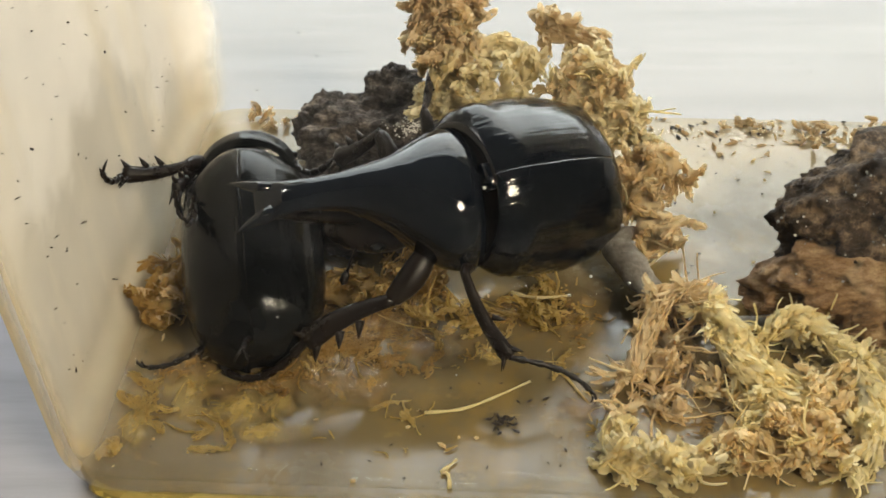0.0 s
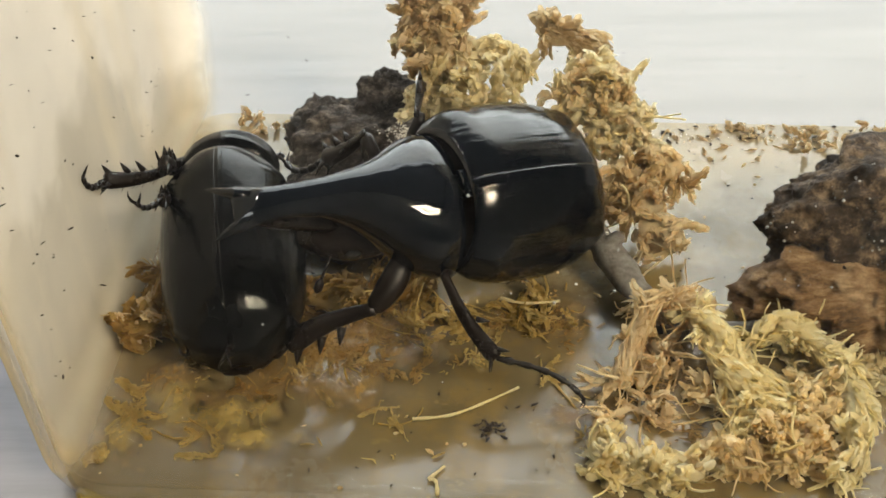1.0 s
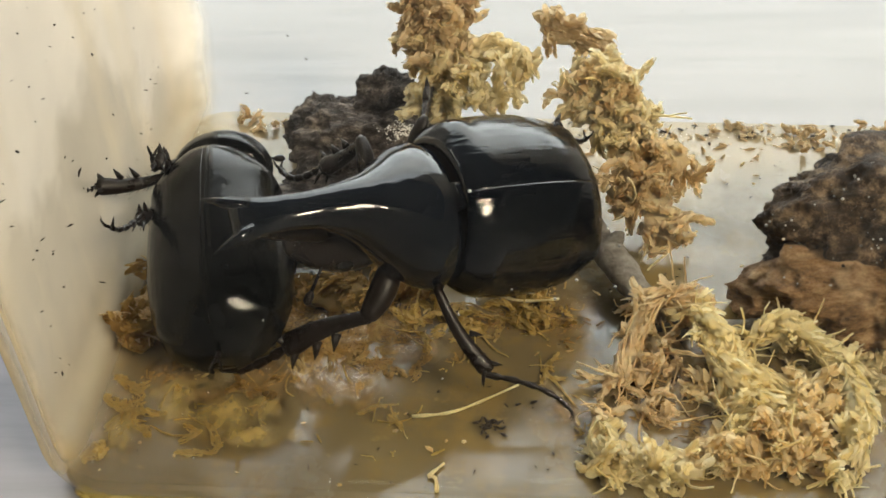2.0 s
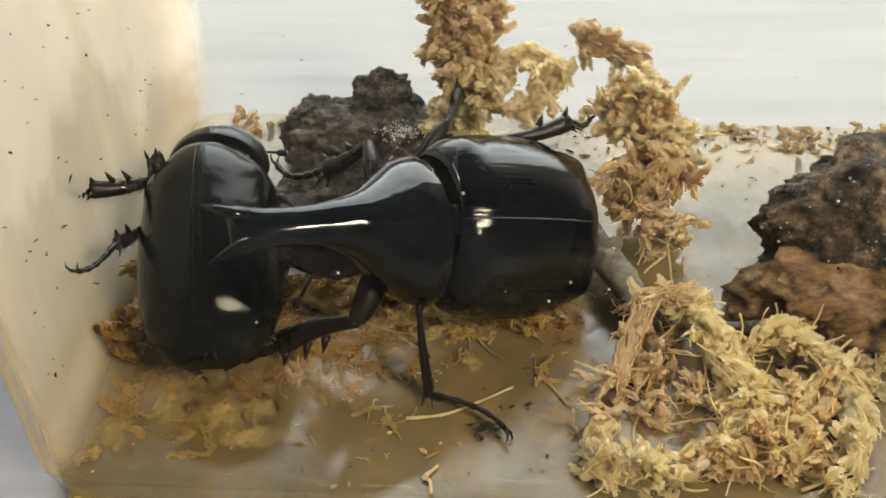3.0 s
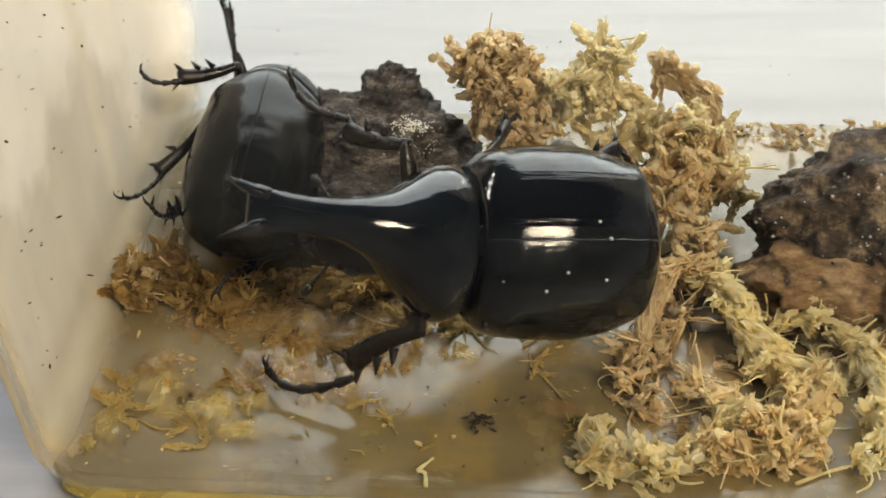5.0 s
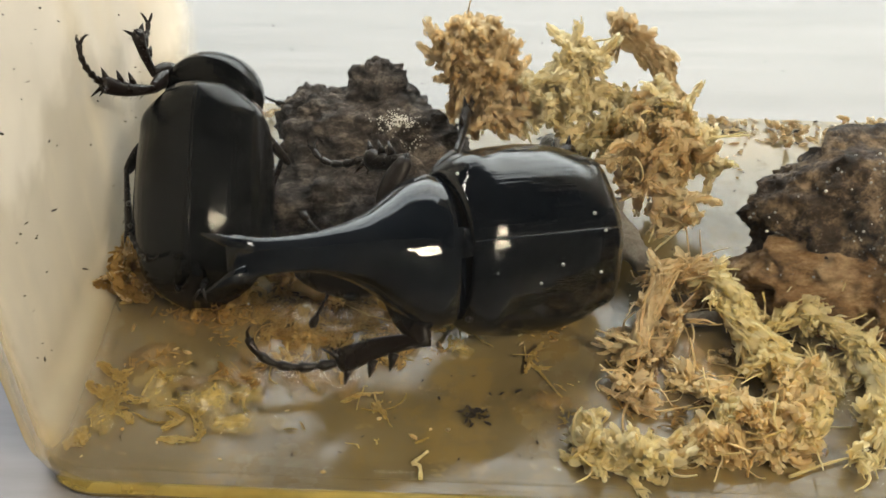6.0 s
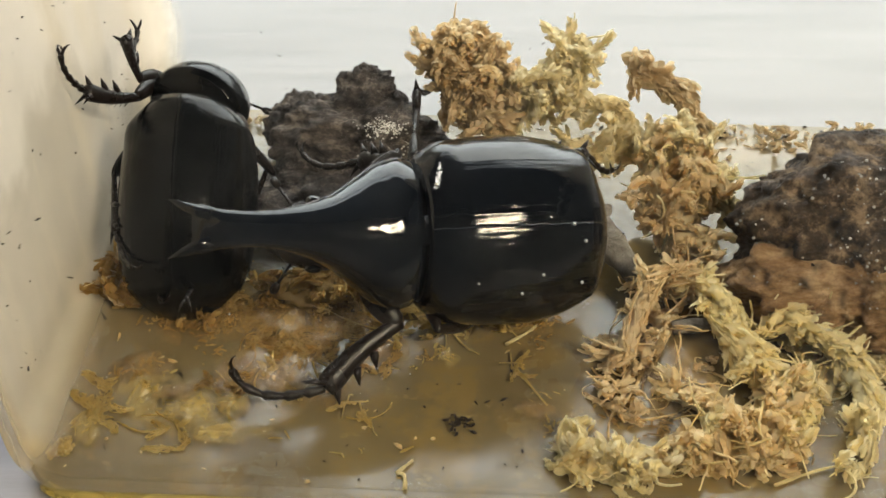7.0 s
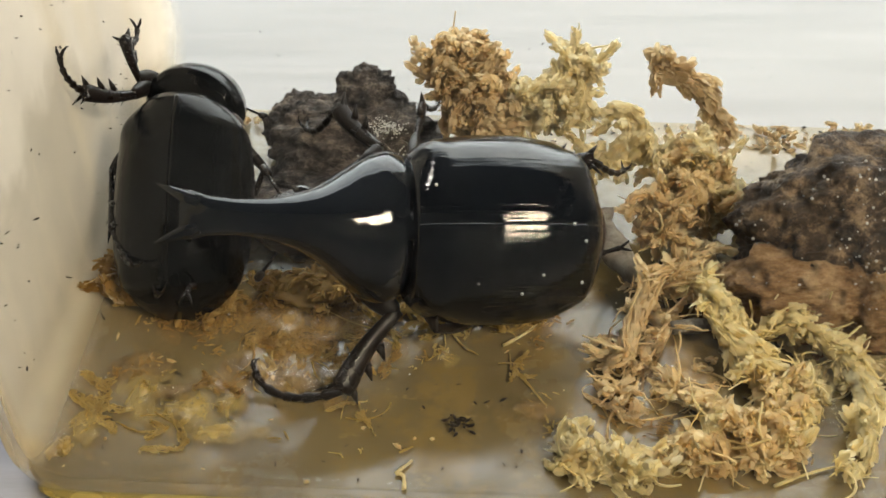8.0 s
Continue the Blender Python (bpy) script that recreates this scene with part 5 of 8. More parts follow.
def on_wall(rng, y, zlo, zhi, xlo, xhi):
    return BOX @ Vector((rng.uniform(xlo, xhi), y, rng.uniform(zlo, zhi))), rng.uniform(0.4, 1.3)


crumbs("dark specks stuck to the back wall", 44, 60, lambda r: on_wall(r, DEP - 0.0004, 0.002, 0.03, 0.004, 0.13), 0.2, SPECK, "wall_specks")
crumbs("dark specks stuck to the milky side wall", 45, 80, lambda r: (BOX @ Vector((0.0007, r.uniform(0.008, DEP - 0.008), r.uniform(0.006, 0.05))), r.uniform(0.4, 1.3)), 0.2, SPECK, "wall_specks")


def dust():
    pieces = []
    rng = np.random.default_rng(6)
    for x, z in ((0.0446, 0.0424), (0.0559, 0.0388), (0.057, 0.037), (0.0538, 0.033), (0.0571, 0.0323), (0.0521, 0.0307)):
        p = BOX @ Vector((x, 0.0003, z))
        pieces.append(bead(p, 0.14 * MM))
    for _ in range(26):
        p = BOX @ Vector((rng.uniform(0.004, 0.11), 0.0003, rng.uniform(0.004, 0.055)))
        pieces.append(bead(p, rng.uniform(0.04, 0.09) * MM))
    v, f = merge(pieces)
    tagged(mesh_object("dust_specks", v, f, DUST), "white dust specks on the clear front wall", "dust", kind="stuff")


dust()


def strand(label, points, r, mat, name="moss_shred"):
    pts = []
    p = [Vector(q) * MM for q in points]
    for a, b in zip(p, p[1:]):
        pts += [a.lerp(b, s) for s in (0, 0.33, 0.66)]
    pts.append(p[-1])
    for _ in range(2):
        pts = [pts[0]] + [(pts[i - 1] + pts[i] * 2 + pts[i + 1]) / 4 for i in range(1, len(pts) - 1)] + [pts[-1]]
    v, f = tube(pts, [r * MM * (1 + 0.25 * math.sin(i * 2.3)) * (1 - 0.4 * i / len(pts)) for i in range(len(pts))], 7)
    return tagged(mesh_object(name, v, f, mat), label, "moss stem")
PALE_STEM = strand("thin pale moss stem lying on the wet bottom", [(-4.2, -28.5, 0.4), (-0.1, -28.2, 0.4), (3.2, -26.6, 0.4), (7.9, -23.9, 0.4)], 0.20, MOSS_PALE)
strand("forked pale moss stem by the front wall", [(-1.4, -38.7, 0.4), (-1.4, -36.7, 0.4), (-2.3, -36.8, 0.4)], 0.25, MOSS_PALE)
strand("thin pale moss stem on the bottom", [(-2.3, -36.7, 0.4), (-0.6, -35.0, 0.4)], 0.22, MOSS_PALE)
strand("yellow curved stem under the beetle", [(6.2, -10.9, 2.0), (8.9, -12.1, 2.0), (13.4, -11.5, 2.0)], 0.22, MOSS_PALE)
strand("long pale stem by the front wall", [(37.6, -38.3, 0.4), (42.2, -36.4, 0.4), (46.1, -35.4, 0.4)], 0.20, MOSS_PALE)
strand("thin dark stem curled in the box corner", [(-41.4, -8.0, 0.4), (-40.4, -9.5, 0.4), (-37.8, -13.9, 0.4)], 0.18, SPECK)

crumbs("small heap of dark droppings on the wet bottom", 46, 26, lambda r: ((0.0045 + r.normal() * 0.0009, -0.0298 + r.normal() * 0.0006, 0.0003 + abs(r.normal()) * 0.0003), r.uniform(0.6, 1.4)), 0.3, SPECK, "droppings")

crumbs("orange-brown moss flakes stuck to the back wall", 47, 3, lambda r: ((-0.0004 + r.normal() * 0.0006, 0.0270, 0.0113 + r.normal() * 0.0003), r.uniform(0.8, 1.3)), 0.8, MOSS_BROWN, "moss_flakes")



def motions():
    walk(MALE, [
        (0, pose(-0.00042, -0.01047, 0.01689, -38.7, -19.1, -143.7)),
        (0.5, pose(-0.00133, -0.01021, 0.01679, -38.5, -18.4, -145.1)),
        (1, pose(-0.00153, -0.01027, 0.01672, -38.4, -18.3, -145.3)),
        (1.5, pose(-0.00220, -0.01143, 0.01703, -37.5, -18.1, -145.5)),
        (3, pose(-0.00198, -0.01287, 0.01528, -47.8, -23.0, -153.0)),
        (3.3, pose(-0.00158, -0.01328, 0.01479, -48.6, -22.6, -152.3)),
        (3.5, pose(0.00017, -0.01424, 0.01360, -48.2, -18.3, -150.7)),
        (3.8, pose(0.00314, -0.01215, 0.01391, -47.2, -15.0, -156.7)),
        (4, pose(0.00064, -0.01032, 0.01583, -33.3, -11.7, -160.0)),
        (4.2, pose(-0.00133, -0.01222, 0.01974, -29.2, -10.8, -164.4)),
        (4.4, pose(-0.00255, -0.01612, 0.02274, -28.5, -6.9, -170.9)),
        (4.5, pose(-0.00447, -0.02069, 0.02483, -35.6, 0.7, -170.8)),
        (4.6, pose(0.00317, -0.01347, 0.01680, -46.4, -15.2, -164.4)),
        (4.7, pose(0.00309, -0.01493, 0.01657, -46.6, -12.2, -167.1)),
        (5.8, pose(0.00062, -0.02005, 0.01464, -52.3, -12.9, -155.6)),
        (6, pose(0.00066, -0.01778, 0.01439, -47.9, -14.9, -153.9)),
        (6.2, pose(0.00019, -0.01639, 0.01416, -46.9, -10.6, -159.4)),
        (6.5, pose(-0.00061, -0.01503, 0.01410, -45.9, -9.5, -163.3)),
        (7, pose(-0.00080, -0.01418, 0.01441, -46.8, -9.1, -165.3)),
        (7.5, pose(-0.00126, -0.01384, 0.01456, -45.7, -7.7, -168.7)),
        (8, pose(-0.00173, -0.01372, 0.01456, -44.7, -7.3, -171.1)),
    ])
    walk(MALE_PRONOTUM, [
        (0, pose(-0.00156, 0.00064, -0.00016, 7.3, 27.6, -11.4)),
        (0.5, pose(-0.00099, 0.00057, -0.00040, 9.2, 18.3, -7.6)),
        (1, pose(-0.00102, 0.00058, -0.00039, 9.1, 18.7, -7.7)),
        (1.5, pose(-0.00064, 0.00043, -0.00035, 8.9, 13.5, -5.9)),
        (3, pose(-0.00018, 0.00069, 0.00010, 10.3, 8.0, 2.8)),
        (3.3, pose(-0.00041, 0.00057, 0.00012, 8.6, 11.5, 1.7)),
        (3.5, pose(-0.00105, 0.00071, 0.00034, 7.5, 22.7, -7.0)),
        (3.8, pose(-0.00080, 0.00049, 0.00021, 6.4, 17.8, -1.8)),
        (4, pose(-0.00042, 0.00075, 0.00016, 10.5, 12.2, -1.3)),
        (4.2, pose(-0.00056, 0.00117, 0.00030, 16.8, 14.7, -0.8)),
        (4.4, pose(-0.00046, 0.00114, 0.00026, 15.6, 14.0, -3.8)),
        (4.5, pose(-0.00109, 0.00160, 0.00065, 20.4, 26.8, -7.7)),
        (4.6, pose(0.00019, 0.00058, 0.00005, 7.6, 4.7, -11.9)),
        (4.7, pose(0.00101, 0.00023, 0.00005, 4.9, -8.0, -11.6)),
        (5.8, pose(-0.00070, 0.00105, 0.00030, 15.8, 15.9, 2.3)),
        (6, pose(-0.00072, 0.00053, 0.00020, 7.0, 16.7, -2.4)),
        (6.2, pose(0.00006, 0.00024, 0.00002, 3.2, 5.0, -2.1)),
        (6.5, pose(0.00012, 0.00004, 0.00001, 0.5, 4.1, -1.7)),
        (7, pose(0.00008, 0.00002, 0.00001, 0.0, 4.6, -3.4)),
        (7.5, pose(0.00036, -0.00014, 0.00000, -2.0, 0.5, -3.9)),
        (8, pose(0.00051, -0.00019, 0.00001, -2.7, -1.7, -3.0)),
    ])
    walk(FEMALE, [
        (0, pose(-0.02674, 0.00150, 0.00924, -3.0, -16.4, 98.7)),
        (0.5, pose(-0.02725, 0.00115, 0.01010, -3.2, -15.1, 98.8)),
        (1, pose(-0.02743, 0.00059, 0.01092, -5.5, -14.5, 99.0)),
        (1.5, pose(-0.02808, -0.00055, 0.01148, -7.5, -12.7, 98.6)),
        (3, pose(-0.02790, -0.00139, 0.01276, -7.0, -14.7, 95.8)),
        (3.3, pose(-0.02740, -0.00495, 0.01482, -7.4, -12.1, 95.9)),
        (3.5, pose(-0.02756, -0.00733, 0.01654, -6.6, -13.7, 95.1)),
        (3.8, pose(-0.02340, -0.01030, 0.02540, 0.5, -4.9, 85.4)),
        (4, pose(-0.02589, -0.00378, 0.01936, -2.5, 1.1, 88.4)),
        (4.2, pose(-0.02750, 0.00130, 0.01664, 0.4, -17.0, 86.8)),
        (4.4, pose(-0.02788, 0.00580, 0.02006, 6.1, -19.0, 80.0)),
        (4.5, pose(-0.02748, 0.01378, 0.01610, 3.7, -5.7, 79.8)),
        (4.6, pose(-0.02550, 0.01628, 0.01432, 11.4, -6.1, 71.3)),
        (4.7, pose(-0.02128, 0.01886, 0.00844, 10.3, -3.7, 75.3)),
        (5.8, pose(-0.02873, 0.00712, 0.01553, -4.1, -28.0, 94.2)),
        (6, pose(-0.02838, 0.00746, 0.01582, -1.9, -34.2, 91.4)),
        (6.2, pose(-0.02827, 0.00785, 0.01619, 1.0, -44.8, 87.7)),
        (6.5, pose(-0.02835, 0.00769, 0.01609, 1.1, -44.8, 87.5)),
        (7, pose(-0.02856, 0.00748, 0.01536, -1.0, -35.9, 90.2)),
        (7.5, pose(-0.02872, 0.00763, 0.01540, -1.4, -33.4, 90.7)),
        (8, pose(-0.02895, 0.00751, 0.01515, -1.5, -33.5, 90.8)),
    ])
    walk(FEMALE_PRONOTUM, [
        (0, pose(0.00080, 0.00000, 0.00000, 0.0, 36.0, 0.0)),
        (3.5, pose(0.00080, 0.00000, 0.00000, 0.0, 34.0, -8.0)),
        (3.8, pose(0.00080, 0.00000, 0.00000, 0.0, 30.0, -26.0)),
        (4.2, pose(0.00080, 0.00000, 0.00000, 0.0, 30.0, -16.0)),
        (4.5, pose(0.00080, 0.00000, 0.00000, 0.0, 40.0, -34.0)),
        (4.7, pose(0.00080, 0.00000, 0.00000, 0.0, 36.0, -28.0)),
        (5.8, pose(0.00080, 0.00000, 0.00000, 0.0, 56.0, -18.0)),
        (8, pose(0.00080, 0.00000, 0.00000, 0.0, 56.0, -18.0)),
    ])
    walk(MALE_LEGS["nf"][0], [
        (0, pose(0.00474, 0.00543, -0.00276, -78.5, 31.8, 42.5)),
        (0.5, pose(0.00475, 0.00543, -0.00277, -78.8, 29.0, 46.4)),
        (1, pose(0.00475, 0.00542, -0.00277, -78.1, 28.2, 48.9)),
        (1.5, pose(0.00481, 0.00526, -0.00271, -78.3, 28.1, 51.1)),
        (3, pose(0.00500, 0.00450, -0.00300, -73.8, 12.3, 69.8)),
        (3.5, pose(0.00500, 0.00450, -0.00300, -76.1, 20.7, 43.6)),
        (3.8, pose(0.00500, 0.00450, -0.00300, -76.9, 13.1, 56.8)),
        (4, pose(0.00500, 0.00450, -0.00300, -91.5, 17.8, 72.2)),
        (4.2, pose(0.00500, 0.00450, -0.00300, 121.5, 12.7, 102.6)),
        (4.4, pose(0.00500, 0.00450, -0.00300, 112.8, 4.9, 136.1)),
        (4.5, pose(0.00500, 0.00450, -0.00300, 103.6, 1.4, 145.6)),
        (4.7, pose(0.00500, 0.00450, -0.00300, 163.3, -39.6, 102.3)),
        (5.8, pose(0.00500, 0.00450, -0.00300, -170.7, -38.0, 78.6)),
        (6, pose(0.00500, 0.00450, -0.00300, 142.2, -28.8, 108.6)),
        (6.2, pose(0.00500, 0.00450, -0.00300, 117.3, -11.2, 112.9)),
        (6.5, pose(0.00500, 0.00450, -0.00300, 113.4, -9.2, 115.9)),
        (7, pose(0.00500, 0.00450, -0.00300, 109.3, -9.8, 120.6)),
        (7.5, pose(0.00500, 0.00450, -0.00300, 105.6, -7.9, 125.6)),
        (8, pose(0.00500, 0.00450, -0.00300, 102.9, -6.8, 133.2)),
    ])
    walk(MALE_LEGS["nf"][1], [
        (0, pose(0.00881, 0.00916, -0.00619, -87.7, 49.9, 10.8)),
        (0.5, pose(0.00867, 0.00954, -0.00592, -88.3, 54.5, 7.2)),
        (1, pose(0.00852, 0.00974, -0.00584, -90.0, 53.1, 5.9)),
        (1.5, pose(0.00841, 0.00972, -0.00577, -93.0, 56.6, 1.2)),
        (3, pose(0.00719, 0.01046, -0.00438, -71.2, 61.2, 24.6)),
        (3.5, pose(0.00940, 0.00869, -0.00530, -88.2, 50.8, 2.7)),
        (3.8, pose(0.00846, 0.00980, -0.00448, -91.8, 43.8, -1.1)),
        (4, pose(0.00689, 0.01039, -0.00499, -102.5, 23.8, 6.1)),
        (4.2, pose(0.00362, 0.01069, -0.00443, -84.1, 60.8, 16.6)),
        (4.4, pose(0.00034, 0.00899, -0.00355, -27.1, 66.2, 68.0)),
        (4.5, pose(-0.00036, 0.00817, -0.00316, -109.3, 5.9, 61.9)),
        (4.7, pose(0.00394, 0.00939, 0.00114, -60.7, 27.7, 54.5)),
        (5.8, pose(0.00601, 0.00952, 0.00100, -103.2, 52.3, -22.2)),
        (6, pose(0.00319, 0.00990, 0.00013, -79.2, 50.7, 12.7)),
        (6.2, pose(0.00251, 0.01037, -0.00174, -86.8, 13.6, 25.4)),
        (6.5, pose(0.00219, 0.01027, -0.00196, -91.6, 5.0, 32.9)),
        (7, pose(0.00174, 0.01001, -0.00189, -92.6, 1.3, 37.0)),
        (7.5, pose(0.00125, 0.00973, -0.00210, -98.3, -3.9, 42.2)),
        (8, pose(0.00059, 0.00921, -0.00223, -106.4, -7.7, 52.7)),
    ])
    walk(MALE_LEGS["nf"][2], [
        (0, pose(0.01577, 0.01049, -0.01460, -93.4, 55.6, 0.5)),
        (0.5, pose(0.01501, 0.01034, -0.01488, -99.0, 48.7, -4.0)),
        (1, pose(0.01508, 0.01041, -0.01463, -105.2, 53.7, -13.8)),
        (1.5, pose(0.01448, 0.00985, -0.01494, -112.0, 56.9, -22.4)),
        (3, pose(0.01200, 0.01267, -0.01403, -98.2, 39.8, -5.5)),
        (3.5, pose(0.01635, 0.00902, -0.01382, -109.0, 55.4, -23.3)),
        (3.8, pose(0.01640, 0.00964, -0.01209, -88.8, 22.8, 11.1)),
        (4, pose(0.01689, 0.01146, -0.00943, -101.5, 40.7, -0.9)),
        (4.2, pose(0.00876, 0.01222, -0.01403, -105.3, 15.9, 22.5)),
        (4.4, pose(0.00200, 0.01310, -0.01362, -105.8, 22.3, 8.4)),
        (4.5, pose(0.00480, 0.01782, -0.00430, -109.8, 39.7, -22.4)),
        (4.7, pose(0.00959, 0.01732, -0.00397, -97.8, 35.0, -8.8)),
        (5.8, pose(0.01224, 0.00698, -0.00771, -92.7, 42.3, -9.8)),
        (6, pose(0.00999, 0.01143, -0.00838, -101.3, 18.7, -24.5)),
        (6.2, pose(0.01217, 0.01495, -0.00433, -100.9, 11.9, -33.5)),
        (6.5, pose(0.01140, 0.01622, -0.00292, -97.8, 9.2, -23.7)),
        (7, pose(0.01052, 0.01664, -0.00214, -94.8, 7.5, -16.6)),
        (7.5, pose(0.00938, 0.01711, -0.00136, -94.6, 4.2, -15.9)),
        (8, pose(0.00719, 0.01788, -0.00074, -99.9, 23.8, -15.1)),
    ])
    walk(MALE_LEGS["nm"][0], [
        (0, pose(-0.00176, 0.00748, -0.00291, 60.5, -37.4, 16.4)),
        (0.5, pose(-0.00175, 0.00748, -0.00291, 58.7, -41.9, 19.0)),
        (1, pose(-0.00175, 0.00748, -0.00291, 59.7, -42.2, 17.5)),
        (1.5, pose(-0.00169, 0.00731, -0.00289, 57.2, -43.1, 20.1)),
        (3, pose(-0.00150, 0.00650, -0.00350, 58.2, -45.0, 37.6)),
        (3.3, pose(-0.00150, 0.00650, -0.00350, 64.4, -42.8, 30.5)),
        (3.5, pose(-0.00150, 0.00650, -0.00350, 70.0, -43.6, 17.8)),
        (3.8, pose(-0.00150, 0.00650, -0.00350, 53.5, -53.1, 36.6)),
        (4, pose(-0.00150, 0.00650, -0.00350, 14.6, -55.0, 71.0)),
        (4.2, pose(-0.00150, 0.00650, -0.00350, -10.4, -51.7, 98.4)),
        (4.4, pose(-0.00150, 0.00650, -0.00350, -66.7, -8.4, 160.8)),
        (4.5, pose(-0.00150, 0.00650, -0.00350, -77.3, -7.9, 172.2)),
        (4.7, pose(-0.00150, 0.00650, -0.00350, -14.5, -67.5, 104.6)),
        (5.8, pose(-0.00150, 0.00650, -0.00350, 27.1, -79.7, 57.6)),
        (6.5, pose(-0.00150, 0.00650, -0.00350, -0.7, -57.3, 87.1)),
        (7, pose(-0.00150, 0.00650, -0.00350, -6.3, -52.5, 92.5)),
        (8, pose(-0.00150, 0.00650, -0.00350, -26.4, -45.1, 110.5)),
    ])
    walk(MALE_LEGS["nm"][1], [
        (0, pose(0.00357, 0.00906, 0.00134, -37.2, -4.3, 99.5)),
        (0.5, pose(0.00318, 0.00917, 0.00176, -40.3, -6.3, 102.8)),
        (1, pose(0.00320, 0.00904, 0.00179, -40.9, -6.9, 103.7)),
        (1.5, pose(0.00310, 0.00907, 0.00190, -41.4, -6.9, 105.1)),
        (3, pose(0.00242, 0.00952, 0.00145, -124.4, 18.6, 108.4)),
        (3.3, pose(0.00292, 0.00911, 0.00126, -132.1, 19.8, 105.4)),
        (3.5, pose(0.00333, 0.00805, 0.00133, -118.2, 15.0, 101.5)),
        (3.8, pose(0.00188, 0.00901, 0.00210, -128.8, 11.5, 94.7)),
        (4, pose(-0.00019, 0.01030, 0.00223, -36.0, 6.0, 94.7)),
        (4.2, pose(-0.00214, 0.01080, 0.00199, -72.8, 13.1, 125.4)),
        (4.4, pose(-0.00804, 0.00878, -0.00248, -82.8, 36.2, 161.9)),
        (4.5, pose(-0.00837, 0.00744, -0.00254, -79.4, 46.7, 175.9)),
        (4.7, pose(-0.00217, 0.00910, 0.00297, -88.4, 39.3, -180.0)),
        (5.8, pose(-0.00083, 0.00756, 0.00339, -86.3, 35.2, -179.2)),
        (6.5, pose(-0.00131, 0.01028, 0.00239, -78.7, 42.5, -171.5)),
        (7, pose(-0.00169, 0.01076, 0.00205, -80.9, 47.3, -172.9)),
        (8, pose(-0.00323, 0.01113, 0.00145, -77.8, 51.0, -167.9)),
    ])
    walk(MALE_LEGS["nm"][2], [
        (0, pose(0.00186, 0.01939, 0.00213, -62.5, -15.1, 141.3)),
        (0.5, pose(0.00087, 0.01935, 0.00291, -60.6, -18.4, 139.3)),
        (1, pose(0.00073, 0.01916, 0.00305, -59.7, -19.2, 138.2)),
        (1.5, pose(0.00038, 0.01913, 0.00316, -62.3, -15.3, 142.4)),
        (3, pose(-0.00073, 0.01896, -0.00189, -49.7, -53.7, 137.0)),
        (3.3, pose(0.00029, 0.01863, -0.00230, -48.4, -56.0, 135.3)),
        (3.5, pose(0.00131, 0.01799, -0.00139, -27.7, -56.7, 110.8)),
        (3.8, pose(0.00104, 0.01926, -0.00000, -41.1, -53.6, 123.6)),
        (4, pose(-0.00104, 0.02071, 0.00114, -65.8, -2.6, 136.4)),
        (4.2, pose(-0.00806, 0.01914, -0.00039, -72.5, 13.9, 162.8)),
        (4.4, pose(-0.01609, 0.01141, -0.00868, -61.9, 36.1, -160.6)),
        (4.5, pose(-0.01555, 0.00795, -0.01019, -53.3, 58.0, -151.5)),
        (4.7, pose(-0.01030, 0.00909, -0.00368, -85.6, 28.9, -175.0)),
        (5.8, pose(-0.00941, 0.00744, -0.00267, -86.3, 29.1, -178.0)),
        (6.5, pose(-0.00896, 0.00914, -0.00471, -82.5, 17.7, -172.7)),
        (7, pose(-0.00876, 0.00988, -0.00566, -83.9, 11.9, -167.5)),
        (8, pose(-0.00969, 0.00975, -0.00671, -82.3, 12.6, -163.9)),
    ])
    walk(MALE_LEGS["ff"][0], [
        (0, pose(0.00474, -0.00344, -0.00433, 17.9, 0.7, -91.9)),
        (1.5, pose(0.00481, -0.00363, -0.00412, 13.5, -8.5, -95.5)),
        (3, pose(0.00500, -0.00450, -0.00300, -26.5, 26.5, -104.4)),
        (3.5, pose(0.00500, -0.00450, -0.00300, 118.5, -8.7, -89.5)),
        (3.8, pose(0.00500, -0.00450, -0.00300, 18.8, 23.5, -84.3)),
        (4, pose(0.00500, -0.00450, -0.00300, -15.4, 15.6, -103.3)),
        (4.2, pose(0.00500, -0.00450, -0.00300, -28.2, 21.2, -113.8)),
        (4.4, pose(0.00500, -0.00450, -0.00300, 21.9, 27.6, -72.8)),
        (4.5, pose(0.00500, -0.00450, -0.00300, 8.8, 30.1, -90.6)),
        (4.6, pose(0.00500, -0.00450, -0.00300, 103.1, -6.3, -76.7)),
        (4.7, pose(0.00500, -0.00450, -0.00300, 112.2, -6.8, -79.4)),
        (5.8, pose(0.00500, -0.00450, -0.00300, -134.3, -10.1, -105.9)),
        (6, pose(0.00500, -0.00450, -0.00300, -125.2, -19.7, -114.7)),
        (6.5, pose(0.00500, -0.00450, -0.00300, -106.9, -18.4, -130.4)),
        (7, pose(0.00500, -0.00450, -0.00300, -104.8, -16.2, -132.0)),
        (7.5, pose(0.00500, -0.00450, -0.00300, -101.2, -14.1, -131.8)),
        (8, pose(0.00500, -0.00450, -0.00300, -62.4, 12.5, -119.8)),
    ])
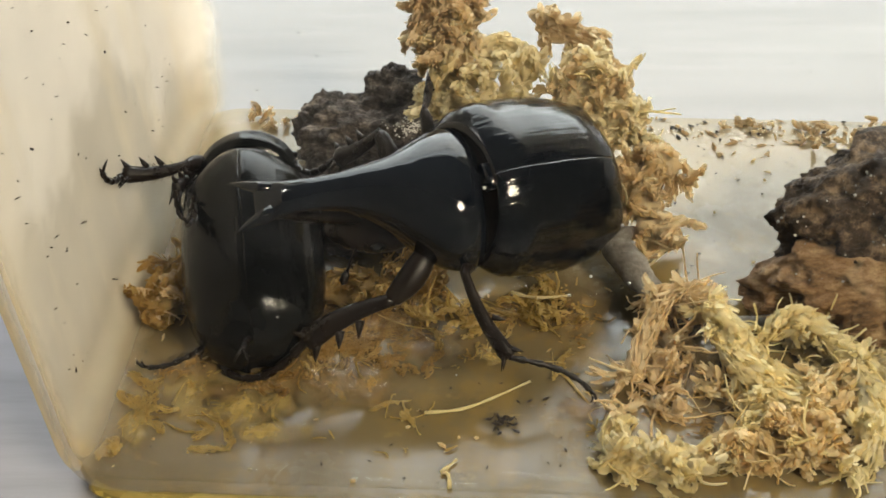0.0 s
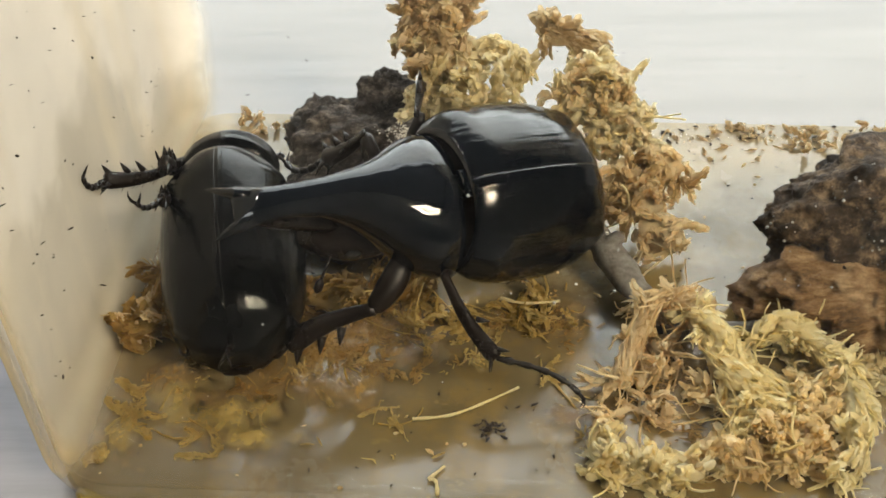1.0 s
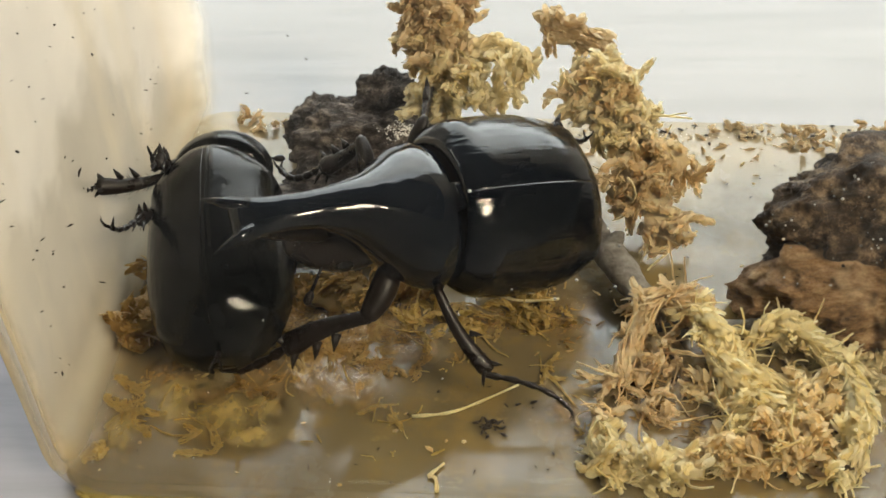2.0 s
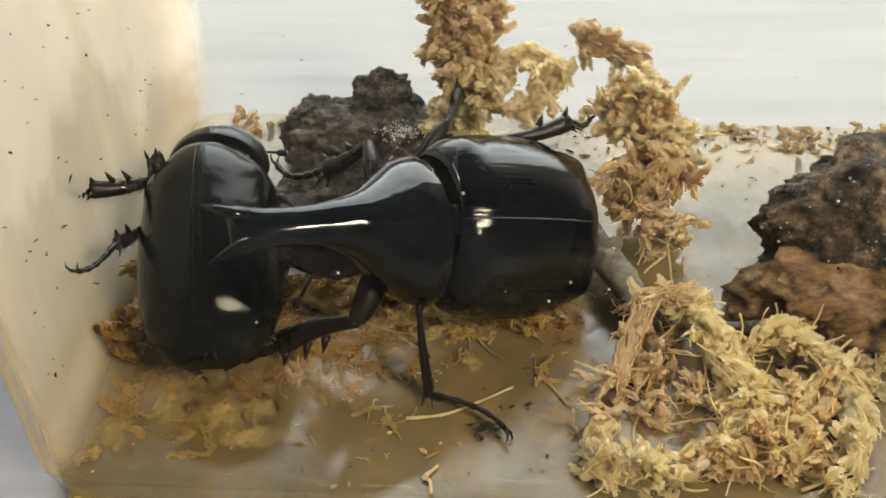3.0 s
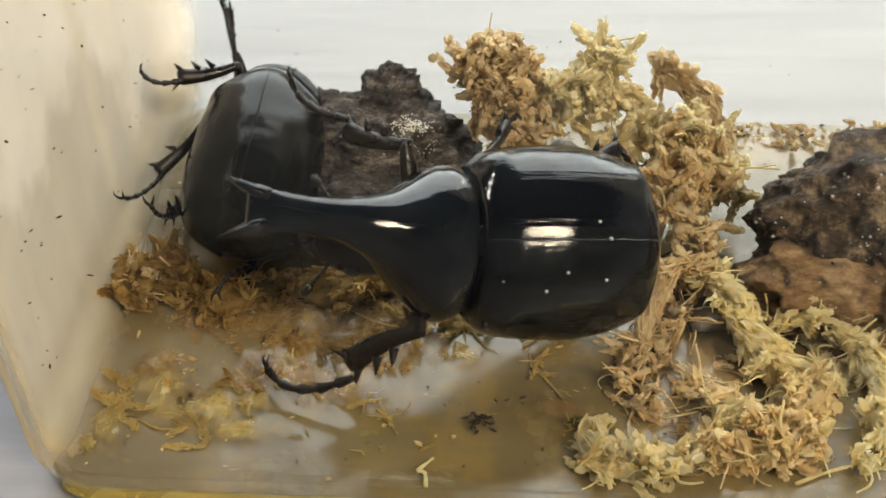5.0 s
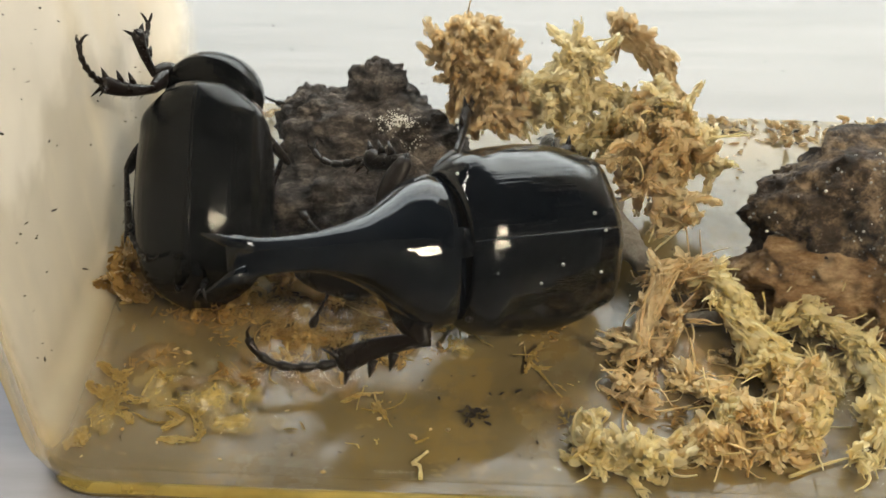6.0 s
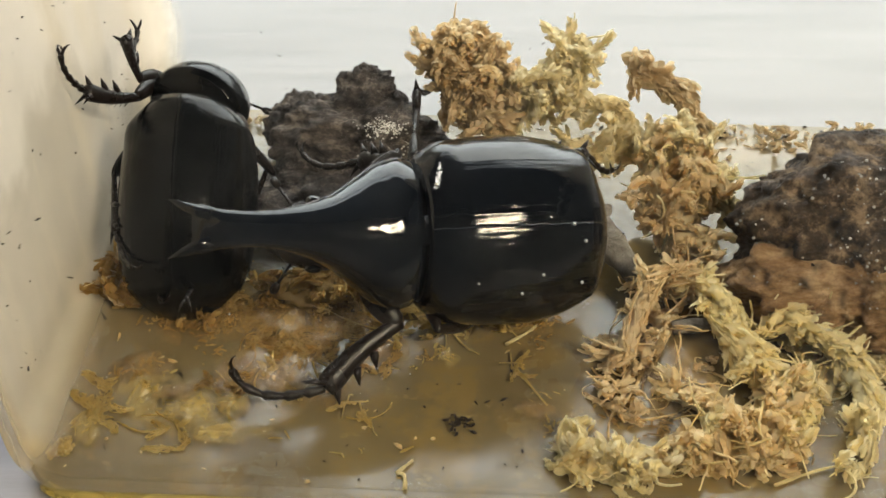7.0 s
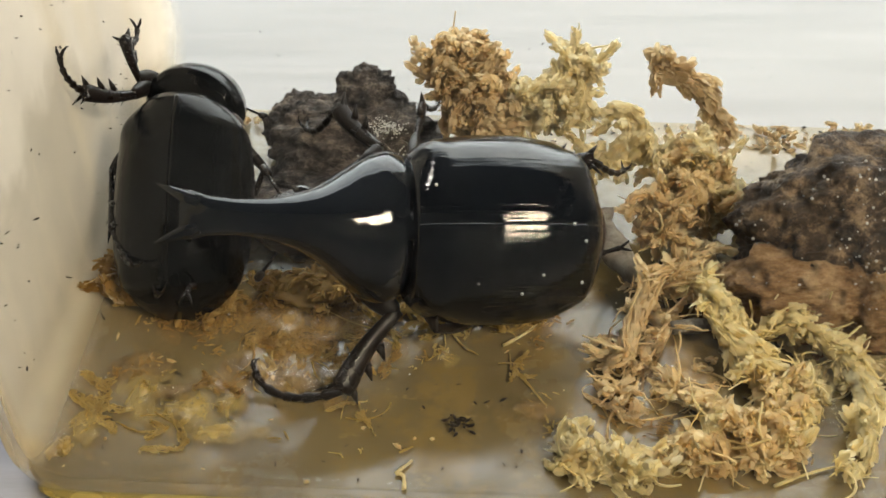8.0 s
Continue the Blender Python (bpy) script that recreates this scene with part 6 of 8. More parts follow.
    walk(MALE_LEGS["ff"][1], [
        (0, pose(0.00453, -0.00993, -0.00440, 67.4, 84.6, -29.2)),
        (1.5, pose(0.00420, -0.01003, -0.00316, 58.9, 85.5, -37.8)),
        (3, pose(0.00355, -0.01013, -0.00590, 142.7, 75.6, 55.0)),
        (3.5, pose(0.00506, -0.01092, -0.00201, 99.3, 67.7, 7.9)),
        (3.8, pose(0.00559, -0.01043, -0.00559, 101.3, 48.1, 15.6)),
        (4, pose(0.00356, -0.01059, -0.00474, 84.8, 53.2, 3.0)),
        (4.2, pose(0.00255, -0.01004, -0.00536, 77.0, 64.5, -6.5)),
        (4.4, pose(0.00670, -0.01000, -0.00601, 29.0, 55.7, -60.3)),
        (4.5, pose(0.00494, -0.01012, -0.00626, 36.4, 38.0, -65.5)),
        (4.6, pose(0.00649, -0.01079, -0.00228, 92.2, -4.9, -62.9)),
        (4.7, pose(0.00618, -0.01084, -0.00223, 85.2, 0.8, -45.0)),
        (5.8, pose(0.00325, -0.01066, -0.00186, 31.0, 81.7, -64.9)),
        (6, pose(0.00244, -0.01006, -0.00080, 26.8, 79.4, -68.2)),
        (6.5, pose(0.00101, -0.00920, -0.00095, 72.2, 77.3, -20.9)),
        (7, pose(0.00082, -0.00914, -0.00119, 83.3, 75.0, -8.9)),
        (7.5, pose(0.00080, -0.00920, -0.00142, 85.2, 70.5, -5.4)),
        (8, pose(0.00185, -0.01001, -0.00441, 50.7, 34.2, -52.3)),
    ])
    walk(MALE_LEGS["ff"][2], [
        (0, pose(0.00524, -0.01033, -0.01297, 3.1, 73.5, -94.9)),
        (1.5, pose(0.00473, -0.01044, -0.01173, 10.3, 70.6, -87.1)),
        (3, pose(0.00477, -0.00839, -0.01424, 43.0, 73.9, -46.5)),
        (3.5, pose(0.00829, -0.01048, -0.00997, 56.5, 67.5, -38.1)),
        (3.8, pose(0.01112, -0.00888, -0.01199, 76.3, 74.9, -16.5)),
        (4, pose(0.00870, -0.01032, -0.01163, 59.9, 60.2, -29.3)),
        (4.2, pose(0.00622, -0.01046, -0.01312, 39.7, 68.9, -49.2)),
        (4.4, pose(0.00910, -0.01421, -0.01312, 37.6, 70.6, -50.5)),
        (4.5, pose(0.00776, -0.01629, -0.01155, 110.7, 69.9, 19.6)),
        (4.6, pose(0.01040, -0.01841, -0.00155, 2.4, 29.6, -87.3)),
        (4.7, pose(0.01227, -0.01692, -0.00236, 57.2, 29.9, -48.5)),
        (5.8, pose(0.00378, -0.01179, -0.01037, 62.3, 67.1, -35.3)),
        (6, pose(0.00303, -0.01152, -0.00926, 52.8, 67.0, -43.0)),
        (6.5, pose(0.00278, -0.00987, -0.00933, 67.5, 54.1, -27.9)),
        (7, pose(0.00302, -0.00948, -0.00950, 74.6, 50.3, -20.2)),
        (7.5, pose(0.00366, -0.00947, -0.00952, 76.2, 50.3, -16.6)),
        (8, pose(0.00620, -0.01563, -0.00925, 104.8, 71.2, 16.7)),
    ])
    walk(MALE_LEGS["fm"][0], [
        (0, pose(-0.00176, -0.00532, -0.00517, 12.9, -10.5, -96.3)),
        (1.5, pose(-0.00169, -0.00553, -0.00493, -162.0, -28.6, -101.5)),
        (3, pose(-0.00150, -0.00650, -0.00350, -96.4, -10.5, -121.1)),
        (3.5, pose(-0.00150, -0.00650, -0.00350, -132.7, -24.1, -112.9)),
        (3.8, pose(-0.00150, -0.00650, -0.00350, -30.0, 11.3, -102.8)),
        (4, pose(-0.00150, -0.00650, -0.00350, 4.5, 19.4, -91.4)),
        (4.2, pose(-0.00150, -0.00650, -0.00350, -4.5, 28.2, -95.8)),
        (4.5, pose(-0.00150, -0.00650, -0.00350, -52.3, 13.0, -128.7)),
        (4.7, pose(-0.00150, -0.00650, -0.00350, -58.1, 30.9, -131.7)),
        (5.8, pose(-0.00150, -0.00650, -0.00350, -80.8, 11.1, -145.4)),
        (6.2, pose(-0.00150, -0.00650, -0.00350, -50.5, 22.3, -124.1)),
        (6.5, pose(-0.00150, -0.00650, -0.00350, -19.0, 33.8, -105.6)),
        (7, pose(-0.00150, -0.00650, -0.00350, -22.3, 33.1, -106.3)),
        (8, pose(-0.00150, -0.00650, -0.00350, -24.0, 34.3, -105.8)),
    ])
    walk(MALE_LEGS["fm"][1], [
        (0, pose(-0.00252, -0.01216, -0.00390, -45.8, 29.9, -140.2)),
        (1.5, pose(-0.00291, -0.01154, -0.00158, -40.9, 30.1, -134.9)),
        (3, pose(-0.00506, -0.01239, -0.00222, -57.8, 31.3, -134.8)),
        (3.5, pose(-0.00399, -0.01239, -0.00064, -57.2, 19.2, -129.4)),
        (3.8, pose(-0.00302, -0.01319, -0.00487, -9.6, 26.4, -98.6)),
        (4, pose(-0.00167, -0.01310, -0.00583, 12.8, 27.7, -84.6)),
        (4.2, pose(-0.00212, -0.01264, -0.00681, 11.2, 25.0, -83.5)),
        (4.5, pose(-0.00577, -0.01182, -0.00507, -25.7, 41.5, -118.8)),
        (4.7, pose(-0.00549, -0.01099, -0.00710, -53.1, 44.7, -134.2)),
        (5.8, pose(-0.00716, -0.01040, -0.00484, -57.3, 37.3, -139.0)),
        (6.2, pose(-0.00513, -0.01186, -0.00616, -37.7, 19.7, -112.6)),
        (6.5, pose(-0.00306, -0.01211, -0.00739, 10.5, 24.3, -88.5)),
        (7, pose(-0.00314, -0.01213, -0.00732, -25.0, 40.7, -110.5)),
        (8, pose(-0.00307, -0.01206, -0.00745, -28.4, 51.4, -114.4)),
    ])
    walk(MALE_LEGS["fm"][2], [
        (0, pose(-0.00866, -0.01727, -0.00848, -48.4, 29.2, -143.4)),
        (1.5, pose(-0.00853, -0.01718, -0.00618, -45.4, 31.3, -140.9)),
        (3, pose(-0.01060, -0.01797, -0.00700, -58.8, 39.2, -140.6)),
        (3.5, pose(-0.00950, -0.01910, -0.00368, -57.4, 40.1, -144.8)),
        (3.8, pose(-0.00425, -0.02134, -0.00897, -35.2, 48.6, -123.4)),
        (4, pose(-0.00090, -0.02121, -0.01010, -17.7, 39.8, -110.2)),
        (4.2, pose(-0.00117, -0.02092, -0.01070, -27.2, 40.6, -118.7)),
        (4.5, pose(-0.00909, -0.01786, -0.01117, -18.0, 46.6, -112.8)),
        (4.7, pose(-0.01005, -0.01567, -0.01357, -49.5, 36.5, -126.2)),
        (5.8, pose(-0.01268, -0.01520, -0.01042, -55.0, 42.9, -139.8)),
        (6.2, pose(-0.00846, -0.01986, -0.00926, -51.5, 37.4, -135.8)),
        (6.5, pose(-0.00284, -0.02049, -0.01118, -57.8, 43.0, -144.2)),
        (7, pose(-0.00559, -0.01866, -0.01333, -54.3, 50.0, -141.2)),
        (8, pose(-0.00544, -0.01729, -0.01463, -52.2, 56.1, -139.2)),
    ])
    walk(MALE_LEGS["fh"][0], [
        (0, pose(-0.00726, -0.00474, -0.00557, -109.7, -46.5, -145.7)),
        (1.5, pose(-0.00719, -0.00495, -0.00534, -104.3, -44.9, -149.6)),
        (3, pose(-0.00700, -0.00600, -0.00400, -116.8, -35.6, -132.6)),
        (3.5, pose(-0.00700, -0.00600, -0.00400, -118.2, -33.8, -134.1)),
        (3.8, pose(-0.00700, -0.00600, -0.00400, -118.6, -29.6, -130.0)),
        (4, pose(-0.00700, -0.00600, -0.00400, -103.6, -35.9, -137.9)),
        (4.5, pose(-0.00700, -0.00600, -0.00400, -87.7, -19.6, -154.6)),
        (4.7, pose(-0.00700, -0.00600, -0.00400, -100.2, -26.7, -152.3)),
        (5.8, pose(-0.00700, -0.00600, -0.00400, -106.3, -30.7, -155.9)),
        (6.5, pose(-0.00700, -0.00600, -0.00400, -103.0, -24.9, -146.7)),
        (7, pose(-0.00700, -0.00600, -0.00400, -99.6, -23.3, -153.5)),
        (8, pose(-0.00700, -0.00600, -0.00400, -94.9, -19.4, -154.5)),
    ])
    walk(MALE_LEGS["fh"][1], [
        (0, pose(-0.01153, -0.00766, -0.00014, -72.1, -4.7, 174.0)),
        (1.5, pose(-0.01177, -0.00763, -0.00005, -72.0, -12.3, 173.4)),
        (3, pose(-0.01112, -0.01049, 0.00037, -88.3, -15.4, -165.0)),
        (3.5, pose(-0.01133, -0.01048, 0.00017, -84.3, -1.8, -169.7)),
        (3.8, pose(-0.01119, -0.01100, -0.00030, -59.5, 52.0, -149.8)),
        (4, pose(-0.01151, -0.01008, 0.00040, -65.1, 22.8, -163.2)),
        (4.5, pose(-0.01338, -0.00903, -0.00148, -68.9, 21.5, -163.4)),
        (4.7, pose(-0.01293, -0.00911, -0.00063, -81.2, 22.4, -163.3)),
        (5.8, pose(-0.01289, -0.00863, -0.00017, -84.6, 18.5, -168.9)),
        (6.5, pose(-0.01269, -0.00973, -0.00084, -84.6, 9.4, -176.2)),
        (7, pose(-0.01316, -0.00908, -0.00103, -87.1, -0.1, 176.6)),
        (8, pose(-0.01338, -0.00905, -0.00151, -83.9, -19.0, 172.8)),
    ])
    walk(MALE_LEGS["fh"][2], [
        (0, pose(-0.02095, -0.00667, 0.00065, -70.6, 24.0, 178.9)),
        (1.5, pose(-0.02099, -0.00657, 0.00199, -70.7, 27.1, 178.0)),
        (3, pose(-0.01997, -0.01286, 0.00290, -78.1, 32.5, -166.3)),
        (3.5, pose(-0.02068, -0.01218, 0.00047, -83.2, 37.3, 178.9)),
        (3.8, pose(-0.01625, -0.01394, -0.00778, -86.0, 40.3, 176.9)),
        (4, pose(-0.01989, -0.01261, -0.00329, -73.9, 45.1, -179.2)),
        (4.5, pose(-0.02186, -0.01155, -0.00496, -64.0, 66.4, -163.6)),
        (4.7, pose(-0.02135, -0.01164, -0.00425, -102.8, 51.3, 162.5)),
        (5.8, pose(-0.02173, -0.01037, -0.00319, -87.9, 43.1, 177.5)),
        (6.5, pose(-0.02204, -0.01036, -0.00240, -89.7, 49.1, 173.1)),
        (7, pose(-0.02264, -0.00852, -0.00102, -92.3, 46.4, 171.4)),
        (8, pose(-0.02230, -0.00792, 0.00158, -86.4, 48.6, -179.1)),
    ])
    walk(FEMALE_LEGS["lf"][0], [
        (0, pose(0.00500, 0.00500, -0.00300, 18.1, -57.9, 149.9)),
        (0.5, pose(0.00500, 0.00500, -0.00300, 18.1, -54.8, 149.0)),
        (1.5, pose(0.00500, 0.00500, -0.00300, 3.2, -52.9, 163.7)),
        (3, pose(0.00500, 0.00500, -0.00300, 7.3, -41.9, 162.4)),
        (3.5, pose(0.00500, 0.00500, -0.00300, 5.1, -44.3, 165.4)),
        (3.8, pose(0.00500, 0.00500, -0.00300, 11.4, -66.0, 169.9)),
        (4, pose(0.00500, 0.00500, -0.00300, 6.8, -67.9, 169.6)),
        (4.2, pose(0.00500, 0.00500, -0.00300, 9.3, -51.7, 172.0)),
        (4.4, pose(0.00500, 0.00500, -0.00300, 3.8, -58.2, -173.2)),
        (4.5, pose(0.00500, 0.00500, -0.00300, 22.5, -66.6, 164.0)),
        (4.6, pose(0.00500, 0.00500, -0.00300, 54.8, -54.6, 132.0)),
        (4.7, pose(0.00500, 0.00500, -0.00300, 17.3, -73.2, -177.9)),
        (5.8, pose(0.00500, 0.00500, -0.00300, 23.1, -55.2, 151.7)),
        (6, pose(0.00500, 0.00500, -0.00300, 16.3, -54.5, 163.1)),
        (6.5, pose(0.00500, 0.00500, -0.00300, 23.3, -55.8, 161.6)),
        (7, pose(0.00500, 0.00500, -0.00300, 19.1, -56.7, 161.4)),
        (8, pose(0.00500, 0.00500, -0.00300, 17.9, -59.4, 161.4)),
    ])
    walk(FEMALE_LEGS["lf"][1], [
        (0, pose(0.00155, 0.00700, 0.00335, 50.5, -21.3, 108.8)),
        (0.5, pose(0.00129, 0.00723, 0.00313, 45.9, -24.4, 114.2)),
        (1.5, pose(0.00066, 0.00627, 0.00298, 45.8, -24.0, 109.0)),
        (3, pose(-0.00032, 0.00669, 0.00200, 48.5, -22.1, 109.8)),
        (3.5, pose(-0.00020, 0.00635, 0.00224, 32.4, -36.9, 132.3)),
        (3.8, pose(0.00200, 0.00553, 0.00385, 30.8, -36.1, 140.1)),
        (4, pose(0.00223, 0.00551, 0.00395, 24.6, -29.0, 139.4)),
        (4.2, pose(0.00040, 0.00564, 0.00289, 31.3, -36.1, 147.0)),
        (4.4, pose(0.00108, 0.00453, 0.00337, 34.2, -40.0, 152.7)),
        (4.5, pose(0.00214, 0.00582, 0.00388, 38.5, -44.9, 137.3)),
        (4.6, pose(0.00210, 0.00823, 0.00311, 51.9, -4.1, 117.0)),
        (4.7, pose(0.00283, 0.00492, 0.00418, 50.0, 11.1, 121.9)),
        (5.8, pose(0.00123, 0.00703, 0.00316, 53.0, -65.0, 118.0)),
        (6, pose(0.00083, 0.00627, 0.00311, 62.3, -54.6, 113.1)),
        (6.5, pose(0.00100, 0.00633, 0.00320, 75.6, -57.4, 106.8)),
        (7, pose(0.00110, 0.00632, 0.00327, 64.9, -56.1, 112.0)),
        (8, pose(0.00138, 0.00622, 0.00345, 58.3, -54.3, 118.0)),
    ])
    walk(FEMALE_LEGS["lf"][2], [
        (0, pose(-0.00085, 0.01406, 0.00626, 10.2, -57.4, 159.2)),
        (0.5, pose(-0.00169, 0.01387, 0.00643, 10.4, -56.1, 158.3)),
        (1.5, pose(-0.00172, 0.01318, 0.00623, -0.9, -57.4, 168.6)),
        (3, pose(-0.00284, 0.01366, 0.00502, -1.4, -57.6, 172.5)),
        (3.5, pose(-0.00450, 0.01109, 0.00704, 1.7, -64.8, 169.4)),
        (3.8, pose(-0.00296, 0.00968, 0.00857, 9.9, -11.0, 173.5)),
        (4, pose(-0.00309, 0.01006, 0.00783, 5.2, -35.2, 170.9)),
        (4.2, pose(-0.00502, 0.00916, 0.00761, 57.8, -71.5, 116.7)),
        (4.4, pose(-0.00437, 0.00734, 0.00851, 52.3, 3.5, 151.9)),
        (4.5, pose(-0.00203, 0.00966, 0.00953, -11.7, 5.0, -157.7)),
        (4.6, pose(-0.00152, 0.01534, 0.00369, 20.3, -46.2, 179.9)),
        (4.7, pose(-0.00132, 0.01158, 0.00264, 49.1, 5.9, 120.9)),
        (5.8, pose(-0.00036, 0.01001, 0.01041, 143.7, -59.2, 21.4)),
        (6, pose(-0.00098, 0.01053, 0.00963, 147.9, -60.7, 23.6)),
        (6.5, pose(-0.00024, 0.01046, 0.00994, 149.7, -51.5, 25.4)),
        (7, pose(-0.00057, 0.01046, 0.00991, 144.0, -62.2, 29.0)),
        (8, pose(-0.00081, 0.01034, 0.00995, 147.9, -68.8, 26.7)),
    ])
    walk(FEMALE_LEGS["rf"][0], [
        (0, pose(0.00550, 0.00450, -0.00350, 18.0, -51.7, 150.0)),
        (1.5, pose(0.00550, 0.00450, -0.00350, 7.5, -61.4, 158.6)),
        (3, pose(0.00550, 0.00450, -0.00350, 6.9, -49.2, 162.6)),
        (3.5, pose(0.00550, 0.00450, -0.00350, -18.3, -59.0, -166.4)),
        (3.8, pose(0.00550, 0.00450, -0.00350, 31.6, -70.7, 145.0)),
        (4.2, pose(0.00550, 0.00450, -0.00350, 8.1, -56.3, 173.4)),
        (4.4, pose(0.00550, 0.00450, -0.00350, 8.4, -64.7, -178.4)),
        (4.5, pose(0.00550, 0.00450, -0.00350, 73.0, -75.1, 107.1)),
        (4.7, pose(0.00550, 0.00450, -0.00350, 145.1, -50.6, 31.4)),
        (5.8, pose(0.00550, 0.00450, -0.00350, 67.9, -60.2, 100.0)),
        (6, pose(0.00550, 0.00450, -0.00350, 43.4, -61.2, 134.2)),
        (6.5, pose(0.00550, 0.00450, -0.00350, 40.6, -57.9, 144.8)),
        (7, pose(0.00550, 0.00450, -0.00350, 48.6, -65.9, 129.8)),
        (8, pose(0.00550, 0.00450, -0.00350, 47.6, -69.9, 129.6)),
    ])
    walk(FEMALE_LEGS["rf"][1], [
        (0, pose(0.00228, 0.00636, 0.00121, 12.7, -30.3, 157.9)),
        (1.5, pose(0.00282, 0.00555, 0.00177, -7.3, -61.0, 176.4)),
        (3, pose(0.00176, 0.00567, 0.00104, -12.8, -59.0, -174.0)),
        (3.5, pose(0.00249, 0.00377, 0.00164, -9.0, -62.6, -177.8)),
        (3.8, pose(0.00387, 0.00564, 0.00216, 4.1, -36.3, 179.2)),
        (4.2, pose(0.00220, 0.00488, 0.00149, -1.7, -58.4, -175.1)),
        (4.4, pose(0.00294, 0.00443, 0.00192, 50.5, -64.6, 132.6)),
        (4.5, pose(0.00505, 0.00598, 0.00230, 52.7, -59.4, 120.9)),
        (4.7, pose(0.00875, 0.00648, 0.00114, 152.2, -52.7, 30.8)),
        (5.8, pose(0.00498, 0.00744, 0.00171, 139.7, -33.4, 7.4)),
        (6, pose(0.00349, 0.00657, 0.00176, 153.2, -51.5, 16.2)),
        (6.5, pose(0.00289, 0.00634, 0.00158, 150.5, -32.5, 17.3)),
        (7, pose(0.00393, 0.00638, 0.00198, 161.6, -51.2, 11.9)),
        (8, pose(0.00418, 0.00609, 0.00213, 164.0, -56.6, 10.5)),
    ])
    walk(FEMALE_LEGS["rf"][2], [
        (0, pose(-0.00252, 0.00831, 0.00423, 28.2, 86.6, 20.2)),
        (1.5, pose(-0.00007, 0.00573, 0.00702, 30.6, 40.4, 25.0)),
        (3, pose(-0.00132, 0.00535, 0.00619, 31.8, 42.1, 29.1)),
        (3.5, pose(-0.00027, 0.00367, 0.00697, 30.7, 37.4, 28.4)),
        (3.8, pose(-0.00096, 0.00571, 0.00572, 26.1, 43.6, 41.7)),
        (4.2, pose(-0.00094, 0.00462, 0.00660, 27.5, 39.7, 34.4)),
        (4.4, pose(0.00119, 0.00632, 0.00734, 38.0, 31.2, 52.7)),
        (4.5, pose(0.00348, 0.00860, 0.00746, 23.5, 13.6, 40.6)),
        (4.7, pose(0.01187, 0.00834, 0.00591, 4.9, -11.7, 26.2)),
        (5.8, pose(0.00995, 0.00808, 0.00501, 30.8, 22.9, 20.1)),
        (6, pose(0.00707, 0.00762, 0.00645, -0.8, 54.3, -2.0)),
        (6.5, pose(0.00772, 0.00785, 0.00481, -7.9, 68.2, -5.6)),
        (7, pose(0.00761, 0.00715, 0.00665, -1.4, 57.8, -1.5)),
        (8, pose(0.00743, 0.00669, 0.00715, -3.8, 53.8, -4.3)),
    ])
    walk(FEMALE_LEGS["lm"][0], [
        (0, pose(-0.00300, 0.00700, -0.00300, -88.5, -81.7, -95.4)),
        (1, pose(-0.00300, 0.00700, -0.00300, -67.1, -81.5, -119.1)),
        (1.5, pose(-0.00300, 0.00700, -0.00300, -21.9, -79.2, -168.1)),
        (3, pose(-0.00300, 0.00700, -0.00300, -1.0, -51.8, 172.0)),
        (3.3, pose(-0.00300, 0.00700, -0.00300, 16.3, -37.8, 150.6)),
        (3.5, pose(-0.00300, 0.00700, -0.00300, 13.5, -35.5, 156.2)),
        (3.8, pose(-0.00300, 0.00700, -0.00300, 35.3, -38.6, 132.5)),
        (4, pose(-0.00300, 0.00700, -0.00300, 26.5, -49.3, 137.6)),
        (4.2, pose(-0.00300, 0.00700, -0.00300, 22.9, -28.2, 158.8)),
        (4.4, pose(-0.00300, 0.00700, -0.00300, 31.2, -28.5, 159.0)),
        (4.5, pose(-0.00300, 0.00700, -0.00300, 34.6, -47.9, 144.0)),
        (4.7, pose(-0.00300, 0.00700, -0.00300, 18.2, -56.3, 178.8)),
        (5.8, pose(-0.00300, 0.00700, -0.00300, 29.9, -23.2, 152.3)),
        (6.5, pose(-0.00300, 0.00700, -0.00300, 45.4, -24.7, 156.2)),
        (7, pose(-0.00300, 0.00700, -0.00300, 27.8, -36.0, 157.5)),
        (8, pose(-0.00300, 0.00700, -0.00300, 23.2, -39.2, 159.4)),
    ])
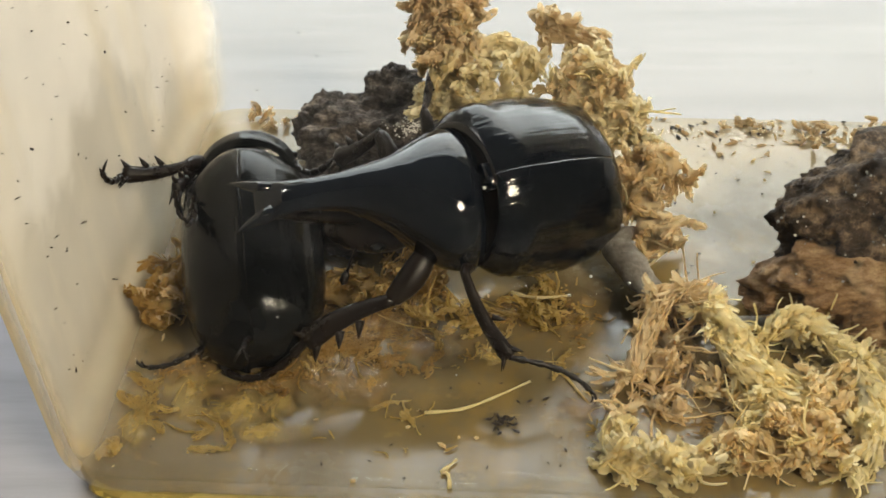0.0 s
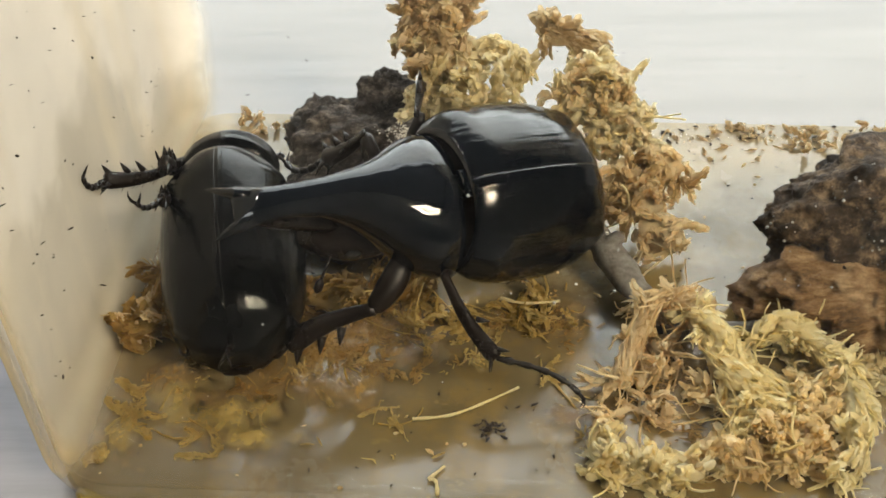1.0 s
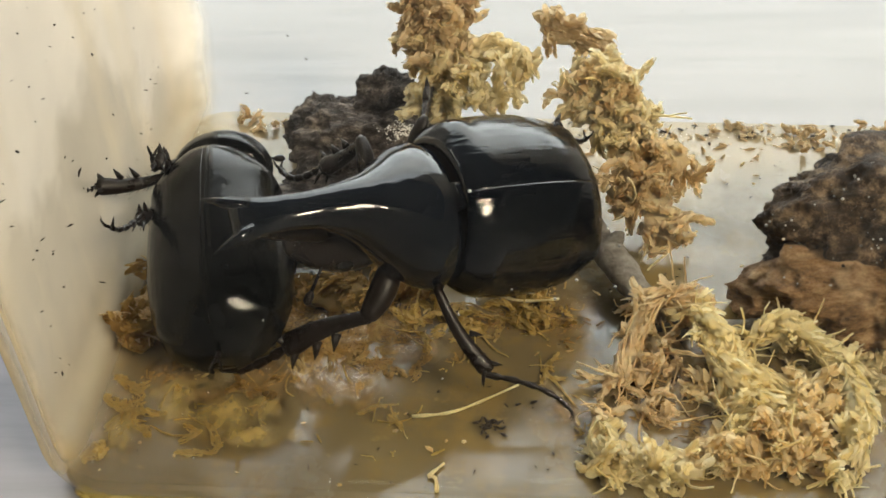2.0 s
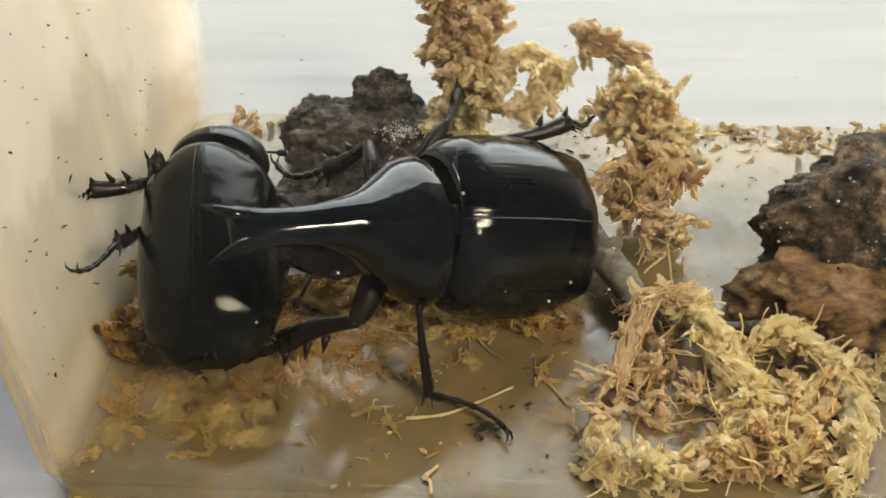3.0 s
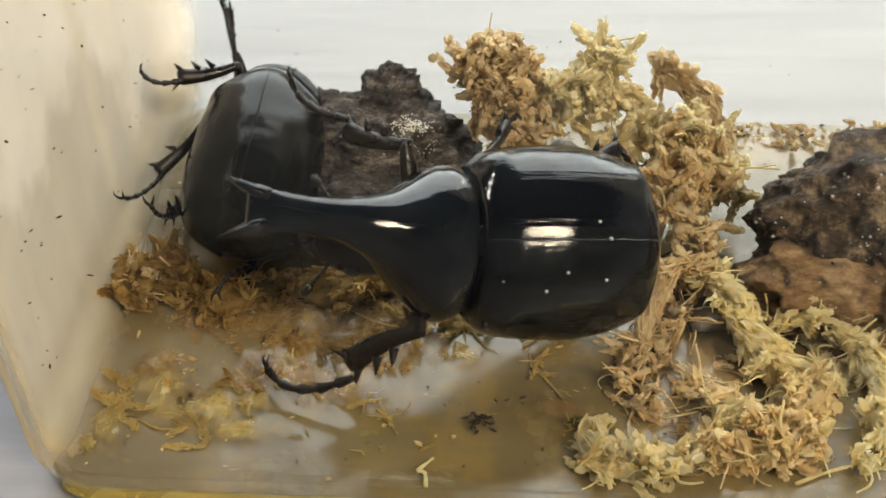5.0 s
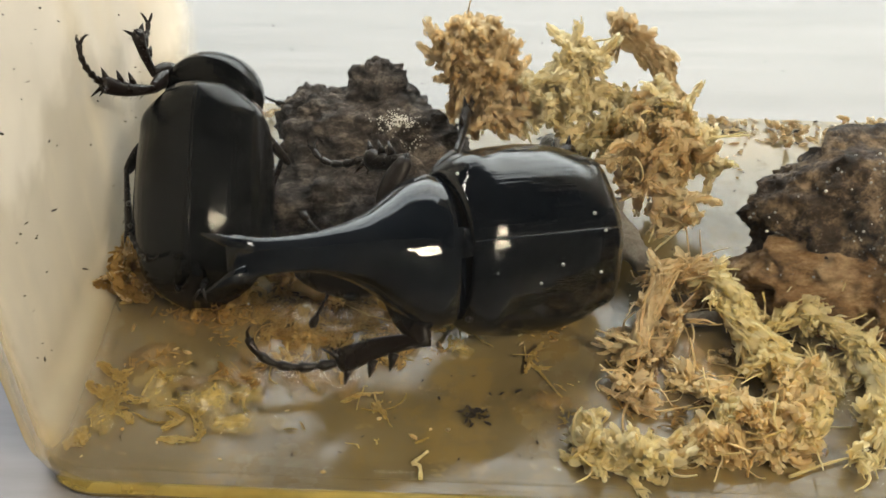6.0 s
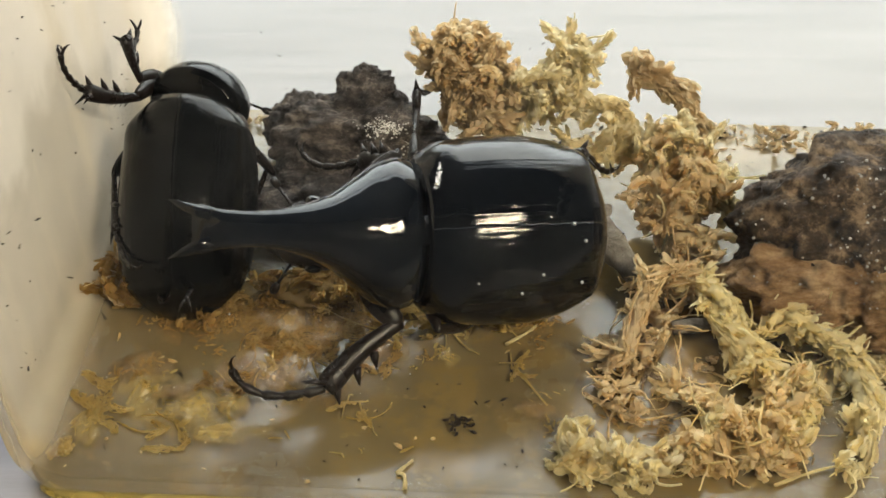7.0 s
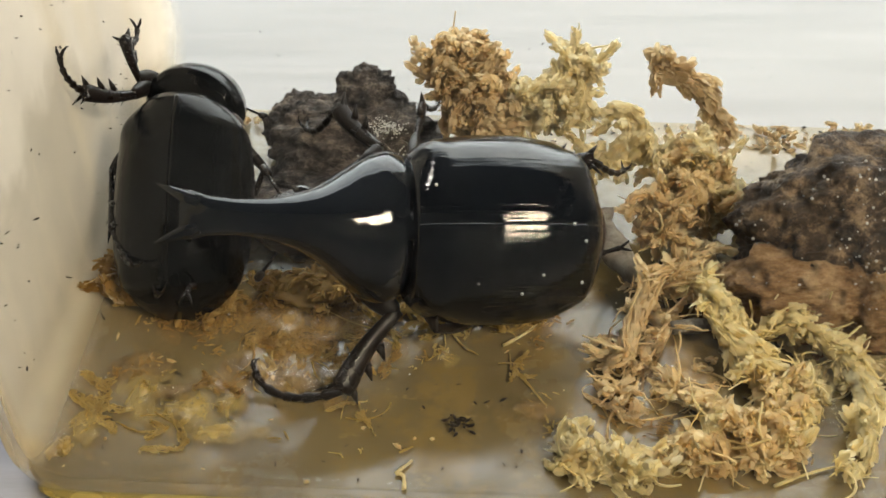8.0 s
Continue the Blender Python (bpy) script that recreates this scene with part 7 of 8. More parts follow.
    walk(FEMALE_LEGS["lm"][1], [
        (0, pose(-0.00310, 0.00600, 0.00393, -11.9, -37.5, -175.8)),
        (1, pose(-0.00350, 0.00610, 0.00392, -12.3, -50.7, -176.5)),
        (1.5, pose(-0.00429, 0.00673, 0.00388, -15.5, -47.7, -173.7)),
        (3, pose(-0.00729, 0.00760, 0.00250, -0.2, -43.9, 171.1)),
        (3.3, pose(-0.00782, 0.00972, 0.00129, 11.5, -1.6, 161.3)),
        (3.5, pose(-0.00821, 0.00930, 0.00107, 47.3, 20.5, 153.2)),
        (3.8, pose(-0.00669, 0.01103, 0.00137, -0.1, 3.1, -175.3)),
        (4, pose(-0.00637, 0.01008, 0.00231, 3.4, 9.9, 175.6)),
        (4.2, pose(-0.00875, 0.00923, 0.00031, 20.6, 0.9, 170.1)),
        (4.4, pose(-0.00874, 0.00920, 0.00034, 77.9, 26.4, 177.8)),
        (4.5, pose(-0.00680, 0.00976, 0.00219, 25.7, -1.3, 166.7)),
        (4.7, pose(-0.00688, 0.00708, 0.00282, 57.2, 26.6, 143.4)),
        (5.8, pose(-0.00869, 0.00999, -0.00024, -20.7, -9.3, -172.9)),
        (6.5, pose(-0.00882, 0.00957, -0.00008, -22.8, -21.1, -168.1)),
        (7, pose(-0.00823, 0.00916, 0.00111, -19.0, -19.7, -169.6)),
        (8, pose(-0.00807, 0.00891, 0.00143, -18.8, -16.8, -170.2)),
    ])
    walk(FEMALE_LEGS["lm"][2], [
        (0, pose(-0.00990, 0.00550, 0.00917, -13.2, -52.0, -173.6)),
        (1, pose(-0.00893, 0.00576, 0.01058, -1.3, -51.7, 170.6)),
        (1.5, pose(-0.01005, 0.00610, 0.01023, -2.6, -49.8, 170.7)),
        (3, pose(-0.01341, 0.00856, 0.00846, 6.8, -36.9, 163.3)),
        (3.3, pose(-0.01596, 0.01247, 0.00153, 1.0, -22.1, 168.9)),
        (3.5, pose(-0.01540, 0.01293, -0.00195, 9.2, 8.4, 166.7)),
        (3.8, pose(-0.01525, 0.01032, 0.00090, -7.4, 3.8, -168.8)),
        (4, pose(-0.01481, 0.01073, 0.00083, -7.8, 4.9, -172.8)),
        (4.2, pose(-0.01722, 0.01071, 0.00017, 10.1, -5.7, 175.7)),
        (4.4, pose(-0.01644, 0.00950, -0.00348, -32.1, 26.6, -167.7)),
        (4.5, pose(-0.01517, 0.01174, 0.00238, 5.1, -0.4, -171.9)),
        (4.7, pose(-0.01306, 0.01166, -0.00103, 38.1, -9.8, 153.2)),
        (5.8, pose(-0.01711, 0.00894, 0.00115, -39.8, -39.0, -144.5)),
        (6.5, pose(-0.01667, 0.00791, 0.00301, -49.6, -48.3, -134.8)),
        (7, pose(-0.01620, 0.00769, 0.00402, -40.1, -39.0, -145.0)),
        (8, pose(-0.01619, 0.00751, 0.00391, -41.5, -36.9, -143.3)),
    ])
    walk(FEMALE_LEGS["lh"][0], [
        (0, pose(-0.00900, 0.00600, -0.00350, -41.5, 22.7, 180.0)),
        (0.5, pose(-0.00900, 0.00600, -0.00350, -154.0, 45.5, 178.0)),
        (1, pose(-0.00900, 0.00600, -0.00350, 179.5, 64.1, 168.6)),
        (1.5, pose(-0.00900, 0.00600, -0.00350, 164.6, 75.1, 155.3)),
        (3.5, pose(-0.00900, 0.00600, -0.00350, 164.8, 74.9, 159.4)),
        (4.5, pose(-0.00900, 0.00600, -0.00350, 143.2, 76.4, 164.0)),
        (4.7, pose(-0.00900, 0.00600, -0.00350, 61.4, 57.6, 108.0)),
        (5.8, pose(-0.00900, 0.00600, -0.00350, -98.0, 22.5, -169.7)),
        (8, pose(-0.00900, 0.00600, -0.00350, -68.8, 10.6, -169.1)),
    ])
    walk(FEMALE_LEGS["lh"][1], [
        (0, pose(-0.01546, 0.00600, -0.00620, -6.3, -41.7, 178.1)),
        (0.5, pose(-0.01390, 0.00617, -0.00849, -6.7, -40.8, 178.3)),
        (1, pose(-0.01200, 0.00660, -0.00980, -14.4, -37.8, -174.7)),
        (1.5, pose(-0.01064, 0.00675, -0.01026, -15.7, -40.6, -173.9)),
        (3.5, pose(-0.01071, 0.00664, -0.01026, -21.3, -39.1, -163.5)),
        (4.5, pose(-0.01059, 0.00645, -0.01030, -8.3, -30.5, -156.6)),
        (4.7, pose(-0.01016, 0.00956, -0.00941, 24.6, -29.4, 170.5)),
        (5.8, pose(-0.01536, 0.00485, -0.00618, -16.0, -44.7, -168.6)),
        (8, pose(-0.01576, 0.00470, -0.00479, -16.5, -43.7, -166.0)),
    ])
    walk(FEMALE_LEGS["lh"][2], [
        (0, pose(-0.02187, 0.00621, -0.00048, 45.4, -23.0, 117.9)),
        (0.5, pose(-0.02041, 0.00637, -0.00288, 29.2, -37.1, 136.4)),
        (1, pose(-0.01877, 0.00598, -0.00453, -11.2, -46.3, -177.9)),
        (1.5, pose(-0.01713, 0.00605, -0.00467, -26.1, -39.4, -160.9)),
        (3.5, pose(-0.01711, 0.00475, -0.00483, -29.0, -45.3, -153.1)),
        (4.5, pose(-0.01739, 0.00351, -0.00594, -17.5, -33.0, -144.1)),
        (4.7, pose(-0.01755, 0.01080, -0.00520, 30.7, -49.7, 160.8)),
        (5.8, pose(-0.02135, 0.00364, -0.00013, -33.3, -55.5, -148.9)),
        (8, pose(-0.02179, 0.00320, 0.00115, -39.6, -60.2, -140.0)),
    ])
    walk(FEMALE_LEGS["rh"][0], [
        (0, pose(-0.01000, -0.00600, -0.00350, -140.0, 2.3, 142.7)),
        (3.3, pose(-0.01000, -0.00600, -0.00350, -104.4, 37.9, 113.5)),
        (3.5, pose(-0.01000, -0.00600, -0.00350, -96.6, 49.9, 106.4)),
        (3.8, pose(-0.01000, -0.00600, -0.00350, -118.0, 65.3, 86.2)),
        (4, pose(-0.01000, -0.00600, -0.00350, -87.0, 66.9, 121.6)),
        (4.2, pose(-0.01000, -0.00600, -0.00350, -25.5, 63.6, 166.5)),
        (4.4, pose(-0.01000, -0.00600, -0.00350, -108.0, 25.3, 178.8)),
        (4.5, pose(-0.01000, -0.00600, -0.00350, -108.1, 38.8, 174.5)),
        (4.7, pose(-0.01000, -0.00600, -0.00350, -139.7, 10.7, 165.8)),
        (5.8, pose(-0.01000, -0.00600, -0.00350, -110.6, 12.9, 152.4)),
        (8, pose(-0.01000, -0.00600, -0.00350, -120.7, 4.0, 160.1)),
    ])
    walk(FEMALE_LEGS["rh"][1], [
        (0, pose(-0.01715, -0.00055, -0.00386, 179.0, -44.4, 172.2)),
        (3.3, pose(-0.01283, 0.00051, -0.00903, 164.1, -43.8, -170.8)),
        (3.5, pose(-0.01164, -0.00044, -0.01038, 164.7, -45.5, -170.4)),
        (3.8, pose(-0.00975, -0.00224, -0.01168, -171.8, 3.1, 177.3)),
        (4, pose(-0.01185, -0.00299, -0.01178, 167.8, 11.4, -169.4)),
        (4.2, pose(-0.01389, -0.00506, -0.01156, 165.5, -12.8, -165.1)),
        (4.4, pose(-0.01814, -0.00583, -0.00735, 177.0, -24.7, -166.1)),
        (4.5, pose(-0.01699, -0.00533, -0.00913, 174.6, -0.2, -162.4)),
        (4.7, pose(-0.01858, -0.00383, -0.00517, -153.0, 1.2, 177.1)),
        (5.8, pose(-0.01778, -0.00194, -0.00551, -178.3, -53.0, 174.1)),
        (8, pose(-0.01844, -0.00295, -0.00413, -177.4, -57.9, 176.8)),
    ])
    walk(FEMALE_LEGS["rh"][2], [
        (0, pose(-0.02324, 0.00028, 0.00216, 178.2, -54.0, 173.1)),
        (3.3, pose(-0.01897, -0.00048, -0.00308, 168.1, -49.1, -175.6)),
        (3.5, pose(-0.01758, -0.00145, -0.00425, 171.9, -51.2, -178.8)),
        (3.8, pose(-0.01833, -0.00185, -0.01214, -154.1, -24.3, 149.3)),
        (4, pose(-0.02014, -0.00454, -0.01347, -157.4, -22.3, 143.8)),
        (4.2, pose(-0.02200, -0.00722, -0.00966, -145.4, -13.1, 150.3)),
        (4.4, pose(-0.02572, -0.00770, -0.00375, -155.2, -35.5, 164.9)),
        (4.5, pose(-0.02519, -0.00792, -0.00911, -169.6, -33.9, 179.1)),
        (4.7, pose(-0.02716, -0.00341, -0.00535, -145.7, -13.2, 159.1)),
        (5.8, pose(-0.02293, -0.00141, 0.00136, 172.6, -66.4, -176.3)),
        (8, pose(-0.02301, -0.00269, 0.00315, 171.4, -72.2, -171.8)),
    ])
    MALE_LEGS["nh"][0].matrix_basis = pose(-0.00700, 0.00600, -0.00400, 0.0, 24.9, 158.2)
    MALE_LEGS["nh"][1].matrix_basis = pose(-0.01200, 0.00800, -0.00650, 0.0, 7.1, -150.3)
    MALE_LEGS["nh"][2].matrix_basis = pose(-0.01900, 0.00400, -0.00750, 0.0, -3.5, -166.0)
    FEMALE_LEGS["rm"][0].matrix_basis = pose(-0.00200, -0.00550, -0.00350, 0.0, 35.3, -135.0)
    FEMALE_LEGS["rm"][1].matrix_basis = pose(-0.00500, -0.00850, -0.00650, 0.0, 13.0, 157.4)
    FEMALE_LEGS["rm"][2].matrix_basis = pose(-0.01100, -0.00600, -0.00800, 0.0, -0.0, 153.4)
    walk(MOSS_TOP, [
        (0, pose(-0.00225, 0.01990, 0.02263, 47.8, 0.5, 0.2)),
        (1.5, pose(-0.00212, 0.02011, 0.02294, 47.9, 0.3, 0.1)),
        (2.8, pose(0.00022, 0.01974, 0.02205, 48.0, 0.1, 0.0)),
        (3.2, pose(0.00475, 0.01932, 0.02149, 48.0, 0.0, 0.0)),
        (3.4, pose(0.00690, 0.02007, 0.02230, 48.0, 2.2, -2.0)),
        (3.6, pose(0.01076, 0.01996, 0.02213, 47.9, 4.4, -4.0)),
        (3.8, pose(0.00827, 0.01994, 0.02203, 47.9, -3.8, 3.3)),
        (4, pose(-0.00213, 0.01956, 0.02148, 46.9, -12.0, 10.7)),
        (4.2, pose(-0.00042, 0.01872, 0.02061, 43.9, -22.1, 21.0)),
        (4.4, pose(0.00609, 0.01635, 0.01809, 47.2, -10.3, 9.0)),
        (4.6, pose(0.00814, 0.01322, 0.01470, 46.6, -13.6, 12.1)),
        (4.7, pose(0.00849, 0.01335, 0.01489, 46.6, -13.7, 12.1)),
        (5.8, pose(0.00580, 0.01266, 0.01459, 47.0, -11.8, 9.8)),
        (6.2, pose(0.00576, 0.01531, 0.01771, 46.5, -14.4, 12.3)),
        (6.5, pose(0.00456, 0.01448, 0.01687, 46.3, -15.3, 13.1)),
        (7, pose(0.00623, 0.01430, 0.01608, 46.1, -15.7, 13.5)),
        (8, pose(0.00633, 0.01365, 0.01518, 46.0, -16.2, 13.9)),
    ])
    walk(MOSS_COLUMN, [
        (0, pose(-0.00129, 0.01474, 0.01767, 47.8, 0.5, 0.2)),
        (1.5, pose(-0.00116, 0.01495, 0.01796, 47.9, 0.3, 0.1)),
        (2.8, pose(0.00091, 0.01459, 0.01709, 48.0, 0.1, 0.0)),
        (3.2, pose(0.00417, 0.01389, 0.01621, 48.0, 0.0, 0.0)),
        (3.4, pose(0.00589, 0.01445, 0.01681, 48.0, 1.5, -1.3)),
        (3.6, pose(0.01185, 0.01425, 0.01653, 48.0, 2.9, -2.7)),
        (3.8, pose(0.00698, 0.01386, 0.01601, 48.0, -3.1, 2.6)),
        (4, pose(0.00183, 0.01441, 0.01652, 47.6, -7.6, 6.6)),
        (4.2, pose(0.00282, 0.01640, 0.01879, 47.5, 8.7, -8.2)),
        (4.4, pose(0.01310, 0.01610, 0.01861, 43.7, 22.6, -22.4)),
        (4.6, pose(0.01853, 0.01428, 0.01673, 37.0, 33.3, -36.6)),
        (4.7, pose(0.01915, 0.01402, 0.01650, 37.0, 33.3, -36.6)),
        (5.8, pose(0.01676, 0.01293, 0.01584, 37.2, 33.1, -36.6)),
        (6.2, pose(0.01617, 0.01293, 0.01601, 37.3, 33.0, -36.7)),
        (6.5, pose(0.01637, 0.01303, 0.01624, 37.3, 33.1, -36.7)),
        (7, pose(0.01719, 0.01398, 0.01670, 37.2, 33.1, -36.7)),
        (8, pose(0.01785, 0.01323, 0.01572, 37.3, 33.0, -36.7)),
    ])
    walk(MOSS_MIDDLE, [
        (0, pose(0.00521, 0.01499, 0.01713, 47.8, 0.5, 0.2)),
        (1.5, pose(0.00548, 0.01519, 0.01744, 47.9, 0.3, 0.1)),
        (2.8, pose(0.00868, 0.01520, 0.01700, 48.0, 0.1, 0.0)),
        (3.2, pose(0.01251, 0.01441, 0.01603, 48.0, 0.0, 0.0)),
        (3.4, pose(0.01396, 0.01525, 0.01694, 48.0, 0.0, 0.0)),
        (3.6, pose(0.01895, 0.01486, 0.01647, 47.7, 5.9, -5.4)),
        (3.8, pose(0.01449, 0.01483, 0.01637, 48.1, -0.1, -0.1)),
        (4, pose(0.00946, 0.01520, 0.01669, 48.1, -0.2, -0.1)),
        (4.2, pose(0.01089, 0.01473, 0.01625, 48.1, -0.3, -0.1)),
        (4.4, pose(0.01768, 0.01330, 0.01479, 47.7, 7.1, -6.9)),
        (4.6, pose(0.02368, 0.01185, 0.01333, 46.4, 14.4, -13.8)),
        (4.7, pose(0.02432, 0.01122, 0.01268, 46.4, 14.4, -13.8)),
        (5.8, pose(0.02065, 0.01031, 0.01224, 44.3, 21.2, -21.3)),
        (6.2, pose(0.02162, 0.01011, 0.01223, 44.3, 21.2, -21.4)),
        (6.5, pose(0.02238, 0.00964, 0.01182, 44.4, 21.2, -21.4)),
        (7, pose(0.02348, 0.00983, 0.01144, 43.7, 22.7, -23.0)),
        (8, pose(0.02542, 0.00934, 0.01081, 43.2, 23.9, -24.6)),
    ])
    walk(MOSS_ARCH, [
        (0, pose(0.01697, 0.01678, 0.01673, 47.8, 0.5, 0.2)),
        (1.5, pose(0.01881, 0.01696, 0.01706, 47.9, 0.3, 0.1)),
        (2.8, pose(0.02132, 0.01657, 0.01625, 48.0, 0.1, 0.0)),
        (3.2, pose(0.02804, 0.01586, 0.01538, 48.0, 0.0, 0.0)),
        (3.4, pose(0.02908, 0.01709, 0.01674, 48.0, 0.0, 0.0)),
        (3.6, pose(0.02385, 0.01545, 0.01489, 47.6, -7.5, 6.7)),
        (3.8, pose(0.02205, 0.01599, 0.01545, 47.9, -4.6, 4.0)),
        (4, pose(0.01926, 0.01635, 0.01578, 48.1, -0.2, -0.1)),
        (4.2, pose(0.02070, 0.01569, 0.01513, 48.0, 3.5, -3.5)),
        (4.4, pose(0.03142, 0.01366, 0.01305, 47.8, 5.6, -5.5)),
        (4.6, pose(0.03392, 0.01192, 0.01125, 47.7, 7.1, -6.9)),
        (4.7, pose(0.03498, 0.01137, 0.01071, 47.7, 7.0, -6.9)),
        (5.8, pose(0.02825, 0.01587, 0.01635, 46.5, 14.1, -14.0)),
        (6.2, pose(0.02853, 0.01281, 0.01314, 47.6, 8.2, -8.5)),
        (6.5, pose(0.03102, 0.01223, 0.01265, 48.0, 5.3, -5.8)),
        (7, pose(0.03325, 0.01240, 0.01226, 47.9, 5.3, -5.8)),
        (8, pose(0.03620, 0.01284, 0.01271, 48.0, 5.2, -5.9)),
    ])
    walk(MOSS_LUMP, [
        (0, pose(0.01736, 0.01165, 0.01479, 47.8, 0.5, 0.2)),
        (1.5, pose(0.01988, 0.01154, 0.01479, 47.9, 0.3, 0.1)),
        (2.8, pose(0.02335, 0.01127, 0.01409, 48.0, 0.1, 0.0)),
        (3.2, pose(0.02786, 0.00972, 0.01230, 48.0, 0.0, 0.0)),
        (3.4, pose(0.02930, 0.01103, 0.01374, 48.0, 0.0, 0.0)),
        (3.6, pose(0.02472, 0.01082, 0.01349, 48.0, -0.0, -0.0)),
        (3.8, pose(0.02337, 0.01004, 0.01257, 48.1, -0.1, -0.1)),
        (4, pose(0.02245, 0.01030, 0.01279, 48.1, -0.2, -0.1)),
        (4.2, pose(0.02457, 0.00973, 0.01227, 48.1, -0.3, -0.1)),
        (4.4, pose(0.03216, 0.00737, 0.00980, 48.1, -0.3, -0.2)),
        (4.6, pose(0.03308, 0.00725, 0.00979, 48.1, -0.4, -0.2)),
        (4.7, pose(0.03342, 0.00662, 0.00915, 48.1, -0.4, -0.2)),
        (5.8, pose(0.02879, 0.00775, 0.01104, 47.6, -8.1, 6.4)),
        (6.2, pose(0.03045, 0.00810, 0.01166, 48.0, -5.2, 3.6)),
        (6.5, pose(0.03234, 0.00631, 0.00981, 48.1, -3.7, 2.2)),
        (7, pose(0.03344, 0.00575, 0.00859, 48.1, -2.9, 1.5)),
        (8, pose(0.03580, 0.00451, 0.00715, 48.2, -0.8, -0.5)),
    ])
    walk(MOSS_LOW, [
        (0, pose(0.02304, 0.00057, 0.00773, 47.8, 0.5, 0.2)),
        (1.5, pose(0.02525, 0.00094, 0.00823, 47.9, 0.3, 0.1)),
        (2.8, pose(0.02567, 0.00160, 0.00859, 48.0, 0.1, 0.0)),
        (3.2, pose(0.02624, 0.00101, 0.00786, 48.0, 0.0, 0.0)),
        (3.4, pose(0.02765, 0.00164, 0.00855, 48.0, 0.0, 0.0)),
        (3.6, pose(0.02825, 0.00208, 0.00901, 48.0, -0.0, -0.0)),
        (3.8, pose(0.02790, 0.00022, 0.00689, 48.0, 2.9, -2.7)),
        (4, pose(0.02878, 0.00111, 0.00783, 48.0, 2.8, -2.8)),
        (4.2, pose(0.02879, 0.00010, 0.00680, 48.0, 2.7, -2.8)),
        (4.4, pose(0.03182, 0.00054, 0.00743, 48.1, -0.3, -0.2)),
        (4.6, pose(0.03230, 0.00088, 0.00792, 48.1, -0.4, -0.2)),
        (4.7, pose(0.03195, -0.00010, 0.00689, 48.1, -0.4, -0.2)),
        (5.8, pose(0.02812, 0.00190, 0.00975, 48.1, -0.7, -0.4)),
        (6.2, pose(0.02920, 0.00170, 0.00973, 48.2, -0.7, -0.4)),
        (6.5, pose(0.03159, 0.00068, 0.00874, 48.2, -0.7, -0.4)),
        (7, pose(0.03269, -0.00049, 0.00685, 48.2, -0.6, -0.5)),
        (8, pose(0.03253, -0.00150, 0.00561, 48.2, -0.8, -0.5)),
    ])
    walk(ROTTEN_WOOD, [
        (0, pose(-0.01210, 0.01650, 0.00000, 0.0, -0.0, 0.0)),
        (1, pose(-0.01173, 0.01650, 0.00000, 0.0, -0.0, 0.0)),
        (1.5, pose(-0.01181, 0.01650, 0.00000, 0.0, -0.0, 0.0)),
        (3, pose(-0.01161, 0.01650, 0.00000, 0.0, -0.0, 0.0)),
        (3.3, pose(-0.01185, 0.01650, 0.00000, 0.0, -0.0, 0.0)),
        (3.5, pose(-0.01259, 0.01650, 0.00000, 0.0, -0.0, 0.0)),
        (3.8, pose(-0.01446, 0.01650, 0.00000, 0.0, -0.0, 0.0)),
        (4, pose(-0.01416, 0.01650, 0.00000, 0.0, -0.0, 0.0)),
        (4.2, pose(-0.01376, 0.01650, 0.00000, 0.0, -0.0, 0.0)),
        (4.5, pose(-0.01196, 0.01650, 0.00000, 0.0, -0.0, 0.0)),
        (4.7, pose(-0.00953, 0.01650, 0.00000, 0.0, -0.0, 0.0)),
        (5.8, pose(-0.01079, 0.01650, 0.00000, 0.0, -0.0, 0.0)),
        (6.5, pose(-0.01095, 0.01650, 0.00000, 0.0, -0.0, 0.0)),
        (7, pose(-0.01080, 0.01650, 0.00000, 0.0, -0.0, 0.0)),
        (8, pose(-0.01068, 0.01650, 0.00000, 0.0, -0.0, 0.0)),
    ])
    walk(ROPE_CURVED, [
        (0, pose(-0.00334, -0.00047, 0.00000)),
        (1.5, pose(-0.00347, -0.00039, 0.00000)),
        (3, pose(-0.00314, -0.00113, 0.00000)),
        (3.5, pose(-0.00162, -0.00020, 0.00000)),
        (4, pose(-0.00094, 0.00034, 0.00000)),
        (4.5, pose(0.00024, 0.00143, 0.00000)),
        (6, pose(0.00121, 0.00047, 0.00000)),
        (7, pose(0.00125, 0.00038, 0.00000)),
        (8, pose(0.00134, 0.00046, 0.00000)),
    ])
    walk(ROPE_MIDDLE, [
        (0, pose(-0.00334, -0.00047, 0.00000)),
        (1.5, pose(-0.00347, -0.00039, 0.00000)),
        (3, pose(-0.00314, -0.00113, 0.00000)),
        (3.5, pose(-0.00162, -0.00020, 0.00000)),
        (4, pose(-0.00094, 0.00034, 0.00000)),
        (4.5, pose(0.00024, 0.00143, 0.00000)),
        (6, pose(0.00121, 0.00047, 0.00000)),
        (7, pose(0.00125, 0.00038, 0.00000)),
        (8, pose(0.00134, 0.00046, 0.00000)),
    ])
    walk(DULL_MOSS, [
        (0, pose(0.04156, -0.02417, 0.00000)),
        (1.5, pose(0.04143, -0.02409, 0.00000)),
        (3, pose(0.04176, -0.02483, 0.00000)),
        (3.5, pose(0.04328, -0.02390, 0.00000)),
        (4, pose(0.04396, -0.02336, 0.00000)),
        (4.5, pose(0.04514, -0.02227, 0.00000)),
        (6, pose(0.04611, -0.02323, 0.00000)),
        (7, pose(0.04615, -0.02332, 0.00000)),
        (8, pose(0.04624, -0.02324, 0.00000)),
    ])
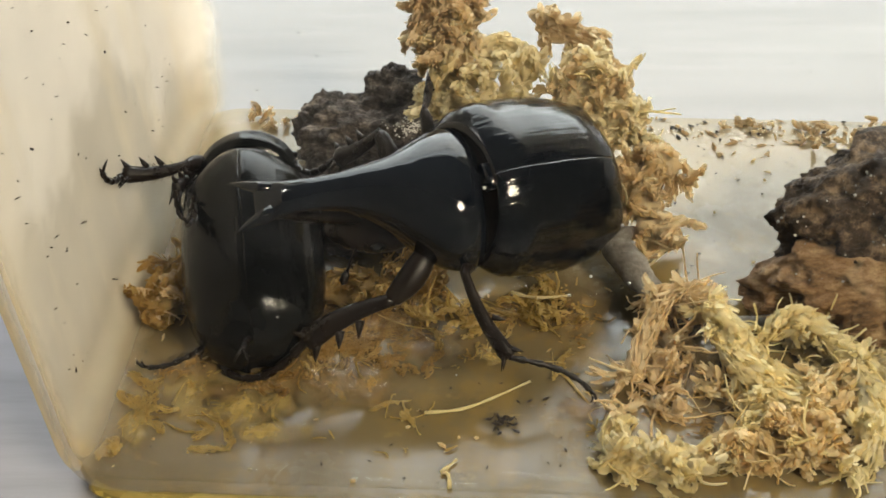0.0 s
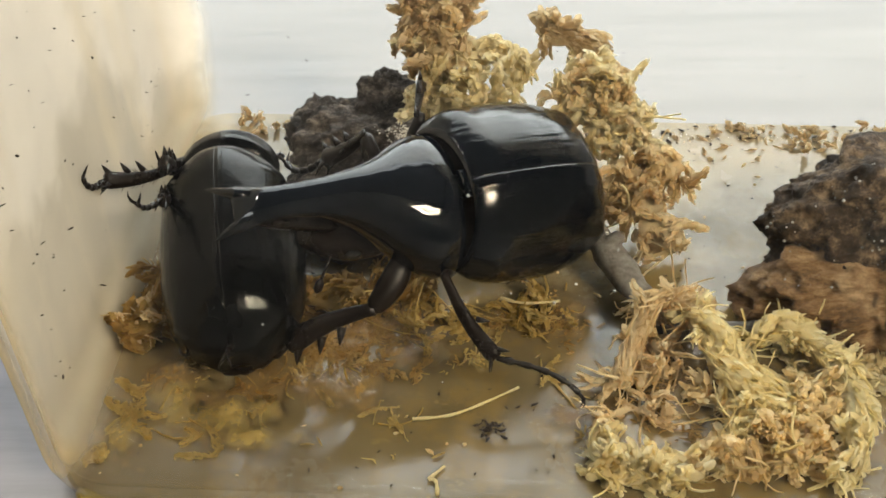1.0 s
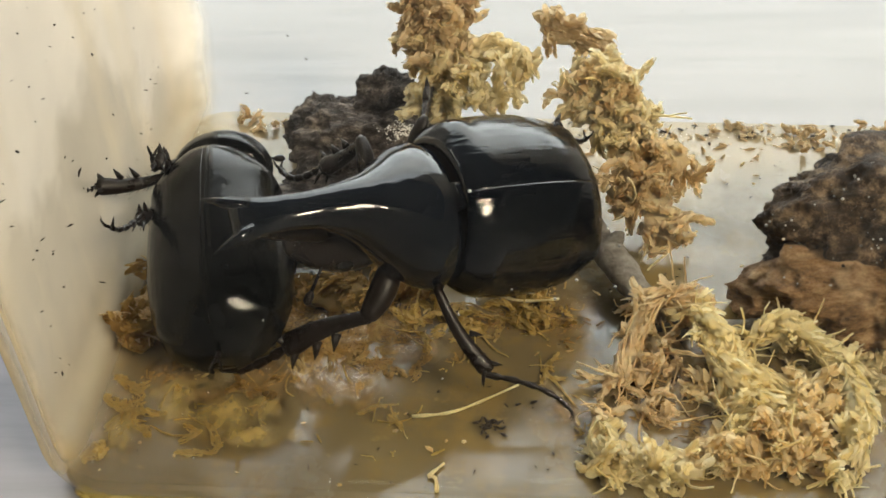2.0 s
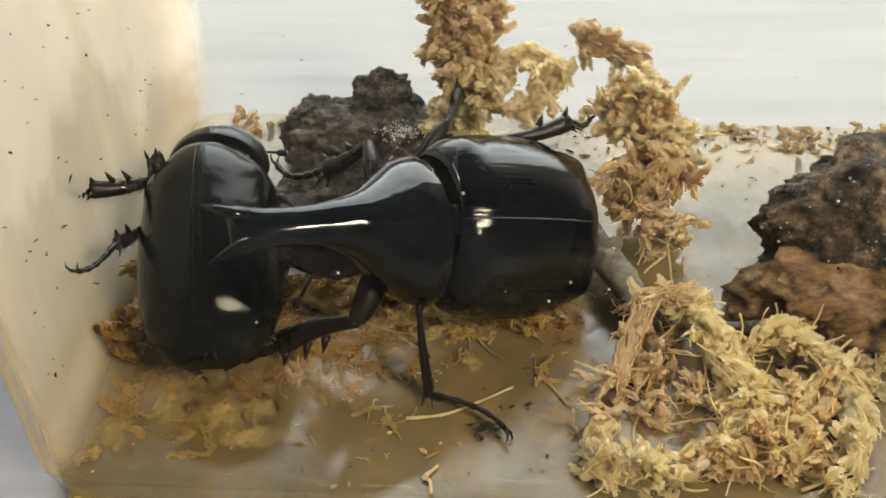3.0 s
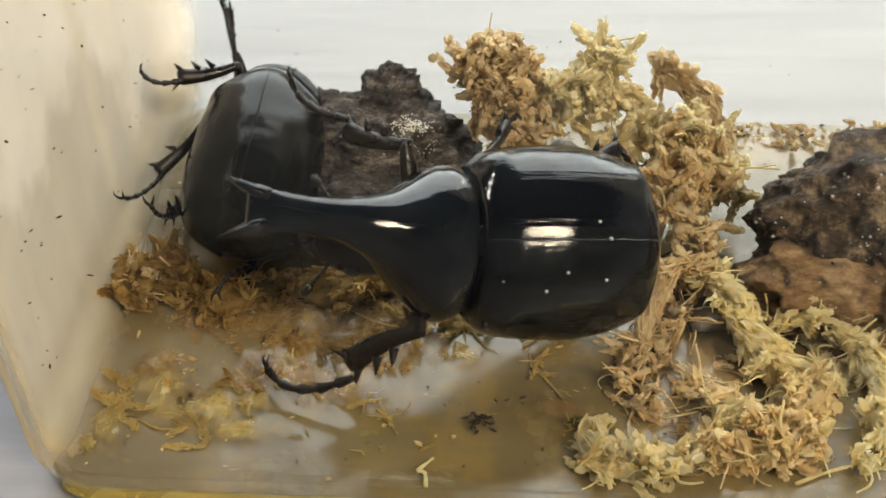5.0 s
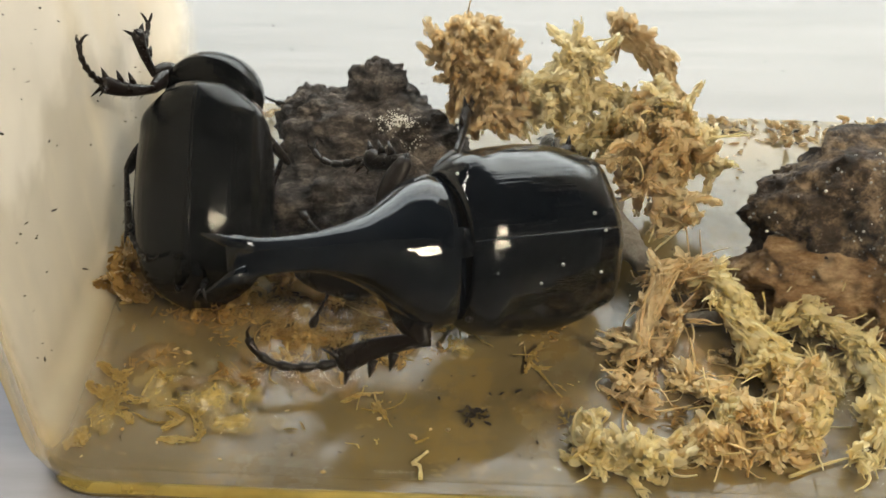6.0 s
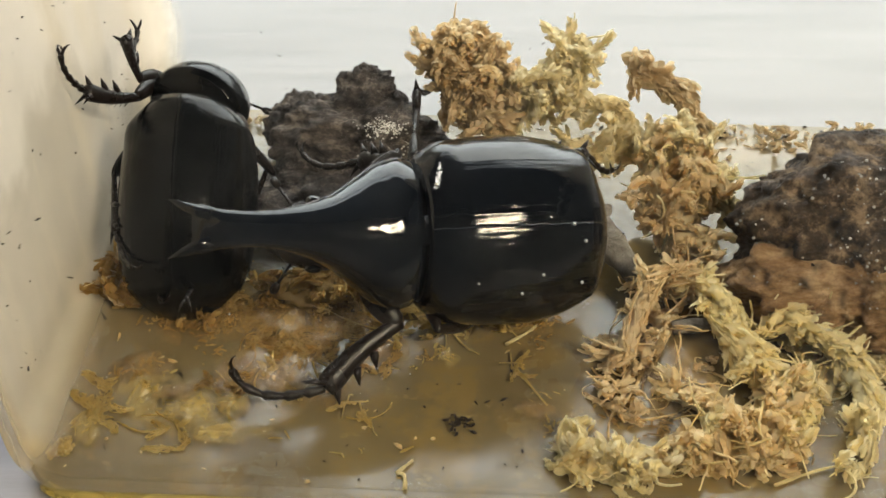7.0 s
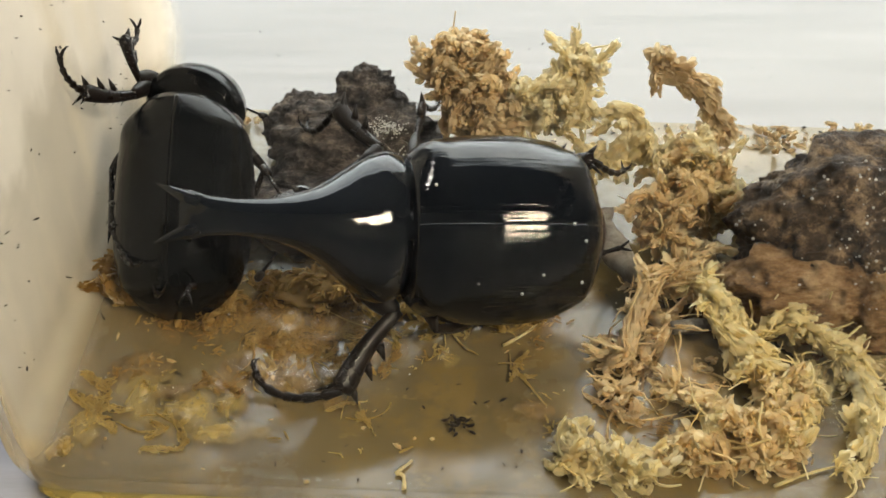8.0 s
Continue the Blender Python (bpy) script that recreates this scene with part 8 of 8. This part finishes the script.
    walk(ROPE_PALE, [
        (0, pose(-0.00393, -0.00692, 0.00000)),
        (1.5, pose(-0.00407, -0.00684, 0.00000)),
        (3, pose(-0.00357, -0.00643, 0.00000)),
        (3.5, pose(-0.00211, -0.00446, 0.00000)),
        (4, pose(-0.00190, -0.00353, 0.00000)),
        (4.5, pose(-0.00037, -0.00165, 0.00000)),
        (6, pose(0.00066, -0.00262, 0.00000)),
        (7, pose(0.00084, -0.00234, 0.00000)),
        (8, pose(0.00093, -0.00227, 0.00000)),
    ])
    walk(STEMS_BENT, [
        (0, pose(-0.00622, -0.00428, 0.00000)),
        (1.5, pose(-0.00633, -0.00429, 0.00000)),
        (3, pose(-0.00591, -0.00389, 0.00000)),
        (3.5, pose(-0.00509, -0.00259, 0.00000)),
        (4, pose(-0.00437, -0.00132, 0.00000)),
        (4.5, pose(-0.00286, 0.00087, 0.00000)),
        (6, pose(-0.00193, -0.00082, 0.00000)),
        (7, pose(-0.00187, -0.00065, 0.00000)),
        (8, pose(-0.00176, -0.00048, 0.00000)),
    ])
    walk(BUNDLE, [
        (0, pose(0.02798, -0.01308, 0.00000)),
        (1.5, pose(0.02787, -0.01309, 0.00000)),
        (3, pose(0.02829, -0.01269, 0.00000)),
        (3.5, pose(0.02911, -0.01139, 0.00000)),
        (4, pose(0.02983, -0.01012, 0.00000)),
        (4.5, pose(0.03134, -0.00793, 0.00000)),
        (6, pose(0.03227, -0.00962, 0.00000)),
        (7, pose(0.03233, -0.00945, 0.00000)),
        (8, pose(0.03244, -0.00928, 0.00000)),
    ])
    walk(FLUFF, [
        (0, pose(0.03179, -0.03172, 0.00000)),
        (1.5, pose(0.03180, -0.03173, 0.00000)),
        (3, pose(0.03177, -0.03171, 0.00000)),
        (3.5, pose(0.03187, -0.03162, 0.00000)),
        (4, pose(0.03180, -0.03111, 0.00000)),
        (4.5, pose(0.03143, -0.03079, 0.00000)),
        (6, pose(0.03253, -0.03171, 0.00000)),
        (7, pose(0.03252, -0.03190, 0.00000)),
        (8, pose(0.03259, -0.03190, 0.00000)),
    ])
    walk(TWIG_PIECE, [
        (0, pose(0.00000, 0.00000, 0.00000)),
        (1.5, pose(0.00028, -0.00001, 0.00000)),
        (3, pose(0.00058, -0.00100, 0.00000)),
        (3.5, pose(0.00112, -0.00068, 0.00000)),
        (4, pose(0.00181, 0.00099, 0.00000)),
        (4.5, pose(0.00337, 0.00380, 0.00000)),
        (6, pose(0.00279, 0.00458, 0.00000)),
        (7, pose(0.00288, 0.00463, 0.00000)),
        (8, pose(0.00310, 0.00407, 0.00000)),
    ])
    walk(PALE_STEM, [
        (0, pose(0, 0, 0)),
        (3.8, pose(0.00000, 0.00000, 0, 0, 0, 0)),
        (4, pose(0.00004, 0.00051, 0, 0, 0, 4)),
        (4.1, pose(0.00190, 0.00206, 0, 0, 0, 6)),
        (4.2, pose(0.00195, 0.00384, 0, 0, 0, 14)),
        (4.3, pose(0.00053, 0.00588, 0, 0, 0, 24)),
        (4.5, pose(-0.00060, 0.00803, 0, 0, 0, 30)),
        (4.7, pose(-0.00079, 0.00833, 0, 0, 0, 30)),
        (6, pose(-0.00056, 0.00909, 0, 0, 0, 30)),
        (7, pose(-0.00044, 0.00885, 0, 0, 0, 30)),
        (8, pose(-0.00063, 0.00871, 0, 0, 0, 30)),
    ])
    walk(MOSS_TAIL, [
        (0, pose(-0.0362, -0.0120, 0, 0, 0, 0)),
        (0.5, pose(-0.0364, -0.0144, 0, 0, 0, 4)),
        (1, pose(-0.0368, -0.0150, 0, 0, 0, 6)),
        (1.6, pose(-0.0368, -0.0152, 0, 0, 0, 6)),
        (2.9, pose(-0.0370, -0.0162, 0, 0, 0, 10)),
        (3.5, pose(-0.0370, -0.0178, 0, 0, 0, 14)),
        (3.8, pose(-0.0370, -0.0176, 0, 0, 0, 14)),
        (4.1, pose(-0.0370, -0.0184, 0, 0, 0, 16)),
        (4.5, pose(-0.0370, -0.0110, 0, 0, 0, 30)),
        (5.9, pose(-0.0370, -0.0098, 0, 0, 0, 34)),
        (6.5, pose(-0.0366, -0.0094, 0, 0, 0, 34)),
        (8, pose(-0.0362, -0.0088, 0, 0, 0, 34)),
    ])


motions()
